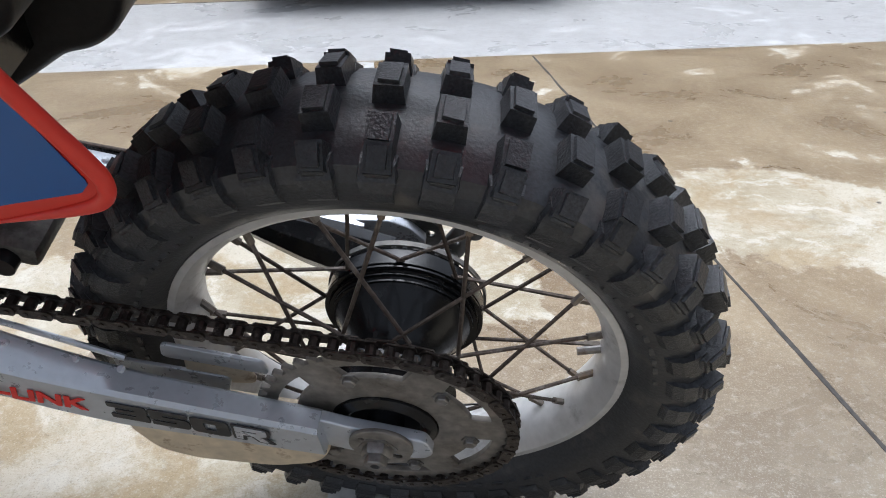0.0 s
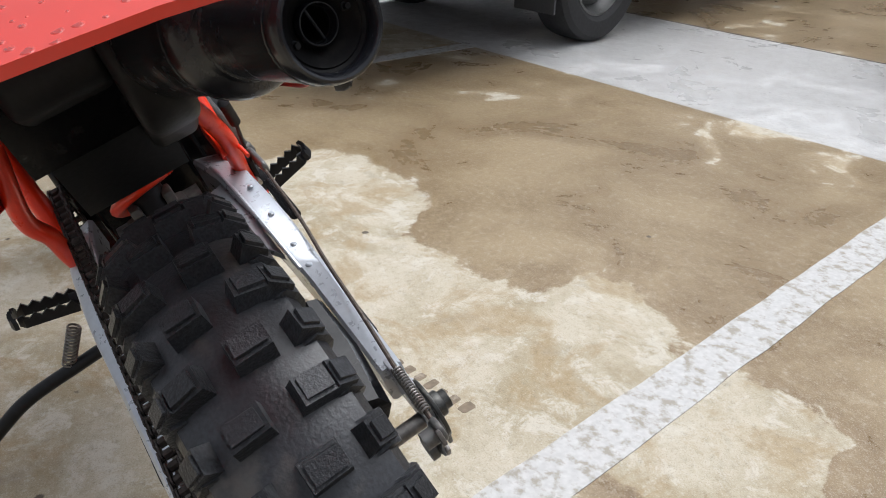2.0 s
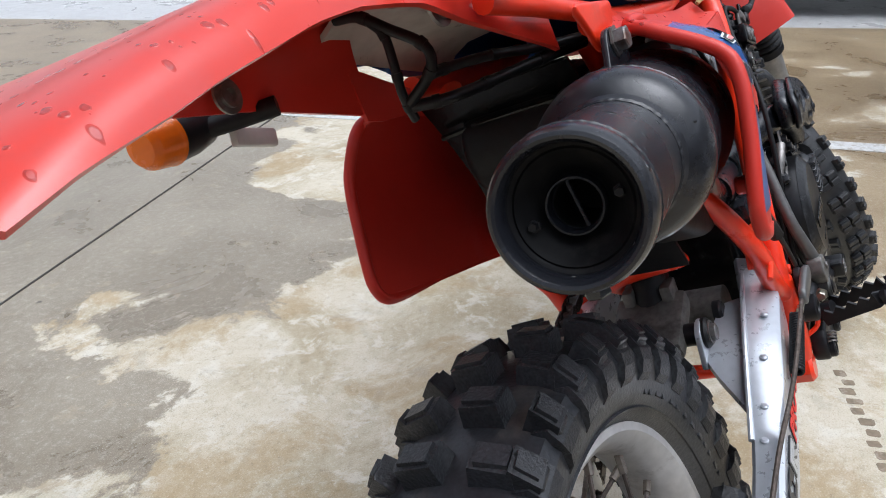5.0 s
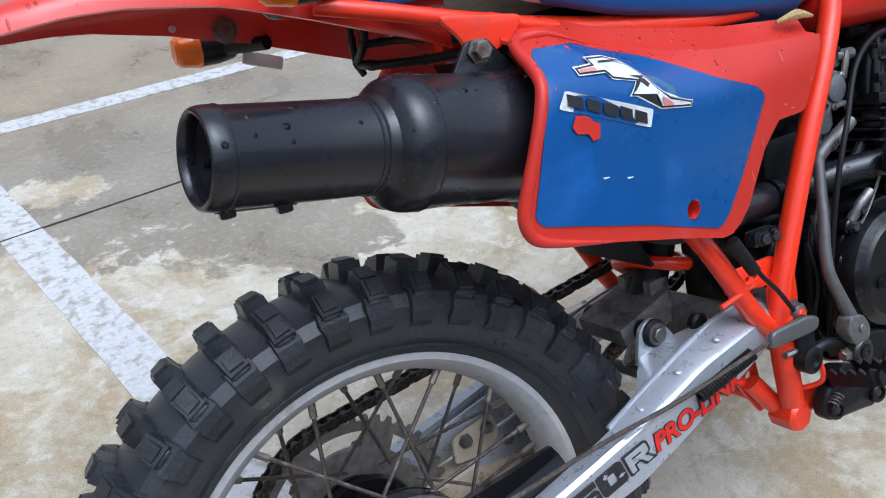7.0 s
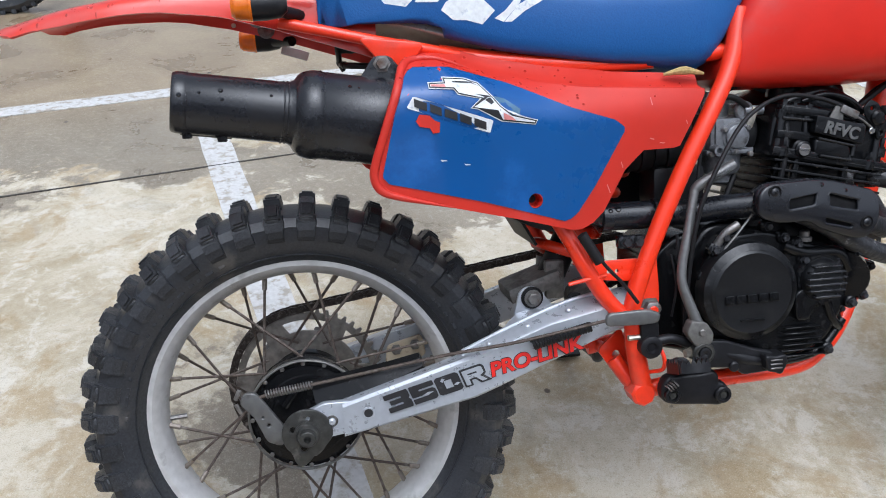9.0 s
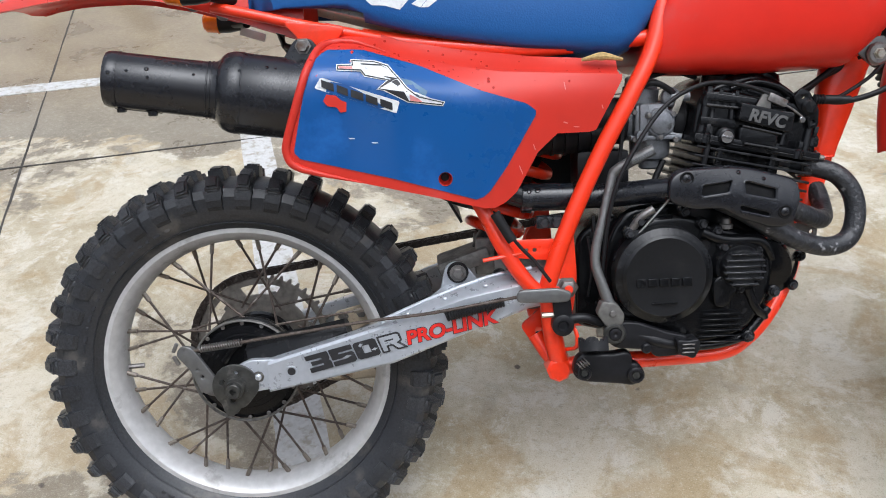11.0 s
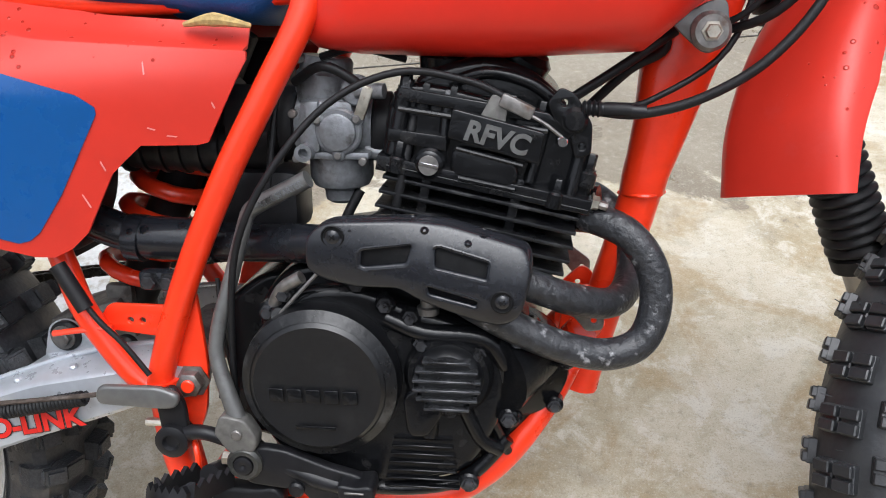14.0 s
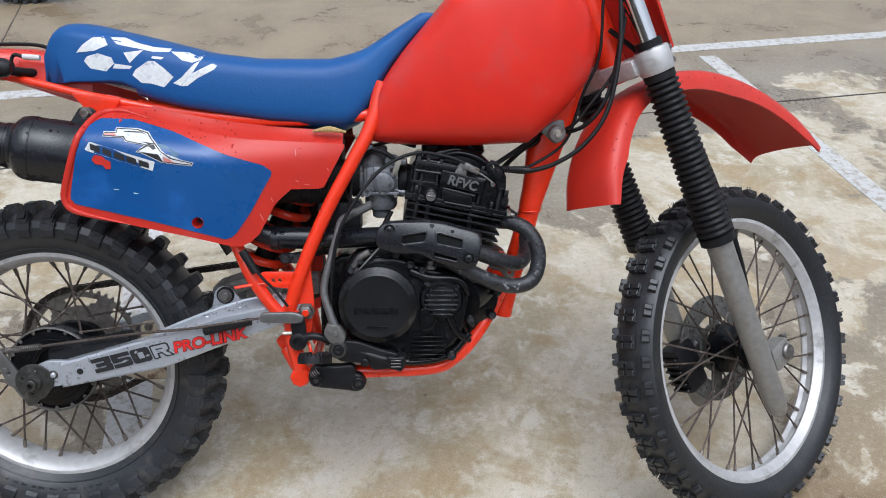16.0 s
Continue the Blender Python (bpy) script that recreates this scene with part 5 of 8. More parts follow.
# fuel tank
TANK_LOW = ((0.612, 0.450), (0.625, 0.438), (0.660, 0.4335), (0.780, 0.4305), (0.905, 0.437), (0.960, 0.486), (1.010, 0.545), (1.022, 0.590))
TANK_TOP = ((0.612, 0.470), (0.625, 0.512), (0.645, 0.556), (0.680, 0.604), (0.724, 0.655), (0.770, 0.710), (0.850, 0.755), (0.940, 0.750), (1.000, 0.690), (1.022, 0.630))
TANK_HALF = ((0.612, 0.098), (0.640, 0.116), (0.720, 0.140), (0.800, 0.156), (0.880, 0.158), (0.950, 0.145), (1.000, 0.115), (1.022, 0.085))
fuel_tank = part("fuel_tank", loft(0.612, 1.022, 36, TANK_LOW, TANK_TOP, TANK_HALF, 5.0, tuck=0.08), TANK, bike, "matt red plastic fuel tank with raindrops", 50)
mount = plate([(0.925, 0.462), (0.955, 0.478), (0.968, 0.480), (0.974, 0.446), (0.955, 0.436)], -0.078, 0.005, (), 0.001, 0.008)
tank_mount = part("tank_mount", mount, GREY_METAL, bike, "zinc tank bracket with a rubber bush")
part("bush", disc((0.957, -0.080, 0.455), (0, -1, 0), 0.0165, 0.008, 0.003, 28), STEEL, tank_mount)
part("mount_bolt", hexbolt((0.957, -0.088, 0.455), (0, -1, 0), 0.0065, 0.005), ZINC, tank_mount)

# frame
frame_bm = tube([(0.872, 0, 0.090), (0.878, 0, 0.120), (0.899, 0, 0.2074), (0.9146, 0, 0.2663), (0.931, 0, 0.339), (0.950, 0, 0.418), (0.980, 0, 0.520), (1.005, 0, 0.600)], 0.0200, 24)
frame_part = part("frame", frame_bm, FRAME, bike, "bright red enamelled tubular steel frame")
for s in (-1, 1):
    pieces = (
        ("seat_post", [(0.640, s * 0.092, 0.545), (0.621, s * 0.106, 0.470), (0.5880, s * 0.115, 0.406), (0.5491, s * 0.119, 0.3347), (0.5130, s * 0.121, 0.258), (0.486, s * 0.121, 0.190), (0.466, s * 0.121, 0.128)], 0.0125),
        ("rear_stay", [(0.250, s * 0.070, 0.488), (0.320, s * (0.074 if s < 0 else 0.098), 0.358), (0.378, s * (0.108 if s < 0 else 0.128), 0.252), (0.4000, s * 0.120, 0.206), (0.4228, s * 0.121, 0.167), (0.4450, s * 0.121, 0.138), (0.466, s * 0.121, 0.120)], 0.0115),
        ("pivot_post", [(0.472, s * 0.121, 0.135), (0.474, s * 0.121, 0.085), (0.481, s * 0.119, 0.040), (0.490, s * 0.112, 0.006)], 0.0145),
        ("cradle_rail", [(0.480, s * 0.112, 0.004), (0.530, s * 0.110, 0.012), (0.640, s * 0.108, 0.0135), (0.735, s * 0.105, 0.018), (0.775, s * 0.102, 0.038), (0.808, s * 0.096, 0.072),
                         (0.840, s * 0.080, 0.118), (0.862, s * 0.052, 0.152), (0.882, s * 0.018, 0.172)], 0.0128),
        ("seat_rail", [(0.640, s * 0.085, 0.490), (0.450, s * 0.095, 0.478), (0.300, s * 0.093, 0.490), (0.215, s * 0.088, 0.503)], 0.0115),
    )
    for nm, pts, r in pieces:
        part(nm, tube(pts, r, 14), FRAME, frame_part)
    part("pivot_gusset", plate([(0.468, 0.170), (0.494, 0.210), (0.507, 0.225), (0.513, 0.150), (0.508, 0.100), (0.495, 0.070), (0.470, 0.080)], s * 0.112, 0.006, [circle(0.498, 0.133, 0.008)], 0.001, 0.01), FRAME, frame_part)
    part("pivot_nut", hexbolt((0.499, s * 0.116, 0.133), (0, s, 0), 0.0125, 0.012), STEEL, frame_part)
    part("pivot_stub", disc((0.499, s * 0.126, 0.133), (0, s, 0), 0.0065, 0.006, 0.001, 14), FRAME, frame_part)
sleeve = []
for z, x0, x1, w in ((0.300, 0.9015, 0.9445, 0.0215), (0.318, 0.9030, 0.9485, 0.0235), (0.340, 0.9070, 0.9560, 0.0245), (0.375, 0.9110, 0.9680, 0.0250), (0.420, 0.9130, 0.9830, 0.0255), (0.470, 0.9200, 1.0000, 0.0260), (0.540, 0.9500, 1.0200, 0.0260)):
    sleeve.append([Vector(((x0 + x1) / 2 + (x1 - x0) / 2 * math.copysign(abs(math.cos(a)) ** 0.7, math.cos(a)), w * math.sin(a), z)) for a in (2 * math.pi * k / 24 for k in range(24))])
sleeve_bm = bmesh.new()
skin(sleeve_bm, [[sleeve_bm.verts.new(q) for q in ring] for ring in sleeve])
part("head_sleeve", sleeve_bm, FRAME, frame_part)
part("weld_bead", tube([(0.9015, 0.0, 0.3000), (0.913, -0.0195, 0.3010), (0.930, -0.0215, 0.3015), (0.945, 0.0, 0.3015)], 0.0022, 8), FRAME, frame_part)
for s in (-1, 1):
    part("cradle_lug", disc((0.858, s * 0.050, 0.158), (0.5, s * 0.3, 0.75), 0.0175, 0.022, 0.003, 24), FRAME, frame_part)
    part("engine_mount", plate([(0.845, 0.150), (0.852, 0.196), (0.872, 0.214), (0.884, 0.206), (0.880, 0.172), (0.868, 0.146)], s * 0.030, 0.005, [circle(0.868, 0.196, 0.004)], 0.001, 0.006), FRAME, frame_part)
    part("mount_tab", plate([(0.838, 0.205), (0.842, 0.222), (0.862, 0.220), (0.884, 0.204), (0.884, 0.188), (0.870, 0.186), (0.858, 0.200)], s * 0.082, 0.004, [circle(0.852, 0.212, 0.004), circle(0.876, 0.196, 0.004)], 0.001, 0.004), STEEL, frame_part)
part("rear_lower_rail", tube([(0.455, -0.085, 0.052), (0.476, -0.098, 0.020), (0.492, -0.110, 0.006)], 0.012, 14), FRAME, frame_part)
part("foot_block", disc((0.4850, -0.096, 0.0080), (0, -1, 0), 0.0190, 0.034, 0.004, 8), FRAME, frame_part)
part("bridge_tube", tube([(0.500, -0.112, 0.008), (0.500, 0.112, 0.008)], 0.010, 14), FRAME, frame_part)
part("lower_plate", plate([(0.434, 0.064), (0.470, 0.095), (0.486, 0.006), (0.476, 0.002), (0.458, 0.028)], -0.075, 0.005, [circle(0.462, 0.055, 0.007)], 0.001, 0.008), FRAME, frame_part)
part("upper_web", plate([(0.405, 0.182), (0.470, 0.175), (0.500, 0.182), (0.485, 0.205), (0.420, 0.205)], -0.108, 0.005, [circle(0.440, 0.190, 0.004), circle(0.452, 0.190, 0.004)], 0.001, 0.006), FRAME, frame_part)
part("cable_loop", tube([(0.374, -0.131, 0.182), (0.400, -0.130, 0.186), (0.430, -0.126, 0.189)], 0.0030, 8), FRAME, frame_part)
part("hook", tube([(0.490, -0.118, 0.085), (0.506, -0.140, 0.075), (0.508, -0.142, 0.050), (0.496, -0.120, 0.038)], 0.0030, 8), FRAME, frame_part)
part("panel_lug", plate([(0.110, 0.524), (0.126, 0.508), (0.134, 0.494), (0.146, 0.486), (0.160, 0.490), (0.182, 0.501), (0.192, 0.514)], -0.112, 0.006, (), 0.002, 0.008), FRAME, frame_part)
part("tail_rail", tube([(0.010, -0.098, 0.5490), (0.0629, -0.103, 0.5370), (0.1016, -0.105, 0.5276), (0.1419, -0.105, 0.5186), (0.192, -0.104, 0.5085), (0.240, -0.096, 0.4990)], 0.0075, 12), FRAME, frame_part)

# shock absorber, linkage and airbox
part("shock_spring", coil((0.395, 0.0, 0.190), (0.474, 0.0, 0.348), 0.040, 0.0085, 5.2, 10), FRAME, bike, "red coil spring of the rear shock absorber", 60)
shock = tube([(0.385, 0, 0.165), (0.525, 0, 0.455)], 0.022, 16)
part("shock_body", shock, BLACK_RUBBER, bike)
link = bmesh.new()
block((0.352, 0.0, 0.158), (0.085, 0.080, 0.026), 0.008, Matrix.Rotation(radians(-18), 4, "Y"), link)
block((0.385, -0.022, 0.165), (0.030, 0.014, 0.060), 0.005, None, link)
block((0.385, 0.022, 0.165), (0.030, 0.014, 0.060), 0.005, None, link)
linkage = part("shock_linkage", link, DARKCAST, bike, "grimy cast alloy suspension link")
part("link_tube", tube([(0.340, -0.052, 0.149), (0.340, 0.052, 0.149)], 0.0125, 18), BLACK_PLASTIC, linkage)
part("link_bush", disc((0.340, -0.058, 0.149), (0, -1, 0), 0.0165, 0.007, 0.003, 28), BLACK_RUBBER, linkage)
part("link_washer", lathe([(0.0128, 0.0), (0.0128, 0.002), (0.0100, 0.002)], (0.340, -0.0645, 0.149), (0, -1, 0), 24), STEEL, linkage)
part("second_bolt", disc((0.405, -0.058, 0.140), (0, -1, 0), 0.0125, 0.010, 0.003, 24), BLACK_PLASTIC, linkage)
part("link_bolt", hexbolt((0.340, -0.064, 0.149), (0, -1, 0), 0.0090, 0.007), STEEL, linkage)
airbox = plate([(0.205, 0.462), (0.190, 0.425), (0.200, 0.395), (0.245, 0.376), (0.330, 0.345), (0.410, 0.330), (0.425, 0.450)], 0.006, 0.100, (), 0.0130, 0.02)
air_box = part("air_box", airbox, BLACK_RUBBER, bike, "black plastic air box behind the side panels")
part("side_chamber", plate([(0.195, 0.462), (0.174, 0.410), (0.176, 0.356), (0.195, 0.328), (0.222, 0.313), (0.246, 0.309), (0.293, 0.281), (0.342, 0.255), (0.385, 0.245), (0.410, 0.300), (0.425, 0.450)], -0.068, 0.058, (), 0.0130, 0.02), BLACK_RUBBER, air_box)
part("mud_flap", shell([[Vector((0.240 + 0.11 * j / 6, y, 0.455 - 0.225 * j / 6 - 0.012 * math.sin(j * 0.5))) for j in range(7)] for y in (-0.064, -0.03, 0.0, 0.03, 0.064)], 0.004), BLACK_RUBBER, air_box)
# made-up black block, added to darken the gap behind the spring
part("dark_gap_block", block((0.500, 0.062, 0.350), (0.120, 0.050, 0.190), 0.014), BLACK_RUBBER, air_box)
for k in range(6):
    part("boot_rib", lathe([(0.030, -0.003), (0.0365, -0.0025), (0.0365, 0.0025), (0.030, 0.003)], (0.440 + 0.018 * k, -0.028 - 0.002 * k, 0.380 - 0.001 * k), (1, -0.1, -0.05), 28, ring=True), BLACK_RUBBER, air_box)
part("air_boot", tube([(0.40, -0.02, 0.385), (0.48, -0.035, 0.375), (0.60, -0.045, 0.372)], 0.032, 18), BLACK_RUBBER, air_box)
part("lower_boot", tube([(0.420, -0.050, 0.352), (0.480, -0.052, 0.350), (0.575, -0.055, 0.352)], 0.026, 20), BLACK_RUBBER, air_box)
for k in range(7):
    part("boot_rib", lathe([(0.024, -0.003), (0.0295, -0.0022), (0.0295, 0.0022), (0.024, 0.003)], (0.430 + 0.019 * k, -0.0505 - 0.0006 * k, 0.3512), (1, 0, 0), 24, ring=True), BLACK_PLASTIC, air_box)
part("rear_cover", shell([[Vector((0.202 + 0.066 * f + 0.012 * math.sin(3.1 * f), y, 0.486 - 0.163 * f)) for f in (0, 0.1, 0.25, 0.4, 0.55, 0.7, 0.85, 1.0)] for y in (-0.066, -0.045, -0.015, 0.02, 0.05, 0.07, 0.078)], 0.004), ENGINE, air_box, "glossy black plastic mud guard")
part("cover_rib", tube([(0.206, -0.05, 0.455), (0.207, 0.02, 0.455), (0.209, 0.074, 0.452)], 0.0028, 6), ENGINE, air_box)
for pts, r in (
    ([(0.085, 0.050, 0.578), (0.085, 0.030, 0.573), (0.085, 0.009, 0.556), (0.085, -0.010, 0.540), (0.085, -0.013, 0.527), (0.085, -0.003, 0.515), (0.086, 0.018, 0.503)], 0.0042),
    ([(0.085, 0.024, 0.568), (0.085, 0.016, 0.555), (0.085, 0.017, 0.535), (0.085, 0.020, 0.514), (0.086, 0.020, 0.501), (0.092, 0.022, 0.490)], 0.0036),
    ([(0.086, -0.004, 0.517), (0.110, -0.014, 0.516), (0.130, -0.038, 0.512), (0.180, -0.052, 0.502), (0.230, -0.084, 0.493)], 0.0040),
    ([(0.088, 0.018, 0.500), (0.098, -0.008, 0.496), (0.140, -0.020, 0.493), (0.180, -0.045, 0.492), (0.240, -0.070, 0.488)], 0.0046),
):
    part("wiring", tube(pts, r, 10), BLACK_PLASTIC, air_box, "taped black wiring loom")
    for k in range(3):
        f = 0.2 + 0.3 * k
        at = spline(pts, 6)
        q = at[int(f * (len(at) - 1))]
        w = (at[int(f * (len(at) - 1)) + 1] - q).normalized()
        part("tape_band", tube([q - w * 0.003, q + w * 0.003], r * 1.18, 10), BLACK_RUBBER, air_box)

# rear fender
FT = ((-0.36, 0.562), (-0.335, 0.566), (-0.30, 0.574), (-0.24, 0.586), (-0.17, 0.594), (-0.08, 0.600), (0.02, 0.600), (0.10, 0.592), (0.16, 0.580))
FE = ((-0.345, 0.546), (-0.322, 0.550), (-0.285, 0.559), (-0.226, 0.567), (-0.170, 0.571), (-0.134, 0.570), (-0.065, 0.560), (0.005, 0.5415), (0.077, 0.518), (0.118, 0.505), (0.16, 0.488))
FW = ((-0.36, 0.098), (-0.322, 0.106), (-0.287, 0.111), (-0.249, 0.112), (-0.187, 0.115), (-0.10, 0.108), (0.0, 0.090), (0.16, 0.086))
rows = []
for i in range(41):
    row = []
    half = ((0.0, -0.015), (0.25, -0.01), (0.5, 0.0), (0.66, 0.004), (0.75, 0.02), (0.80, 0.05), (0.84, 0.08), (0.88, 0.14), (0.915, 0.21), (0.945, 0.33), (0.965, 0.45), (0.98, 0.60), (0.99, 0.75), (1.0, 1.0))
    for y, d in [(-a, b) for a, b in half[:0:-1]] + list(half):
        tip = -0.338 + 0.015 * abs(y) ** 2 + 0.014 * max(0.0, (abs(y) - 0.86) / 0.14) ** 2
        x = tip + (0.134 - tip) * (i / 40) ** 1.15
        top, low = along(FT, x), along(FE, x)
        flat = min(1.0, max(0.0, (-0.26 - x) / 0.07))
        crease = 0.5 * max(0.0, (abs(y) - 0.70) / 0.30)
        d = d * (1 - flat) + flat * max(abs(y) ** 4.0, crease)
        lean = 0.0110 * y * min(1.0, max(0.0, (-0.05 - x) / 0.2))
        row.append(Vector((x, y * along(FW, x), top - d * (top - low) + lean)))
    rows.append(row)
rear_fender = part("rear_fender", shell(rows, 0.004), RED_WET, bike, "red plastic rear fender covered in raindrops", 40)
for y in (0.0835, -0.0835):
    part("fender_bolt", lathe([(0.0125, 0), (0.0125, 0.002), (0.0085, 0.0025), (0.0085, 0.005), (0.0045, 0.005), (0.004, 0.002), (0, 0.002)], (-0.017, y, 0.557), (0, -1, 0), 20), STEEL, rear_fender)
part("fender_strap", tube([(-0.060, -0.050, 0.6065), (0.000, -0.062, 0.6075), (0.045, -0.070, 0.6050), (0.075, -0.080, 0.5950)], 0.0032, 8), BLACK_RUBBER, rear_fender)
part("cable_end", tube([(0.030, -0.104, 0.585), (0.058, -0.102, 0.583)], 0.0050, 12), CLEAR, rear_fender)
part("cable_hook", tube([(0.030, -0.104, 0.585), (0.016, -0.104, 0.588), (0.010, -0.104, 0.578), (0.012, -0.104, 0.566), (0.000, -0.104, 0.560), (-0.020, -0.100, 0.560)], 0.0032, 8), BLACK_RUBBER, rear_fender)
part("fender_tongue", shell([[Vector((x, y, z + h * k)) for k in (0.0, 0.5, 1.0)] for x, y, z, h in ((0.120, 0.0850, 0.498, 0.046), (0.140, 0.0835, 0.492, 0.042), (0.160, 0.0790, 0.489, 0.032), (0.180, 0.0720, 0.487, 0.020))], 0.004), RED, rear_fender)
part("fender_rivet", disc((-0.064, 0.0905, 0.566), (0, -1, 0), 0.0035, 0.002, 0.0008, 12), CLEAR, rear_fender)
# no hole is cut: a black disc imitates its dark inside
part("fender_hole_shade", disc((-0.2405, -0.0937, 0.5708), (-0.12, -0.25, 1), 0.0042, 0.0034, 0.0003, 18), BLACK_INK, rear_fender)


def indicator(x, y, z, s):
    body = lathe([(0, 0.036), (0.008, 0.036), (0.0150, 0.028), (0.0178, 0.012), (0.0182, -0.006), (0, -0.006)], (x, y, z), (1, 0, 0), 28)
    ob = part("indicator", body, BLACK_PLASTIC, bike, "black indicator with an amber lens")
    prof = [(0.0182, 0.006), (0.0190, 0.007), (0.0190, 0.009)]
    for k in range(7):
        prof += [(0.0186 - 0.0004 * k, 0.010 + 0.0026 * k), (0.0180 - 0.0004 * k, 0.0113 + 0.0026 * k)]
    part("lens", lathe(prof + [(0.0120, 0.0310), (0, 0.0325)], (x, y, z), (-1, 0, 0), 28), AMBER, ob, "amber ribbed lens")
    part("stalk", tube([(x + 0.020, y - s * 0.010, z - 0.004), (x + 0.034, y - s * 0.028, z - 0.006), (x + 0.050, y - s * 0.052, z - 0.008)], 0.0075, 10), BLACK_RUBBER, ob)


indicator(-0.030, 0.130, 0.547, 1)
indicator(-0.012, -0.135, 0.566, -1)
part("connector", block((0.022, 0.112, 0.524), (0.042, 0.008, 0.014), 0.003, Matrix.Rotation(radians(18), 4, "Y")), CLEAR, bike, "loose clear plastic connector")

# side stand on the left
ROOT = BIKE.inverted()
foot = ROOT @ Vector((0.55, 0.385, 0.012))
stand = part("side_stand", tube([(0.505, 0.125, 0.010), (0.515, 0.160, -0.030), (0.530, 0.205, -0.044), (0.530, 0.300, -0.050), (0.535, 0.362, -0.072), tuple(foot)], 0.0105, 12), BLACK_PLASTIC, bike, "black steel side stand")
part("stand_foot", block(foot + Vector((0, 0, 0.0)), (0.060, 0.030, 0.008), 0.002, ROOT.to_3x3().to_4x4()), BLACK_PLASTIC, stand)
part("stand_spring", coil((0.520, 0.190, 0.020), (0.535, 0.235, -0.040), 0.009, 0.0018, 12, 6), STEEL, stand)


def footpeg(s, base, tip):
    base, tip = Vector(base), Vector(tip)
    w = (tip - base).normalized()
    bm = tube([base, base + w * 0.03], 0.011, 12)
    ob = part("footpeg", bm, BLACK_PLASTIC, bike, "black serrated steel footpeg")
    up = Vector((0, s * -0.3, 1)).normalized()
    up = (up - w * up.dot(w)).normalized()
    fwd = w.cross(up)
    for k in (-1, 1):
        jag = bmesh.new()
        n = 10
        lo, hi = [], []
        for i in range(n + 1):
            q = base + w * (0.020 + (tip - base).length * 0.78 * i / n) + fwd * (0.018 * k * (1 if i < n else 0.4))
            lo.append(q - up * 0.010)
            hi.append(q + up * (0.010 if i % 2 else 0.003))
        rings = [[jag.verts.new(p) for p in (a - fwd * 0.002, a + fwd * 0.002, b + fwd * 0.002, b - fwd * 0.002)] for a, b in zip(lo, hi)]
        skin(jag, rings)
        part("tread_bar", jag, BLACK_PLASTIC, ob, smooth=20)
    crown = bmesh.new()
    rim_top, rim_low = [], []
    for i in range(13):
        f = -1 + 2 * i / 12
        q = tip + w * (0.006 * (1 - f * f)) + fwd * (0.0195 * f)
        rim_top.append(q + up * (0.0085 if i % 2 else 0.0025))
        rim_low.append(q - up * 0.009)
    skin(crown, [[crown.verts.new(p) for p in (a - w * 0.003, a + w * 0.003, b + w * 0.003, b - w * 0.003)] for a, b in zip(rim_low, rim_top)])
    part("end_bar", crown, BLACK_PLASTIC, ob, smooth=20)
    return ob


footpeg(-1, (0.532, -0.134, 0.050), (0.516, -0.222, 0.080))
footpeg(1, (0.530, 0.145, 0.045), (0.532, 0.245, 0.072))
peg_mount = part("peg_mount", plate([(0.5072, 0.0186), (0.5120, 0.0300), (0.5164, 0.0340), (0.5626, 0.0330), (0.5800, 0.0360), (0.5850, 0.0310), (0.5855, 0.0177), (0.5960, 0.0170), (0.6052, 0.0035), (0.5927, -0.0093), (0.5757, -0.0059), (0.5207, 0.0002), (0.5090, 0.0050)], -0.138, 0.020, (), 0.005, 0.006),
                 BLACK_PLASTIC, bike, "black cast footpeg bracket")
for x, z, r in ((0.5173, 0.0115, 0.0115), (0.5940, 0.0045, 0.0125)):
    part("mount_bolt", lathe([(r, 0), (r, 0.006), (r * 0.85, 0.008), (r * 0.62, 0.008), (r * 0.58, 0.003), (0, 0.003)], (x, -0.147, z), (0, -1, 0), 24), BLACK_PLASTIC, peg_mount)
    part("bolt_head", hexbolt((x, -0.149, z), (0, -1, 0), r * 0.5, 0.003), AGED, peg_mount)
part("peg_return_spring", coil((0.510, -0.152, 0.022), (0.522, -0.152, 0.030), 0.0055, 0.0012, 3.5, 6), STEEL, peg_mount)


# ---- engine ----
TIP = Matrix.Rotation(radians(11.5), 4, "Y")     # the cylinder leans forward
CYL = Vector((0.772, 0, 0.315))
case = plate([(0.556, 0.110), (0.560, 0.205), (0.590, 0.245), (0.660, 0.255), (0.760, 0.250), (0.815, 0.205), (0.836, 0.150), (0.822, 0.095), (0.765, 0.036), (0.690, 0.022), (0.600, 0.026), (0.572, 0.040)],
             0, 0.200, (), 0.010, 0.02)
engine = part("engine", case, ENGINE, bike, "black painted single-cylinder engine", 30)
side = plate([(0.560, 0.150), (0.575, 0.205), (0.612, 0.236), (0.668, 0.240), (0.706, 0.222), (0.765, 0.208), (0.792, 0.192), (0.800, 0.150), (0.790, 0.105), (0.765, 0.060), (0.700, 0.040), (0.620, 0.048), (0.575, 0.080)],
             -0.112, 0.044, (), 0.009, 0.02)
cover = part("clutch_housing", side, ENGINE, engine, "", 30)
part("cover_ridge", tube([(0.690, -0.134, 0.212), (0.725, -0.136, 0.200), (0.775, -0.134, 0.196), (0.798, -0.130, 0.170)], 0.009, 12), ENGINE, engine)
part("filter_boss", lathe([(0.041, 0), (0.040, 0.014), (0.036, 0.020), (0, 0.020)], (0.746, -0.124, 0.161), (0, -1, 0), 40), ENGINE, engine)
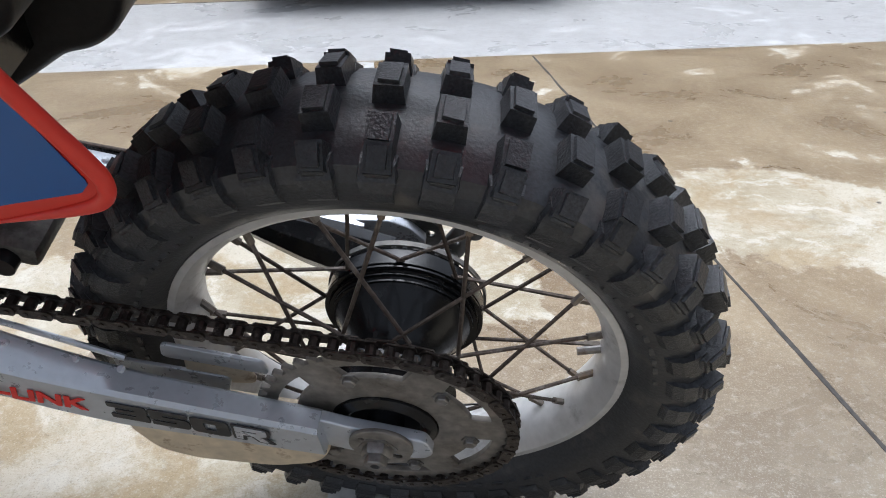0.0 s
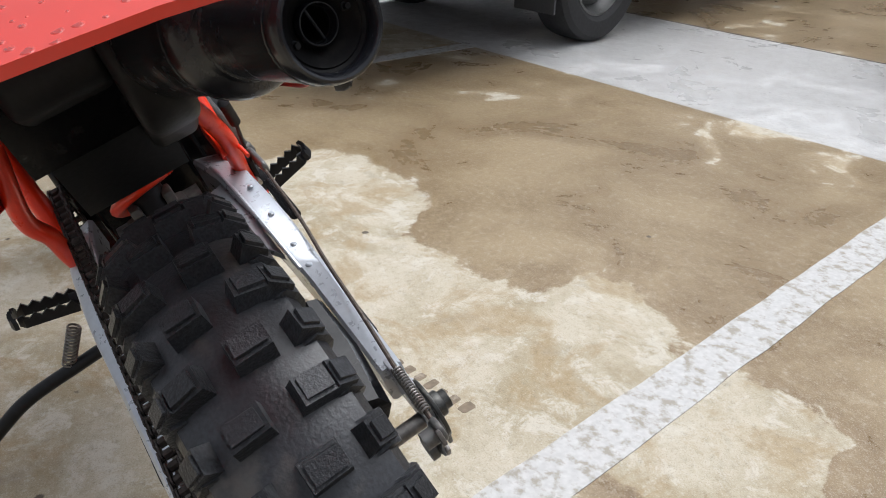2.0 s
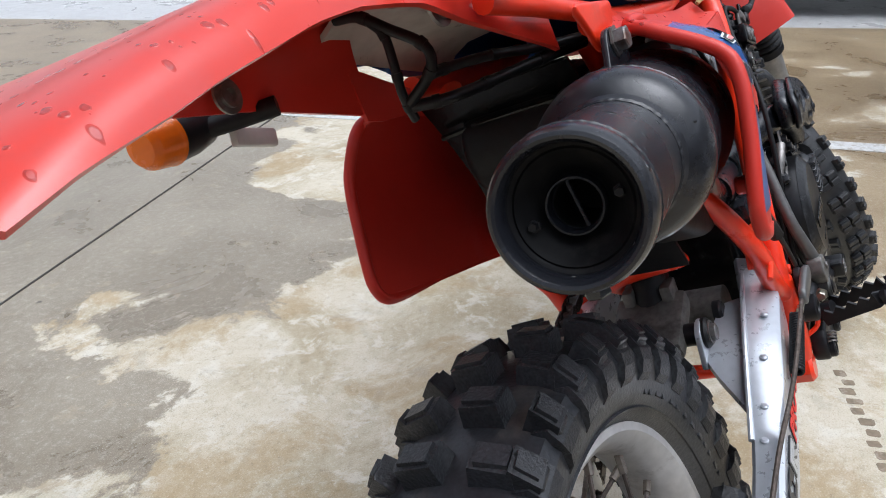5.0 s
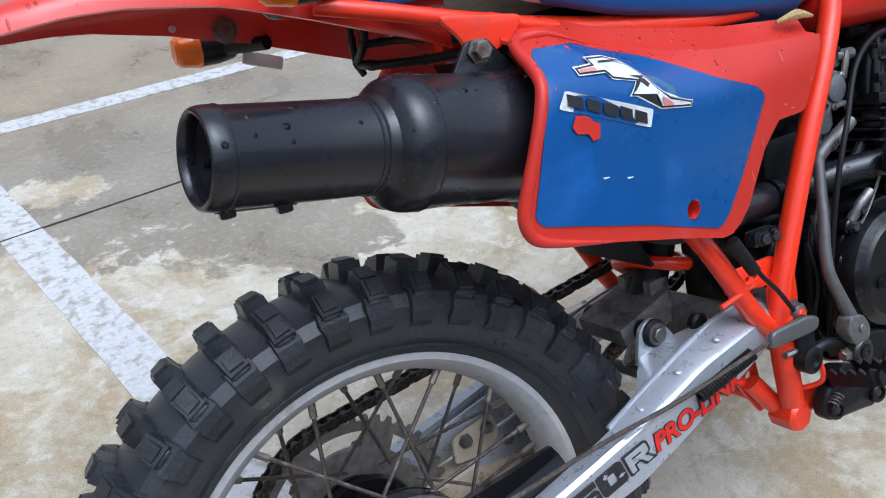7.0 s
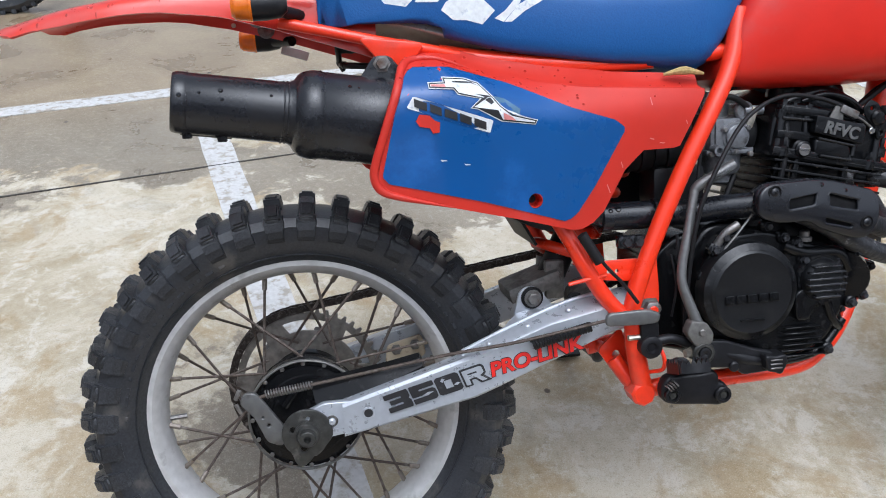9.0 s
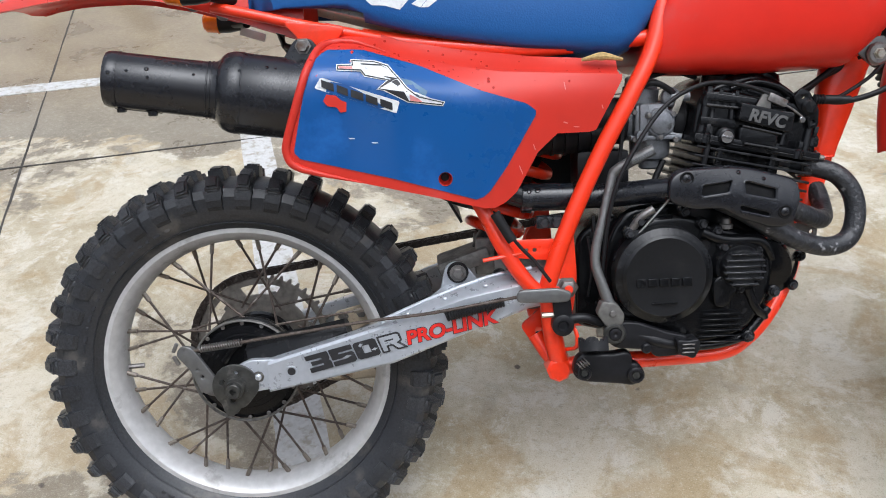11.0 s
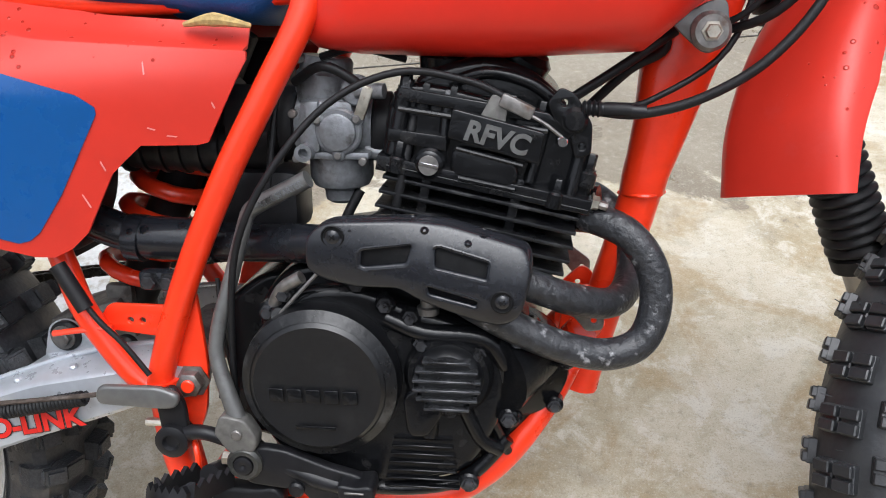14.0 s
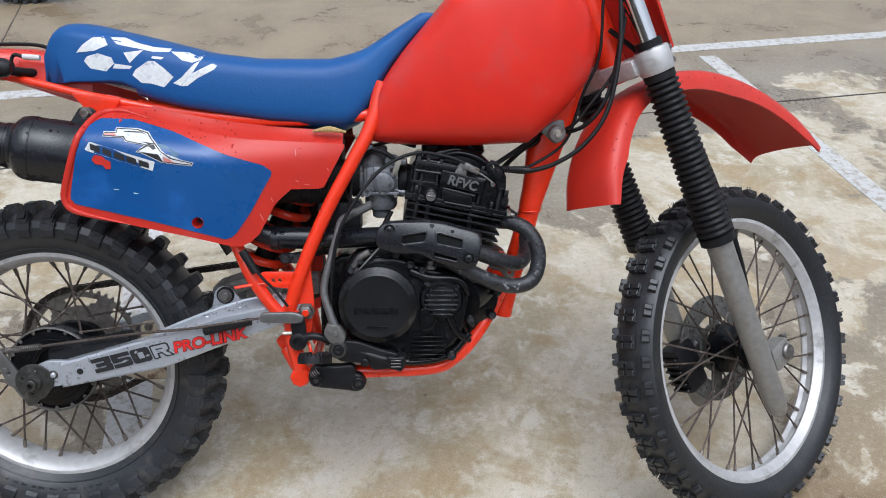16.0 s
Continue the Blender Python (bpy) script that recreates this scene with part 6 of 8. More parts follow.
part("side_web", plate([(0.708, 0.140), (0.722, 0.148), (0.740, 0.128), (0.726, 0.104), (0.712, 0.104)], -0.138, 0.016, (), 0.003, 0.006), ENGINE, engine)
part("sump_edge", tube([(0.600, -0.128, 0.050), (0.660, -0.132, 0.040), (0.720, -0.130, 0.040), (0.765, -0.124, 0.052), (0.800, -0.118, 0.090)], 0.007, 10), ENGINE, engine)
part("stator_bulge", lathe([(0.050, -0.03), (0.050, 0.004), (0.046, 0.014), (0.034, 0.020), (0.012, 0.022), (0.010, 0.026), (0, 0.026)], (0.806, -0.088, 0.150), (0.15, -1, 0), 40), ENGINE, engine)
for a in (0.3, 1.3, -0.7, -1.6):
    q = Vector((0.806 + 0.047 * math.cos(a), -0.094, 0.150 + 0.047 * math.sin(a)))
    part("bulge_boss", disc(q, (0, -1, 0), 0.0085, 0.014, 0.002, 14), ENGINE, engine)
    part("bulge_bolt", hexbolt(q - Vector((0, 0.014, 0)), (0, -1, 0), 0.0048, 0.005), EDGE_LIT_GREY, engine)
for x0, z0, x1, z1 in ((0.765, 0.110, 0.782, 0.062), (0.785, 0.112, 0.800, 0.072)):
    part("case_rib", tube([(x0, -0.126, z0), (x1, -0.112, z1)], 0.0045, 8), ENGINE, engine)
part("clutch_arm", tube([(0.588, -0.134, 0.218), (0.600, -0.140, 0.238), (0.618, -0.142, 0.250)], 0.006, 10), STEEL, engine)
part("arm_shaft", lathe([(0, 0.0), (0.011, 0.0), (0.011, 0.012), (0.007, 0.016), (0, 0.016)], (0.592, -0.130, 0.208), (0.3, -1, 0.4), 20), ENGINE, engine)
round_cover = lathe([(0, -0.001), (0.048, -0.001), (0.057, 0.0), (0.0605, -0.003), (0.0700, -0.010), (0.0712, -0.016), (0.0712, -0.034), (0, -0.034)], (0.632, -0.1625, 0.154), (0, -1, 0), 72)
clutch = part("clutch_cover", round_cover, GLOSS_BLACK, engine, "round black clutch cover with a highlight painted on its rim", 30)
# a slightly paler ring paints the highlight along the cover's bevel
part("cover_rim_highlight", lathe([(0.0612, -0.0030), (0.0702, -0.0095), (0.0702, -0.0100), (0.0612, -0.0036)], (0.632, -0.1628, 0.154), (0, -1, 0), 72), EDGE_LIT_BLACK, clutch)
for k in range(5):
    bar = plate([(-0.0060, 0.0055), (0.0052, 0.0055), (0.0060, -0.0055), (-0.0056, -0.0055)], 0, 0.0020, (), 0.0008,
                m=Matrix.Translation((0.632 + 0.0165 * (k - 2) - 0.003, -0.1640, 0.147)))
    part("cast_mark", bar, ENGINE, clutch)
part("cast_mark", plate([(0.612, 0.1175), (0.648, 0.1175), (0.648, 0.1150), (0.612, 0.1150)], -0.1640, 0.0012, (), 0.0003), ENGINE, clutch)
filt = lathe([(0, -0.001), (0.025, -0.001), (0.0295, -0.006), (0.0315, -0.012), (0.0315, -0.034), (0, -0.034)], (0.746, -0.1560, 0.161), (0, -1, 0), 40)
oil_filter = part("oil_filter_cover", filt, GLOSS_BLACK, engine, "finned black oil filter cover", 30)
for k in range(6):
    z = -0.0225 + 0.0088 * k
    half = math.sqrt(max(0.0001, 0.0300 ** 2 - z * z))
    part("fin", block((0.746, -0.1565, 0.161 + z), (2 * half, 0.012, 0.0030), 0.0008, seg=1), EDGE_LIT_GREY, oil_filter)
for x, z in ((0.722, 0.190), (0.772, 0.182), (0.748, 0.127), (0.600, 0.232), (0.690, 0.225), (0.765, 0.052), (0.800, 0.120), (0.585, 0.215)):
    part("case_bolt", hexbolt((x, -0.139, z), (0, -1, 0), 0.0055, 0.006), EDGE_LIT_GREY, engine)
    part("bolt_boss", disc((x, -0.128, z), (0, -1, 0), 0.0095, 0.011, 0.002, 16), ENGINE, engine)
for k in range(6):
    part("case_rib", block((0.722, -0.1405, 0.048 + 0.0085 * k), (0.070 - 0.003 * k, 0.006, 0.0022), 0.0006, seg=1), ENGINE, engine)
part("filler_plug", lathe([(0, 0.0), (0.010, 0.0), (0.010, 0.006), (0.007, 0.007), (0.007, 0.014), (0.005, 0.016), (0, 0.016)], (0.727, -0.130, 0.216), (0, 0, 1), 20), STEEL, engine)
part("drive_nose", tube([(0.790, -0.13, 0.16), (0.830, -0.09, 0.165)], 0.034, 20, radii=[0.036, 0.022]), ENGINE, engine)

# cylinder with cooling fins
cylinder = part("cylinder", block(CYL + Vector((-0.005, 0, -0.020)), (0.120, 0.150, 0.110), 0.012, TIP), ENGINE, engine, "black finned cylinder")
for k in range(7):
    d = -0.062 + 0.0128 * k
    grow = (-0.016, -0.004, 0.0, 0.0, -0.002, -0.004, -0.006)[k]
    part("fin", block(CYL + TIP @ Vector((-0.002, 0, d)), (0.176 + grow, 0.236 + grow, 0.0034), 0.0012, TIP), EDGE_LIT_BLACK, cylinder)
for x in (-0.050, 0.028):
    part("stud_web", block(CYL + TIP @ Vector((x, -0.106, -0.015)), (0.009, 0.012, 0.080), 0.003, TIP), ENGINE, cylinder)
head_me = plate([(0.687, 0.338), (0.695, 0.390), (0.704, 0.407), (0.735, 0.405), (0.822, 0.386), (0.845, 0.372), (0.862, 0.350), (0.858, 0.308)], 0, 0.205, (), 0.006, 0.012)
head = part("cylinder_head", head_me, ENGINE, engine, "black cylinder head with raised lettering", 35)
part("head_step", plate([(0.682, 0.342), (0.684, 0.352), (0.864, 0.316), (0.862, 0.306)], 0, 0.236, (), 0.0015), ENGINE, head)
part("head_step", plate([(0.692, 0.366), (0.693, 0.374), (0.740, 0.368), (0.740, 0.358)], 0, 0.226, (), 0.0015), ENGINE, head)
part("rocker_cover", plate([(0.706, 0.404), (0.716, 0.420), (0.738, 0.428), (0.775, 0.436), (0.812, 0.424), (0.842, 0.398), (0.846, 0.376), (0.820, 0.384)], 0, 0.180, (), 0.010, 0.012), ENGINE, head)
part("rocker_seam", plate([(0.700, 0.400), (0.702, 0.408), (0.826, 0.388), (0.846, 0.374), (0.842, 0.368), (0.820, 0.382)], 0, 0.216, (), 0.0015), ENGINE, head)
part("name_plate", plate([(0.744, 0.370), (0.748, 0.392), (0.822, 0.3735), (0.818, 0.3495)], -0.110, 0.022, (), 0.0015, 0.002), ENGINE, head)
part("cam_box", plate([(0.748, 0.338), (0.750, 0.358), (0.796, 0.349), (0.800, 0.334), (0.790, 0.326)], -0.106, 0.024, (), 0.004, 0.006), ENGINE, head)
side_text("RFVC", 0.785, -0.1216, 0.3700, 0.055, 0.0180, -14.5, GREY_METAL, head, depth=0.0012, bold=0.035, shear=0.10)
plug = part("cam_plug", lathe([(0, 0.006), (0.0080, 0.006), (0.0092, 0.005), (0.0100, 0.004), (0.0118, 0.003), (0.0118, 0), (0, 0)], (0.727, -0.117, 0.346), (0, -1, 0), 28), ENGINE, head, "slotted plug")
part("plug_face", disc((0.727, -0.1225, 0.346), (0, -1, 0), 0.0086, 0.001, 0.0002, 24), STEEL, plug)
part("slot", block((0.727, -0.1236, 0.346), (0.0165, 0.0014, 0.0036), 0.0004, Matrix.Rotation(radians(12), 4, "Y"), seg=1), CHROME, plug)
part("plug_boss", disc((0.727, -0.098, 0.346), (0, -1, 0), 0.0135, 0.0185, 0.003, 28), ENGINE, head)
for x, y, z, h in ((0.704, -0.100, 0.405, 0.016), (0.722, -0.098, 0.402, 0.010), (0.745, -0.098, 0.398, 0.012), (0.795, -0.098, 0.392, 0.010), (0.820, -0.095, 0.385, 0.012), (0.852, -0.090, 0.366, 0.012),
                   (0.700, -0.112, 0.352, 0.012), (0.835, -0.113, 0.324, 0.010), (0.862, -0.100, 0.340, 0.014)):
    q = Vector((x, y, z))
    part("head_bolt", hexbolt(q, TIP @ Vector((0, 0, 1)), 0.0052, h), ENGINE, head)
    part("bolt_boss", disc(q - TIP @ Vector((0, 0, 0.014)), TIP @ Vector((0, 0, 1)), 0.0085, 0.014, 0.002, 14), ENGINE, head)
for x, y in ((0.800, -0.05), (0.735, -0.05)):
    part("valve_cap", disc((x, y, 0.420), TIP @ Vector((0.35 if x > 0.77 else -0.2, -0.2, 1)), 0.024, 0.022, 0.006, 28), ENGINE, head)
part("lever_bracket", plate([(0.826, 0.398), (0.836, 0.410), (0.848, 0.404), (0.862, 0.380), (0.862, 0.356), (0.850, 0.352), (0.846, 0.372), (0.832, 0.384)], -0.108, 0.004, [circle(0.839, 0.398, 0.004), circle(0.855, 0.362, 0.004)], 0.001, 0.004), ENGINE, head)
part("lever_pivot", disc((0.848, -0.100, 0.384), (0, -1, 0), 0.011, 0.016, 0.003, 20), ENGINE, head)
part("mount_lug", plate([(0.745, 0.425), (0.760, 0.446), (0.800, 0.452), (0.815, 0.436), (0.800, 0.420)], -0.02, 0.03, (), 0.004, 0.01), ENGINE, head)
part("mount_bolt", disc((0.786, -0.035, 0.438), (0, -1, 0), 0.014, 0.020, 0.003), BLACK_PLASTIC, head)
part("front_boss", tube([(0.855, -0.07, 0.300), (0.874, -0.075, 0.300)], 0.022, 20), ENGINE, head)
part("exhaust_stud", tube([(0.866, -0.098, 0.312), (0.880, -0.098, 0.308)], 0.004, 8), STEEL, head)
part("stud_nut", hexbolt((0.866, -0.098, 0.312), (1, 0, -0.2), 0.0065, 0.006), ZINC, head)

# exhaust pipes and heat shield
pipes = tube([(0.845, -0.070, 0.298), (0.872, -0.085, 0.294), (0.900, -0.100, 0.284), (0.920, -0.108, 0.258), (0.925, -0.114, 0.224), (0.914, -0.120, 0.193), (0.886, -0.126, 0.182), (0.850, -0.131, 0.188),
              (0.800, -0.138, 0.210), (0.740, -0.142, 0.245), (0.690, -0.142, 0.268)], 0.0142, 20)
exhaust_pipe = part("exhaust_pipe", pipes, PIPE, bike, "scuffed black exhaust pipes looping in front of the engine", 50)
part("second_pipe", tube([(0.845, 0.030, 0.300), (0.885, 0.020, 0.288), (0.912, -0.005, 0.258), (0.912, -0.040, 0.226), (0.892, -0.080, 0.214), (0.850, -0.112, 0.228), (0.800, -0.126, 0.248), (0.720, -0.136, 0.268)], 0.0142, 20), PIPE, exhaust_pipe)
part("link_pipe", tube([(0.720, -0.140, 0.262), (0.668, -0.132, 0.272), (0.625, -0.112, 0.271), (0.580, -0.092, 0.265), (0.540, -0.086, 0.263), (0.450, -0.085, 0.265), (0.380, -0.092, 0.295), (0.320, -0.105, 0.350)], 0.0178, 20), EXHAUST, exhaust_pipe)
for x0, x1, r in ((0.437, 0.452, 0.0225), (0.452, 0.510, 0.0205), (0.514, 0.524, 0.0215)):
    part("pipe_sleeve", tube([(x0, -0.085, 0.265), (x1, -0.0855, 0.264)], r, 24), EXHAUST, exhaust_pipe)
clamp = part("pipe_clamp", block((0.474, -0.106, 0.231), (0.040, 0.016, 0.018), 0.004), EXHAUST, exhaust_pipe)
for x in (0.466, 0.483):
    part("clamp_bolt", hexbolt((x, -0.114, 0.231), (0, -1, 0), 0.0070, 0.006), EDGE_LIT_GREY, clamp)
shield_shape = [(0.6336, 0.2937), (0.6415, 0.3030), (0.6534, 0.3070), (0.6846, 0.3080), (0.717, 0.3085), (0.749, 0.3050), (0.7808, 0.2960), (0.8156, 0.2860), (0.8175, 0.2663), (0.813, 0.2441), (0.8101, 0.2302), (0.798, 0.2210), (0.7816, 0.2221), (0.7487, 0.2332), (0.7256, 0.2430), (0.7093, 0.2546), (0.6691, 0.2530), (0.6425, 0.2613), (0.6328, 0.2697)]
slots = ([(0.6750, 0.2862), (0.7192, 0.2912), (0.7205, 0.2873), (0.7156, 0.2719), (0.6781, 0.2675), (0.6735, 0.2708)], [(0.7350, 0.2880), (0.7409, 0.2894), (0.7836, 0.2771), (0.7812, 0.2592), (0.7352, 0.2691)],
         [(0.7284, 0.2562), (0.7324, 0.2570), (0.7755, 0.2446), (0.7733, 0.2351), (0.7300, 0.2459)])
rounded_slots = [[(q.x, q.y) for q in rounded([Vector((*p, 0)) for p in s], 0.004)] for s in slots]
rounded_shape = [(q.x, q.y) for q in rounded([Vector((*p, 0)) for p in shield_shape], 0.010)]
shield_me = plate(rounded_shape, -0.1545, 0.0200, (), 0.0092)
def bend(me):
    bm = bmesh.new()
    bm.from_mesh(me)
    bmesh.ops.triangulate(bm, faces=bm.faces)
    for _ in range(4):
        long = [e for e in bm.edges if e.calc_length() > 0.009]
        if long:
            bmesh.ops.subdivide_edges(bm, edges=long, cuts=1)
            bmesh.ops.triangulate(bm, faces=[f for f in bm.faces if len(f.verts) > 3])
    bm.to_mesh(me)
    bm.free()
    for q in me.vertices:
        d = (q.co.z - (0.281 - 0.235 * max(0.0, q.co.x - 0.66))) / 0.036
        q.co.y += 0.009 * d * d
    return me


heat_shield = part("heat_shield", bend(shield_me), EXHAUST, bike, "black pressed steel heat shield with slots", 60)
skin_shape = [(0.646 + (x - 0.646) * 0.955 if x < 0.70 else 0.70 + (x - 0.70) * 0.955, 0.258 + (z - 0.258) * 0.93) for x, z in rounded_shape]
part("front_skin", bend(plate(skin_shape, -0.1684, 0.0075, rounded_slots, 0.0030)), EXHAUST, heat_shield, "", 60)
for s in rounded_slots:
    # the dark depth of the slot is painted on its floor
    part("slot_floor", bend(plate(s, -0.1650, 0.0010, (), 0.0003)), RECESS_BLACK, heat_shield)
    pts = [(x, -0.1716 + 0.009 * ((z - (0.281 - 0.235 * max(0.0, x - 0.66))) / 0.036) ** 2, z) for x, z in s]
    part("slot_lip", tube(pts + [pts[0]], 0.0012, 6, smooth=False), EXHAUST, heat_shield)
part("shield_body", plate([(0.634, 0.275), (0.645, 0.299), (0.720, 0.304), (0.812, 0.280), (0.806, 0.228), (0.752, 0.236), (0.690, 0.258)], -0.149, 0.006, (), 0.001, 0.012), ENGINE, heat_shield)
for x, z in ((0.6541, 0.2950), (0.7927, 0.2441)):
    d = (z - (0.281 - 0.235 * max(0.0, x - 0.66))) / 0.036
    y = -0.1722 + 0.009 * d * d
    part("screw_dish", lathe([(0.0098, 0.0004), (0.0088, 0.0012), (0.0080, 0.0002), (0.0, 0.0)], (x, y, z), (0, -1, 0), 24), RECESS_BLACK, heat_shield)
    part("shield_screw", lathe([(0, 0.0030), (0.0042, 0.0026), (0.0058, 0.0012), (0.0060, 0), (0, 0)], (x, y, z), (0, -1, 0), 20), EXHAUST, heat_shield)
    for turn in (40, 130):
        part("screw_cross", block((0, 0, 0), (0.0060, 0.0008, 0.0012), 0.0002, Matrix.Translation((x, y - 0.0030, z)) @ Matrix.Rotation(radians(turn), 4, "Y"), seg=1), RECESS_BLACK, heat_shield)

# carburettor
CA = Vector((-0.010, 0, -0.008))


def carb_part(name, bm, material=CAST, label=""):
    bm.transform(Matrix.Translation(CA))
    return part(name, bm, material, carb, label)


cbm = block((0.640, -0.045, 0.380), (0.052, 0.078, 0.048), 0.010)
cbm.transform(Matrix.Translation(CA))
carb = part("carburettor", cbm, CAST, bike, "grimy alloy carburettor", 30)
carb_part("bore", tube([(0.606, -0.045, 0.378), (0.676, -0.040, 0.376)], 0.030, 28))
carb_part("top_cap", lathe([(0.027, -0.01), (0.027, 0.024), (0.0245, 0.027), (0.0245, 0.036), (0.022, 0.040), (0, 0.040)], (0.630, -0.045, 0.400), (0.12, 0, 1), 28))
carb_part("cap_screw", disc((0.612, -0.060, 0.436), (0, -0.3, 1), 0.007, 0.006, 0.002, 14), STEEL)
carb_part("float_bowl", lathe([(0.030, 0), (0.030, -0.022), (0.026, -0.030), (0.017, -0.034), (0.016, -0.044), (0.012, -0.047), (0, -0.047)], (0.646, -0.050, 0.352), (0, 0, 1), 32))
carb_part("bowl_flange", block((0.644, -0.048, 0.354), (0.070, 0.074, 0.007), 0.003))
carb_part("rear_web", block((0.628, -0.080, 0.380), (0.014, 0.014, 0.046), 0.004))
carb_part("pump_housing", lathe([(0.0215, 0.0), (0.0215, 0.006), (0.0195, 0.008), (0.0165, 0.008), (0.0165, 0.012), (0.0150, 0.013), (0, 0.013)], (0.652, -0.080, 0.376), (0, -1, 0), 32))
for a in (0.6, 2.6, 4.7):
    carb_part("pump_ear", disc((0.652 + 0.021 * math.cos(a), -0.082, 0.376 + 0.021 * math.sin(a)), (0, -1, 0), 0.0058, 0.008, 0.002, 14))
    carb_part("pump_screw", disc((0.652 + 0.021 * math.cos(a), -0.090, 0.376 + 0.021 * math.sin(a)), (0, -1, 0), 0.0034, 0.002, 0.0006, 12), STEEL)
carb_part("vent_stub", lathe([(0.008, 0), (0.008, 0.018), (0.0045, 0.018), (0.0040, 0.010), (0, 0.010)], (0.622, -0.080, 0.358), (0, -1, 0), 18))
carb_part("fuel_inlet", tube([(0.672, -0.060, 0.356), (0.690, -0.062, 0.352)], 0.0075, 14))
carb_part("choke_arm", block((0.676, -0.088, 0.402), (0.010, 0.004, 0.030), 0.002, Matrix.Rotation(radians(20), 4, "Y")), ZINC)
carb_part("idle_screw", tube([(0.668, -0.080, 0.412), (0.694, -0.084, 0.412)], 0.0070, 12), CAST)
carb_part("throttle_drum", disc((0.668, -0.076, 0.412), (0, -1, 0), 0.014, 0.006, 0.002, 24), CAST)
for x, z in ((0.614, 0.352), (0.674, 0.350), (0.612, 0.392)):
    carb_part("screw", disc((x, -0.086, z), (0, -1, 0), 0.0040, 0.006, 0.001, 12), STEEL)
carb_part("intake_boot", lathe([(0.031, 0), (0.033, 0.004), (0.033, 0.014), (0.030, 0.016), (0.030, 0.034), (0.034, 0.036), (0.034, 0.046), (0, 0.046)], (0.676, -0.040, 0.376), (1, 0.1, -0.1), 28), BLACK_RUBBER)
carb_part("rear_boot", lathe([(0.033, 0), (0.035, 0.004), (0.035, 0.012), (0.031, 0.014), (0.036, 0.060), (0, 0.060)], (0.606, -0.045, 0.378), (-1, 0, 0), 28), BLACK_RUBBER)

# kick starter
kick = part("kick_starter", tube([(0.556, -0.153, 0.108), (0.543, -0.147, 0.145), (0.5361, -0.143, 0.168), (0.5353, -0.140, 0.1846), (0.5392, -0.136, 0.2067), (0.5489, -0.130, 0.2396), (0.5572, -0.123, 0.2719), (0.5645, -0.117, 0.2990)], 0.0068, 14, radii=[0.0085, 0.0075, 0.0070, 0.0068, 0.0068, 0.0068, 0.0066, 0.0066]), GREY_METAL, bike, "grey worn kick starter lever")
part("boss", plate([(0.536, 0.104), (0.542, 0.120), (0.562, 0.116), (0.572, 0.100), (0.570, 0.088), (0.548, 0.086)], -0.153, 0.018, (), 0.002, 0.004), DARKCAST, kick)
part("shaft", lathe([(0.0165, 0), (0.0165, 0.022), (0.014, 0.025), (0.010, 0.025), (0.009, 0.020), (0, 0.020)], (0.560, -0.138, 0.073), (0, -1, 0), 24), AGED, kick)
part("shaft_end", lathe([(0.0088, 0), (0.0088, 0.0265), (0.006, 0.0275), (0.002, 0.0265), (0, 0.024)], (0.560, -0.138, 0.073), (0, -1, 0), 20), BLACK_PLASTIC, kick)
part("pinch_bolt", hexbolt((0.545, -0.150, 0.072), (-1, 0, 0), 0.0065, 0.008), ZINC, kick)
part("pivot_screw", disc((0.556, -0.163, 0.104), (0, -1, 0), 0.005, 0.002, 0.001, 14), STEEL, kick)
part("pedal", tube([(0.5635, -0.117, 0.2965), (0.5733, -0.117, 0.3063), (0.6220, -0.120, 0.3320)], 0.0078, 14, radii=[0.0066, 0.0078, 0.0080]), GREY_METAL, kick)
side_text("KICK STARTER", 0.5990, -0.1268, 0.3195, 0.044, 0.0062, 28, CAST, kick, depth=0.0009)

# rear brake pedal and its arm
pedal = part("brake_pedal", tube([(0.488, -0.140, 0.088), (0.516, -0.144, 0.094), (0.545, -0.142, 0.084), (0.5795, -0.146, 0.072), (0.6242, -0.150, 0.056), (0.656, -0.152, 0.049)], 0.0075, 12, radii=[0.008, 0.007, 0.007, 0.008, 0.0095, 0.007]), BLACK_PLASTIC, bike, "black steel brake pedal")
part("pedal_pad", plate([(0.650, 0.060), (0.664, 0.058), (0.678, 0.060), (0.679, 0.050), (0.672, 0.036), (0.664, 0.040), (0.654, 0.042)], -0.156, 0.030, (), 0.003, 0.003), BLACK_PLASTIC, pedal)
for k in range(3):
    part("pad_rib", block((0.664, -0.1715, 0.044 + 0.006 * k), (0.018, 0.002, 0.002), 0.0006, seg=1), STEEL, pedal)
part("pedal_arm", plate([(0.560, 0.0800), (0.574, 0.0858), (0.5963, 0.0832), (0.638, 0.0676), (0.6672, 0.0602), (0.6700, 0.0380), (0.6221, 0.0353), (0.6135, 0.0470), (0.5637, 0.0519), (0.5511, 0.0628)], -0.150, 0.012, (), 0.003, 0.006), BLACK_PLASTIC, pedal)
part("arm_boss", disc((0.607, -0.156, 0.0475), (0, -1, 0), 0.0075, 0.005, 0.002, 18), BLACK_PLASTIC, pedal)
part("pivot", lathe([(0.016, 0), (0.016, 0.020), (0.012, 0.022), (0.008, 0.022), (0.006, 0.018), (0, 0.018)], (0.487, -0.130, 0.085), (0, -1, 0), 24), BLACK_PLASTIC, pedal)
part("upper_arm", plate([(0.478, 0.090), (0.474, 0.130), (0.490, 0.138), (0.498, 0.120), (0.500, 0.085)], -0.140, 0.008, (), 0.002, 0.006), BLACK_PLASTIC, pedal)
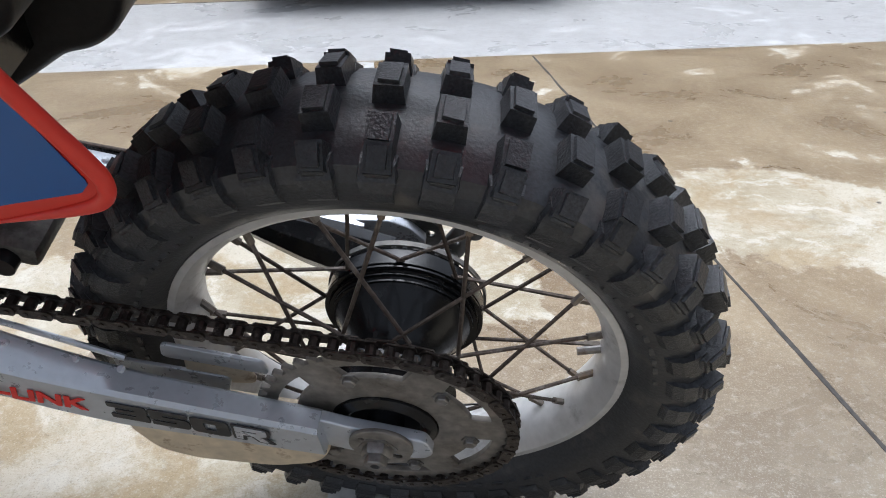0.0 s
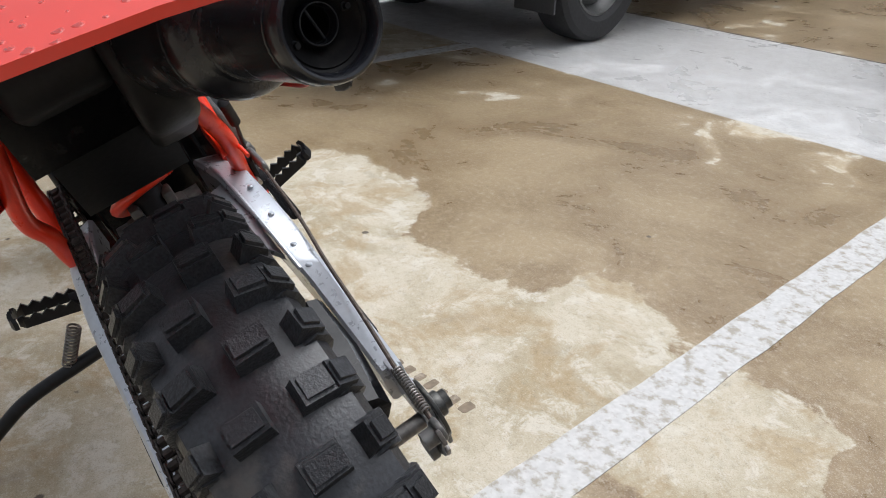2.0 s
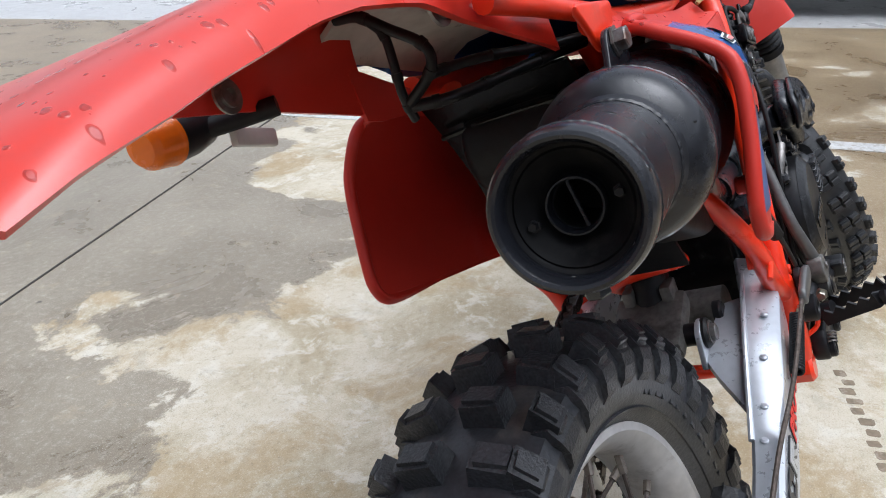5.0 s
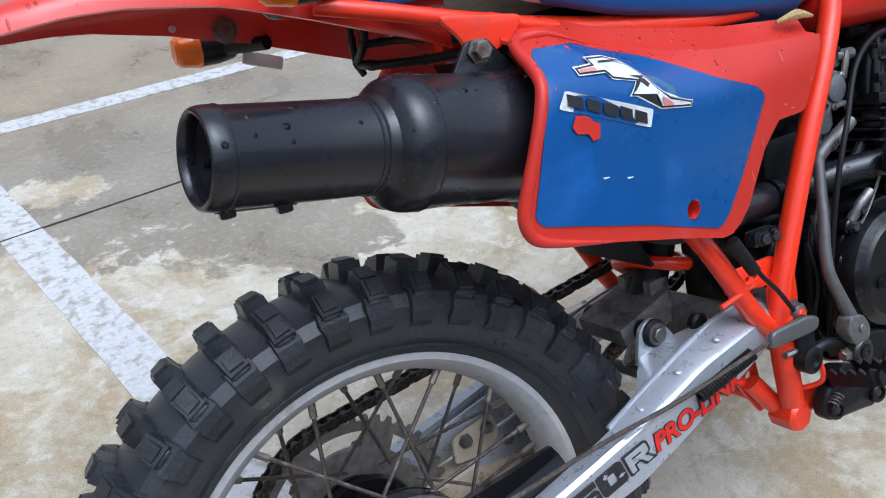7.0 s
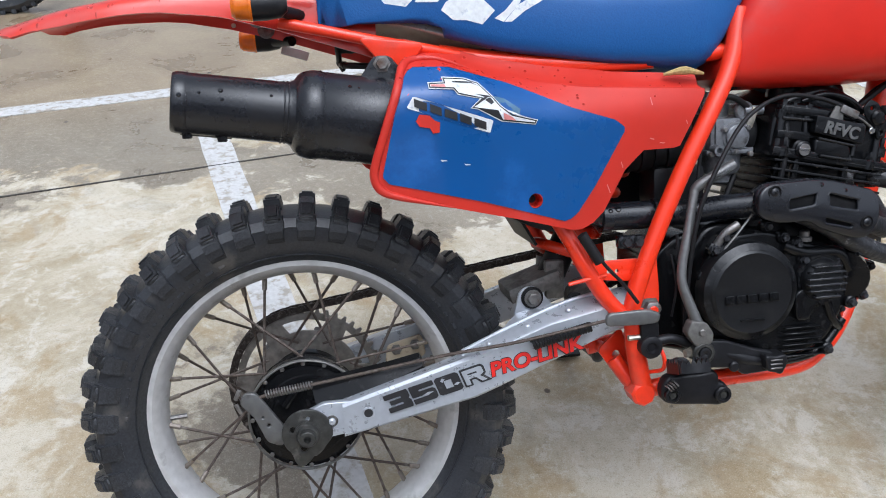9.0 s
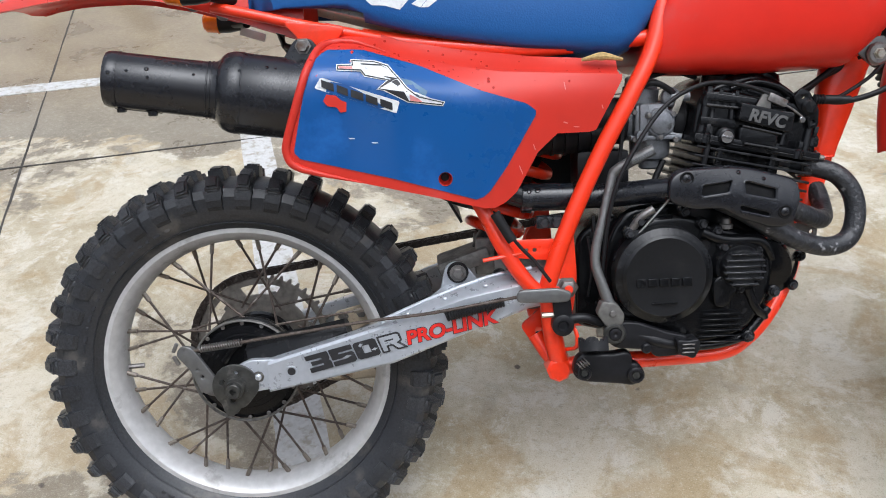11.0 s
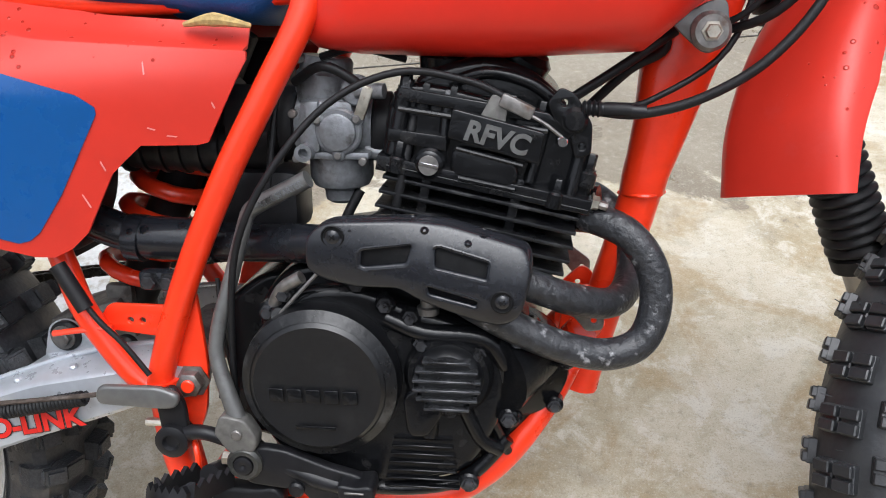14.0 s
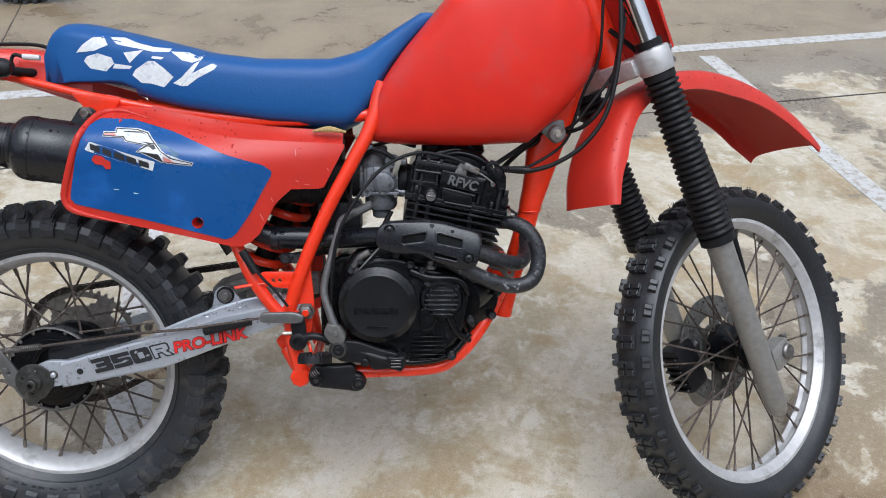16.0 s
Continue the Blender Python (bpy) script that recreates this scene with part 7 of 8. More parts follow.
part("clevis", plate([(0.422, 0.125), (0.424, 0.138), (0.480, 0.139), (0.497, 0.133), (0.494, 0.124), (0.478, 0.123)], -0.149, 0.008, (), 0.003, 0.006), GREY_METAL, pedal)
part("stop_bolt", tube([(0.458, -0.136, 0.098), (0.492, -0.136, 0.098)], 0.0042, 8), ZINC, pedal)

# cables and hoses
part("clutch_pull", tube([(0.596, -0.142, 0.214), (0.612, -0.143, 0.232), (0.640, -0.140, 0.262)], 0.0018, 6), STEEL, bike, "thin clutch cable end")
part("rear_case", plate([(0.520, 0.060), (0.520, 0.200), (0.560, 0.230), (0.600, 0.230), (0.600, 0.040)], 0, 0.150, (), 0.008, 0.015), ENGINE, engine)
part("coil_box", block((0.560, -0.050, 0.300), (0.080, 0.060, 0.060), 0.010), BLACK_PLASTIC, bike, "black electrical box behind the carburettor")
for nm, pts, r in (
    ("clutch_cable", [(0.545, -0.128, 0.080), (0.548, -0.136, 0.180), (0.560, -0.142, 0.270), (0.590, -0.138, 0.335), (0.640, -0.120, 0.395), (0.700, -0.110, 0.422), (0.760, -0.110, 0.415), (0.800, -0.112, 0.398)], 0.0032),
    ("lever_cable", [(0.862, -0.108, 0.392), (0.900, -0.112, 0.390), (0.950, -0.118, 0.405), (1.000, -0.122, 0.440), (1.040, -0.115, 0.500), (1.060, -0.100, 0.600), (1.062, -0.080, 0.700)], 0.0042),
    ("breather_hose", [(0.655, -0.060, 0.310), (0.640, -0.066, 0.280), (0.620, -0.070, 0.230), (0.600, -0.090, 0.200)], 0.0048),
    ("breather_hose", [(0.712, -0.100, 0.385), (0.704, -0.112, 0.340), (0.696, -0.112, 0.300), (0.690, -0.100, 0.255)], 0.0042),
    ("fuel_hose", [(0.600, -0.070, 0.410), (0.630, -0.085, 0.425), (0.660, -0.082, 0.410), (0.668, -0.078, 0.395)], 0.0045),
    ("spark_lead", [(0.860, -0.020, 0.380), (0.900, -0.030, 0.420), (0.930, -0.035, 0.440), (0.920, -0.030, 0.470)], 0.0045),
    ("spark_lead", [(0.845, -0.060, 0.395), (0.890, -0.060, 0.425), (0.935, -0.050, 0.455)], 0.0045),
    ("brake_switch_wire", [(0.400, -0.140, 0.240), (0.425, -0.143, 0.205), (0.448, -0.143, 0.180), (0.470, -0.143, 0.150)], 0.0026),
    ("oil_hose", [(0.640, -0.100, 0.268), (0.700, -0.090, 0.300), (0.760, -0.090, 0.290)], 0.0060),
    ("steering_cable", [(1.075, -0.060, 0.720), (1.060, -0.090, 0.600), (1.040, -0.100, 0.520), (1.005, -0.090, 0.470), (0.960, -0.040, 0.450)], 0.0040),
):
    part(nm, tube(pts, r, 10), BLACK_RUBBER, bike, "black cable" if "cable" in nm else "black hose")
part("switch", tube([(0.392, -0.138, 0.252), (0.416, -0.142, 0.212)], 0.0075, 12), BLACK_RUBBER, bike, "black rubber brake light switch")
part("cable_ferrule", tube([(0.855, -0.110, 0.394), (0.905, -0.113, 0.392)], 0.0056, 10), BLACK_PLASTIC, bike, "black cable adjuster")
part("cable_clip", block((0.800, -0.112, 0.395), (0.030, 0.010, 0.012), 0.003, Matrix.Rotation(radians(25), 4, "Y")), STEEL, bike, "steel cable clip")

# ribs, pillars and lugs of the cylinder head
for x0, z0, x1, z1, r in ((0.694, 0.352, 0.706, 0.408, 0.0072), (0.738, 0.362, 0.741, 0.398, 0.0050), (0.812, 0.330, 0.824, 0.376, 0.0055), (0.846, 0.316, 0.856, 0.362, 0.0065)):
    part("head_pillar", tube([(x0, -0.105, z0), (x1, -0.100, z1)], r, 14), ENGINE, head)
    part("pillar_nut", hexbolt((x1, -0.100, z1), (x1 - x0, 0.005, z1 - z0), r * 0.8, 0.008), EDGE_LIT_GREY, head)
for a, b, r in (((0.700, -0.109, 0.392), (0.826, -0.110, 0.3745), 0.0024), ((0.690, -0.116, 0.345), (0.862, -0.116, 0.309), 0.0022), ((0.752, -0.121, 0.336), (0.800, -0.121, 0.3265), 0.0020), ((0.750, -0.119, 0.3605), (0.806, -0.119, 0.3465), 0.0020)):
    part("cast_rib", tube([a, b], r, 8), EDGE_LIT_BLACK, head)
part("cover_arch", tube([(0.742, -0.088, 0.412), (0.775, -0.092, 0.421), (0.812, -0.092, 0.412), (0.838, -0.090, 0.392)], 0.0055, 10), ENGINE, head)
part("cable_bracket", plate([(0.768, 0.382), (0.780, 0.404), (0.792, 0.402), (0.790, 0.380)], -0.112, 0.003, (), 0.0008, 0.002), DARKCAST, head)
part("cable_thread", tube([(0.805, -0.113, 0.391), (0.822, -0.113, 0.382), (0.838, -0.112, 0.370)], 0.0016, 8), STEEL, head)
part("lever_screw", disc((0.8385, -0.110, 0.366), (0, -1, 0), 0.0048, 0.004, 0.001, 16), CHROME, head)
part("boot_bellows", lathe([(0.004, 0), (0.0075, 0.002), (0.005, 0.004), (0.0075, 0.006), (0.005, 0.008), (0.0075, 0.010), (0.005, 0.012), (0.0075, 0.014), (0.005, 0.017), (0.0062, 0.019), (0.0062, 0.040), (0, 0.040)], (0.853, -0.110, 0.394), (1, -0.05, -0.03), 16), BLACK_RUBBER, head)
# bolts, tabs and wires between the engine and the frame
for x, z in ((0.665, 0.243), (0.712, 0.214), (0.5905, 0.196), (0.572, 0.176), (0.812, 0.150), (0.806, 0.196)):
    part("flange_boss", disc((x, -0.126, z), (0, -1, 0), 0.0095, 0.012, 0.003, 18), ENGINE, engine)
    part("flange_bolt", hexbolt((x, -0.138, z), (0, -1, 0), 0.0052, 0.006), EDGE_LIT_GREY, engine)
part("case_lip", tube([(0.700, -0.136, 0.206), (0.728, -0.138, 0.199), (0.760, -0.137, 0.196), (0.788, -0.134, 0.180), (0.797, -0.130, 0.150)], 0.0035, 8), EDGE_LIT_BLACK, engine)
part("case_web", tube([(0.760, -0.134, 0.128), (0.775, -0.130, 0.095), (0.792, -0.122, 0.080)], 0.0075, 10), ENGINE, engine)
part("case_web", tube([(0.730, -0.134, 0.122), (0.728, -0.134, 0.098)], 0.0085, 10), ENGINE, engine)
for pts, r in (([(0.535, -0.125, 0.240), (0.538, -0.130, 0.190), (0.545, -0.128, 0.140)], 0.0022), ([(0.528, -0.122, 0.210), (0.533, -0.128, 0.165), (0.528, -0.124, 0.120)], 0.0018), ([(0.590, -0.080, 0.420), (0.585, -0.095, 0.370), (0.578, -0.100, 0.310)], 0.0030),
               ([(0.700, -0.060, 0.430), (0.660, -0.075, 0.440), (0.625, -0.070, 0.432)], 0.0035)):
    part("thin_cable", tube(pts, r, 8), BLACK_RUBBER, bike, "thin black cable")


# ---- front end, turned to the left ----
CASTER, TURN = radians(26), radians(35)
STEER = Matrix.Translation((1.3335, 0, -0.0262)) @ Matrix.Rotation(-CASTER, 4, "Y") @ Matrix.Rotation(TURN, 4, "Z")
HUB = STEER @ Matrix.Translation((0.0645, 0, 0.004))      # local: x ahead, y left, z along the fork
STEER = Matrix.Translation(HUB.translation) @ Matrix.Rotation(radians(-23.3), 4, "Y") @ Matrix.Rotation(TURN, 4, "Z") @ Matrix.Translation((-0.0645, 0, -0.004))


def place(bm, m):
    bm.transform(m)
    return bm


front_rim = wheel_rim(bmesh.new(), 0.2722, 0.027, 0.0160)
front_wheel = part("front_wheel", place(front_rim, HUB), ALLOY, bike, "dull grey alloy front wheel rim", 30)
ft = lathe([(0.262, -0.021), (0.2730, -0.027), (0.281, -0.036), (0.298, -0.0445), (0.311, -0.0445), (0.321, -0.037), (0.328, -0.022), (0.330, 0), (0.328, 0.022), (0.321, 0.037), (0.311, 0.0445),
            (0.298, 0.0445), (0.281, 0.036), (0.2730, 0.027), (0.262, 0.021)], (0, 0, 0), (0, 1, 0), 120, ring=True)
part("tyre", place(ft, HUB), FRONT_RUBBER, front_wheel, "black front tyre with fresh moulding whiskers", 30)
def split_block(name, width, length, height, cuts, seed):
    """A tread block with narrow grooves across it."""
    bm = bmesh.new()
    n = cuts + 1
    each = length / n
    for k in range(n):
        own = block((-length / 2 + each * (k + 0.5), 0, height / 2 - 0.003), (each * 0.80, width, height + 0.006), 0.0012, seg=1)
        join(bm, own)
    join(bm, block((0, 0, height * 0.3 - 0.003), (length * 0.98, width * 1.04, height * 0.6 + 0.006), 0.0012, seg=1))
    me = bpy.data.meshes.new(name)
    bm.to_mesh(me)
    bm.free()
    me.materials.append(FRONT_RUBBER)
    return me


CENTRE = [split_block("centre_block", 0.0175, 0.027, 0.0120, 1, 1)]
EDGE = [split_block("edge_block", 0.016, 0.025, 0.0105, 1, 2)]
for s in (-1, 1):
    tread(front_wheel, CENTRE, 0.3290, 42, s * 0.0100, s * -0.08, 0.5, HUB)
    tread(front_wheel, EDGE, 0.3205, 42, s * 0.0350, s * -0.80, 0.25 if s < 0 else 0.2, HUB)
whisk = bmesh.new()
rnd = random.Random(4)
for k in range(150):
    a = rnd.uniform(0, 2 * math.pi)
    y = rnd.choice((-0.036, -0.010, 0.010, 0.036)) + rnd.uniform(-0.004, 0.004)
    r = 0.340 if abs(y) < 0.02 else 0.331
    q = Vector((r * math.cos(a), y, r * math.sin(a)))
    d = Vector((math.cos(a), y * 10 + rnd.uniform(-0.3, 0.3), math.sin(a))).normalized()
    tube([q - d * 0.004, q + d * rnd.uniform(0.004, 0.009)], 0.0006, 4, bm=whisk)
whiskers = part("whiskers", place(whisk, HUB), FRONT_RUBBER, front_wheel, kind="stuff")
fh = lathe([(0, -0.050), (0.018, -0.050), (0.024, -0.044), (0.045, -0.036), (0.047, -0.026), (0.030, -0.020), (0.026, 0.0), (0.032, 0.020), (0.052, 0.026), (0.052, 0.040), (0.020, 0.046), (0, 0.046)], (0, 0, 0), (0, 1, 0), 48)
part("hub", place(fh, HUB), ENGINE, front_wheel, "black front hub", 30)
before = set(front_wheel.children)
spokes(front_wheel, 0.040, (0.031, 0.033), 0.2575, 36, RUST, 0.0021, 0.75, 0.5)
for ob in set(front_wheel.children) - before:
    ob.data.transform(HUB)
holes = [circle(0, 0, 0.040, 30)]
for k in range(6):
    a = 2 * math.pi * (k + 0.5) / 6
    arc = [(0.072, a - 0.30 + 0.60 * i / 6) for i in range(7)] + [(0.052, a + 0.24 - 0.48 * i / 6) for i in range(7)]
    holes.append([(r * math.cos(b), r * math.sin(b)) for r, b in arc])
for k in range(40):
    a = 2 * math.pi * k / 40
    r = 0.104 if k % 2 else 0.092
    holes.append(circle(r * math.cos(a), r * math.sin(a), 0.0034, 8))
rotor = plate(circle(0, 0, 0.113, 72), 0.058, 0.004, holes, 0.0004)
rotor.transform(HUB)
brake_disc = part("brake_disc", rotor, DARKCAST, bike, "drilled steel front brake disc", 30)
cal = block((-0.095, 0.070, 0.015), (0.060, 0.048, 0.105), 0.010)
block((-0.060, 0.092, 0.015), (0.030, 0.030, 0.060), 0.006, None, cal)
caliper = part("brake_caliper", place(cal, HUB), BLACK_PLASTIC, bike, "black brake caliper")
for k in range(6):
    part("caliper_fin", place(block((-0.128, 0.070, -0.025 + 0.015 * k), (0.012, 0.040, 0.006), 0.002, seg=1), HUB), ENGINE, caliper)

for s in (-1, 1):
    y = s * 0.092
    leg = bmesh.new()
    lathe([(0, -0.105), (0.014, -0.104), (0.019, -0.095), (0.0220, -0.075), (0.0230, -0.02), (0.0235, 0.15), (0.0250, 0.275), (0, 0.275)], (0.003, y, 0), (0, 0, 1), 32, leg)
    fork = part("fork_leg", place(leg, STEER), FORK, bike, "dull grey alloy fork leg", 40)
    lug = bmesh.new()
    block((0.052, y, 0.004), (0.060, 0.036, 0.052), 0.010, None, lug)
    part("axle_lug", place(lug, STEER), FORK, fork)
    part("axle_end", place(disc((0.0645, y + s * 0.016, 0.004), (0, s, 0), 0.016, 0.010, 0.003, 24), STEER), STEEL, fork)
    for z in (-0.018, 0.026):
        part("clamp_nut", place(hexbolt((0.078, y + s * 0.008, z), (1, 0, 0), 0.006, 0.010), STEER), STEEL, fork)
    prof = [(0.022, 0.278), (0.0330, 0.278), (0.0330, 0.293)]
    n = 26
    for i in range(n):
        h = 0.295 + 0.307 * i / n
        w = 0.307 / n
        big = 0.0345 - 0.0040 * i / n
        prof += [(big - 0.0065, h), (big, h + w * 0.35), (big, h + w * 0.6), (big - 0.0065, h + w * 0.98)]
    prof += [(0.0290, 0.604), (0.0290, 0.616), (0.022, 0.616)]
    boot = lathe(prof, (0.003, y, 0), (0, 0, 1), 32)
    part("fork_boot", place(boot, STEER), BLACK_RUBBER, fork, "ribbed black rubber fork boot", 60)
    part("fork_tube", place(tube([(0.003, y, 0.60), (0.003, y, 0.92)], 0.0195, 28), STEER), CHROME, fork, "chromed fork tube")
clamp = bmesh.new()
block((-0.005, 0, 0.640), (0.062, 0.150, 0.034), 0.010, None, clamp)
for s in (-1, 1):
    lathe([(0.020, 0), (0.030, 0), (0.032, 0.003), (0.032, 0.041), (0.030, 0.044), (0.020, 0.044)], (0.003, s * 0.092, 0.618), (0, 0, 1), 32, clamp)
    block((0.033, s * 0.092, 0.640), (0.026, 0.024, 0.040), 0.004, None, clamp)
yoke = part("lower_yoke", place(clamp, STEER), ALLOY, bike, "bare alloy lower fork yoke", 40)
for s in (-1, 1):
    for z in (0.628, 0.652):
        part("pinch_bolt", place(hexbolt((0.033, s * 0.105, z), (0, s, 0), 0.0055, 0.006), STEER), STEEL, yoke)
    part("stop_ring", place(lathe([(0.0198, 0), (0.0245, 0), (0.0245, 0.014), (0.0198, 0.014)], (0.003, s * 0.092, 0.664), (0, 0, 1), 28), STEER), BLACK_RUBBER, yoke)
part("steering_stem", place(tube([(0, 0, 0.62), (0, 0, 0.88)], 0.026, 20), STEER), FRAME, frame_part)

shroud_rows = []
for i in range(9):
    a = radians(-75 + 150 * i / 8)
    shroud_rows.append([Vector((0.020 + 0.075 * math.cos(a) + 0.010 * f, 0.118 * math.sin(a), 0.648 + 0.30 * f)) for f in (0, 0.1, 0.3, 0.6, 1.0)])
part("number_shroud", place(shell(shroud_rows, 0.004), STEER), RED, bike, "red plastic shroud ahead of the fork")
for pts in ([(1.036, -0.060, 0.690), (1.033, -0.060, 0.593), (1.005, -0.060, 0.522), (0.977, -0.062, 0.440), (0.915, -0.075, 0.398), (0.880, -0.090, 0.392)],
            [(1.071, -0.085, 0.660), (1.057, -0.090, 0.572), (1.010, -0.090, 0.503), (0.985, -0.080, 0.470), (0.950, -0.045, 0.450)]):
    part("throttle_cable", tube(pts, 0.0029, 10), BLACK_RUBBER, bike, "black cable")
# front fender, fixed under the yoke
FC = ((-0.192, 0.446), (-0.164, 0.502), (-0.110, 0.556), (-0.040, 0.590), (0.060, 0.600), (0.150, 0.587), (0.240, 0.546), (0.320, 0.488), (0.385, 0.418), (0.430, 0.350), (0.452, 0.305))
spine = spline([(x, 0, z) for x, z in FC], 4)
rows = []
for i, q in enumerate(spine):
    f = i / (len(spine) - 1)
    way = (spine[min(i + 1, len(spine) - 1)] - spine[max(i - 1, 0)]).normalized()
    up = Vector((-way.z, 0, way.x))
    w = along(((0, 0.066), (0.15, 0.064), (0.35, 0.054), (0.45, 0.060), (0.6, 0.072), (0.85, 0.086), (1, 0.086)), f)
    drop = along(((0, 0.018), (0.15, 0.036), (0.35, 0.028), (0.45, 0.040), (0.6, 0.052), (0.85, 0.045), (1, 0.030)), f)
    row = []
    for yy, d in ((-1.0, 1.0), (-0.98, 0.6), (-0.90, 0.28), (-0.74, 0.10), (-0.5, 0.02), (-0.25, -0.03), (0, -0.05), (0.25, -0.03), (0.5, 0.02), (0.74, 0.10), (0.90, 0.28), (0.98, 0.6), (1.0, 1.0)):
        row.append(STEER @ (q + Vector((0, yy * w, 0)) - up * d * drop))
    rows.append(row)
part("front_fender", shell(rows, 0.004), RED, bike, "red plastic front fender under the fork yoke", 40)
part("brake_hose", place(tube([(-0.020, -0.040, 0.72), (0.020, -0.050, 0.66), (0.048, -0.066, 0.58), (0.058, -0.082, 0.45), (0.056, -0.090, 0.30), (0.052, -0.084, 0.18), (0.056, -0.060, 0.08), (0.062, -0.045, 0.03)], 0.0048, 10), STEER), BLACK_RUBBER, bike, "black speedometer cable")


# ---- parked vehicles round the bay ----
def road_wheel(car, centre, r, width, axis, steel=True):
    c, a = Vector(centre), Vector(axis)
    w = width / 2
    tyre = lathe([(r * 0.62, -w * 0.8), (r * 0.70, -w), (r * 0.92, -w), (r * 0.985, -w * 0.82), (r, -w * 0.5), (r, w * 0.5), (r * 0.985, w * 0.82), (r * 0.92, w), (r * 0.70, w), (r * 0.62, w * 0.8)], c, a, 56, ring=True)
    wheel = part("wheel", tyre, TYRE_ROAD, car, "black road tyre", 30)
    part("rim", lathe([(r * 0.63, w * 0.85), (r * 0.60, w * 0.88), (r * 0.57, w * 0.55), (r * 0.50, w * 0.25), (r * 0.40, w * 0.55), (r * 0.22, w * 0.60), (r * 0.20, w * 0.75), (0, w * 0.75)], c, a, 48), GREY_METAL if steel else ALLOY, wheel, "painted steel rim", 30)
    s = a.orthogonal().normalized()
    u = a.cross(s)
    for k in range(6):
        t = 2 * math.pi * k / 6
        part("wheel_nut", hexbolt(c + a * (w * 0.58) + r * 0.31 * (math.cos(t) * s + math.sin(t) * u), a, r * 0.035, r * 0.05), STEEL, wheel)


def box(car, name, material, x0, x1, y0, y1, z0, z1, bevel=0.03, label=""):
    return part(name, block(((x0 + x1) / 2, (y0 + y1) / 2, (z0 + z1) / 2), (x1 - x0, y1 - y0, z1 - z0), bevel), material, car, label)


# white utility truck; its own x runs from side to side, y towards its tail
UTE = Matrix.Translation((3.29, -2.31, 0)) @ Matrix.Rotation(radians(15.5), 4, "Z")
ute = thing("utility_truck", "white utility truck with a dark rear bumper and tow ball", "truck", UTE)
for s in (-1, 1):
    tub = plate([(-2.4, 0.50), (-2.4, 1.15), (1.40, 1.15), (1.41, 0.52), (1.00, 0.480), (0.46, 0.455), (0.40, 0.62), (0.25, 0.80), (0.0, 0.85), (-0.25, 0.80), (-0.42, 0.66), (-0.48, 0.46), (-2.4, 0.44)],
                0, 0.05, (), 0.012, 0.03, m=Matrix.Translation((s * 0.79, 0, 0)) @ Matrix.Rotation(radians(90), 4, "Z"))
    part("side_panel", tub, UTE_WHITE, ute, "white painted body side")
    part("mudflap", block((s * 0.68, 0.44, 0.36), (0.24, 0.015, 0.34), 0.004), BUMPER, ute)
    road_wheel(ute, (s * 0.66, 0, 0.345), 0.345, 0.21, (s, 0, 0))
    road_wheel(ute, (s * 0.66, -3.0, 0.345), 0.345, 0.21, (s, 0, 0))
box(ute, "tailgate", UTE_WHITE, -0.76, 0.76, 1.35, 1.41, 0.66, 1.15, 0.02)
box(ute, "load_floor", BLACK_PLASTIC, -0.76, 0.76, -1.6, 1.36, 0.52, 0.60, 0.02)
box(ute, "cab", UTE_WHITE, -0.78, 0.78, -3.2, -1.5, 0.50, 1.15, 0.10)
box(ute, "cab_roof", UTE_WHITE, -0.66, 0.66, -3.0, -1.6, 1.10, 1.62, 0.12)
box(ute, "bonnet", UTE_WHITE, -0.78, 0.78, -4.0, -3.1, 0.45, 1.0, 0.10)
box(ute, "rear_window", GLASS, -0.55, 0.55, -1.62, -1.585, 1.18, 1.50, 0.01)
bump = bmesh.new()
rings = []
for i in range(17):
    x = -0.86 + 1.72 * i / 16
    c = (x / 0.86) ** 2
    y1 = 1.62 - 0.16 * c * c
    rings.append([bump.verts.new((x, y, z)) for y, z in ((1.36, 0.53), (y1 - 0.05, 0.515), (y1, 0.545), (y1 + 0.01, 0.61), (y1 - 0.02, 0.655), (1.36, 0.66))])
skin(bump, rings)
bumper = part("rear_bumper", bump, BUMPER, ute, "dark grey plastic step bumper", 30)
part("reflector", block((-0.66, 1.565, 0.625), (0.12, 0.03, 0.025), 0.004), RED_INK, bumper)
part("exhaust_tip", tube([(-0.70, 0.9, 0.47), (-0.70, 1.38, 0.47)], 0.024, 16), STEEL, ute)
part("under_frame", block((0, 0.1, 0.42), (0.80, 2.2, 0.10), 0.02), BLACK_PLASTIC, ute)
part("rear_axle", tube([(-0.6, 0, 0.345), (0.6, 0, 0.345)], 0.05, 16), BLACK_PLASTIC, ute)
tow = part("tow_bar", tube([(0.0, 1.35, 0.41), (0.0, 1.55, 0.41), (0.0, 1.66, 0.375), (0.0, 1.78, 0.375)], 0.022, 10), GREY_METAL, ute, "steel tow bar")
part("tow_ball", lathe([(0, 0), (0.024, 0), (0.024, 0.03), (0.012, 0.034), (0.012, 0.044), (0.025, 0.062), (0.020, 0.080), (0, 0.086)], (0.0, 1.77, 0.365), (0, 0, 1), 24), CHROME, tow)

# dark car behind the pale strip, nose towards the bay


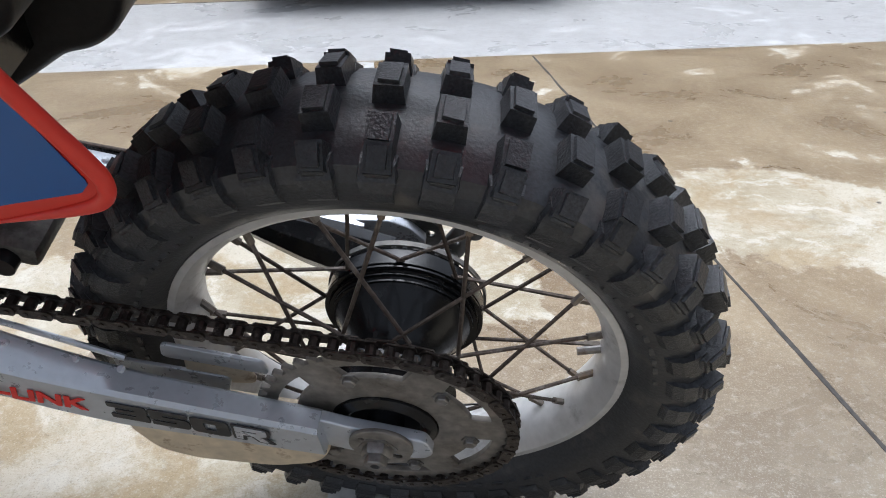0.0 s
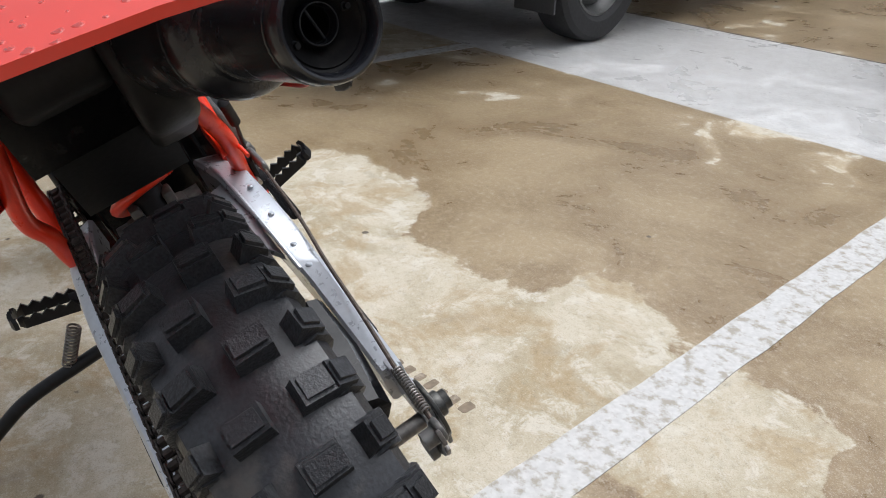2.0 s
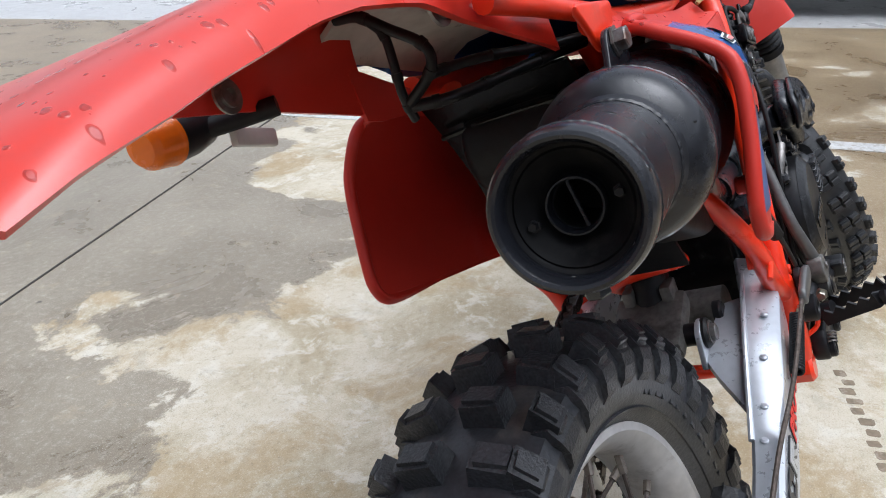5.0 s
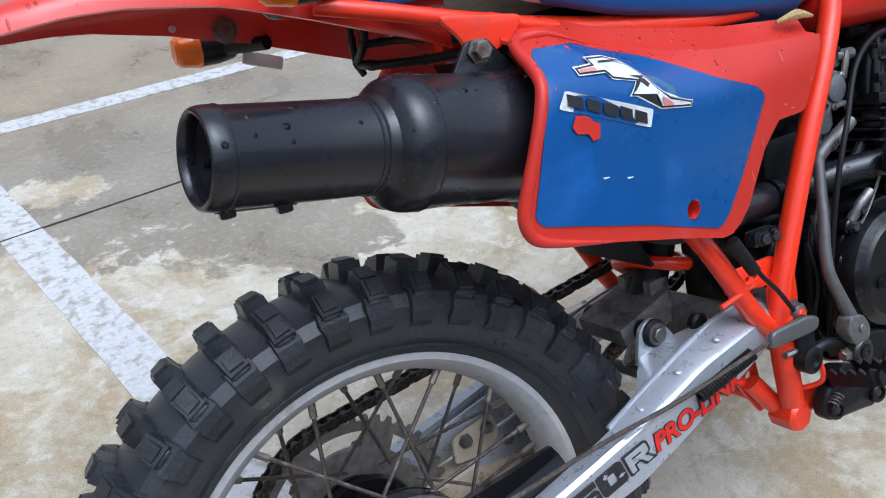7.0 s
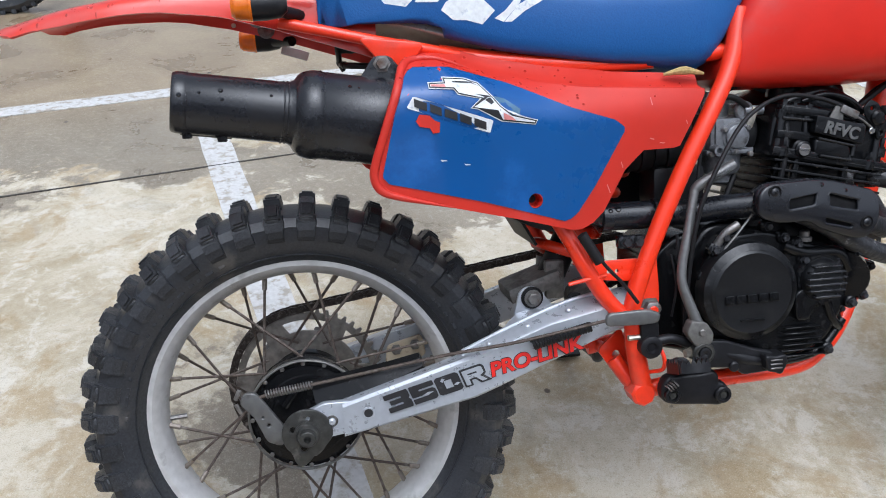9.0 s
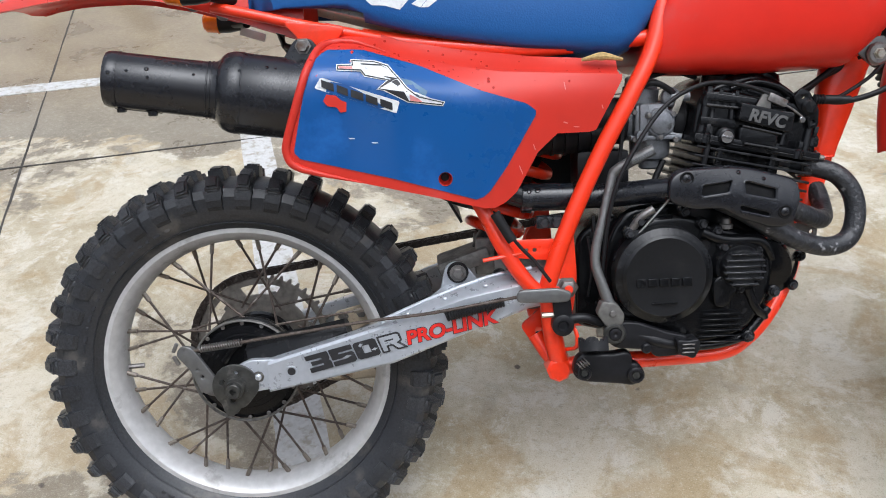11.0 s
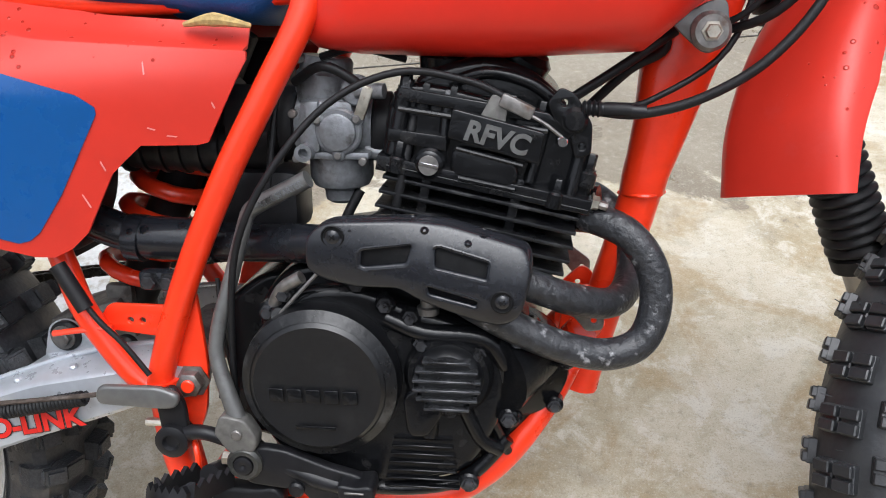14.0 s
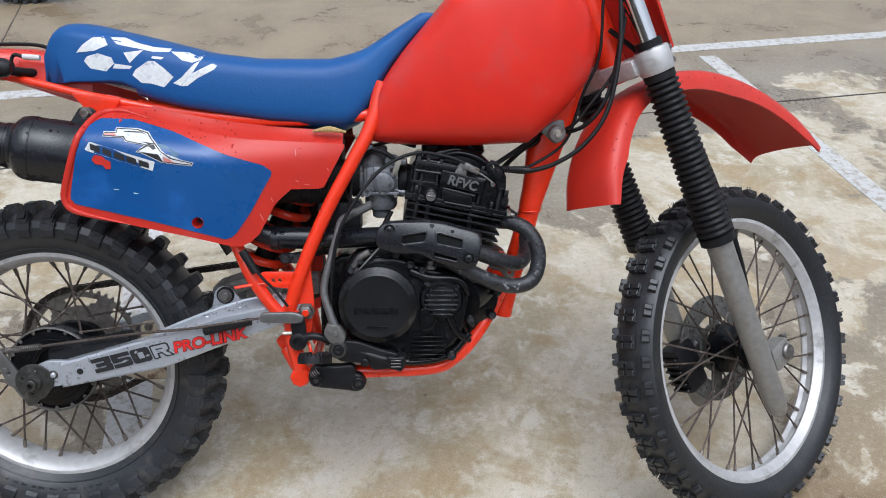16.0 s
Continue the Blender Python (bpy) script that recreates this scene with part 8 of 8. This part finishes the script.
def plain_car(name, label, m, material):
    car = thing(name, label, "car", m)
    hull = plate([(0.62, 0.30), (0.66, 0.55), (0.55, 0.78), (-0.35, 0.96), (-3.5, 0.98), (-3.75, 0.80), (-3.75, 0.30), (-3.3, 0.17), (0.35, 0.16)], 0, 1.66, (), 0.06, 0.12, m=Matrix.Rotation(radians(90), 4, "Z"))
    part("body", hull, material, car, "dark painted car body")
    cab = plate([(-0.5, 0.94), (-1.1, 1.40), (-2.7, 1.44), (-3.4, 0.96)], 0, 1.36, (), 0.05, 0.10, m=Matrix.Rotation(radians(90), 4, "Z"))
    part("cabin", cab, GLASS, car, "dark glazed cabin")
    part("front_bumper", block((0, 0.60, 0.33), (1.64, 0.16, 0.22), 0.05), BUMPER, car)
    for s in (-1, 1):
        for y in (0.02, -2.75):
            road_wheel(car, (s * 0.76, y, 0.31), 0.31, 0.20, (s, 0, 0), False)
        part("headlamp", block((s * 0.62, 0.60, 0.62), (0.28, 0.08, 0.12), 0.03), CLEAR, car)
    return car


plain_car("parked_car", "dark car parked across the pale strip", LOT @ pose(-0.12, -4.08, 0), DARK_BODY)
plain_car("parked_car", "dark car parked at the far kerb", LOT @ pose(5.80, 0.3, 0), DARK_BODY)
kerb = part("kerb", block((0, 0, 0.07), (0.16, 14, 0.14), 0.02), GREY_METAL, None, smooth=30)
kerb.matrix_world = LOT @ pose(7.4, 0, 0)
tagged(kerb, "pale concrete kerb at the edge of the car park", "kerb", kind="structure")

# the front wheel of another motorcycle behind
OTHER = Matrix.Translation((-1.46, 3.30, 0.335)) @ Matrix.Rotation(radians(5), 4, "Z")
other = thing("other_motorcycle_wheel", "knobbly front wheel and fork of another motorcycle", "motorcycle wheel", OTHER)
part("tyre", lathe([(0.27, -0.03), (0.30, -0.042), (0.325, -0.030), (0.335, 0), (0.325, 0.030), (0.30, 0.042), (0.27, 0.03)], (0, 0, 0), (0, 1, 0), 72, ring=True), RUBBER, other)
for y in (-0.024, 0.0, 0.024):
    tread(other, MIDDLE, 0.325, 40, y, -y * 12, 0.5 if y == 0 else 0.0)
part("rim", wheel_rim(bmesh.new(), 0.2765, 0.028, 0.020), ALLOY, other)
for s in (-1, 1):
    part("fork_leg", tube([(0, s * 0.08, 0), (-0.30, s * 0.08, 0.62)], 0.024, 16), GREY_METAL, other)


# unseen plain walls, added behind the viewer to darken low reflections and side light
WALL = mat("unseen_wall_grey", (0.22, 0.20, 0.18), 0.8, grain=20, vary=0.12, bump=0.2, second=(0.15, 0.14, 0.125), stain=0.3, stain_scale=1.5)
for nm, u, v, turn, label in (("wall_south", 0, -10.5, 0, "plain unseen wall beyond the cars, added to darken reflections"), ("wall_west", -11, 2, 90, "plain unseen wall behind the bays, added to darken reflections")):
    wall = part(nm, block((0, 0, 2.4), (34, 0.25, 4.8), 0.02), WALL, None, smooth=30)
    wall.matrix_world = LOT @ pose(u, v, 0, 0, 0, turn)
    tagged(wall, label, "wall", kind="structure")
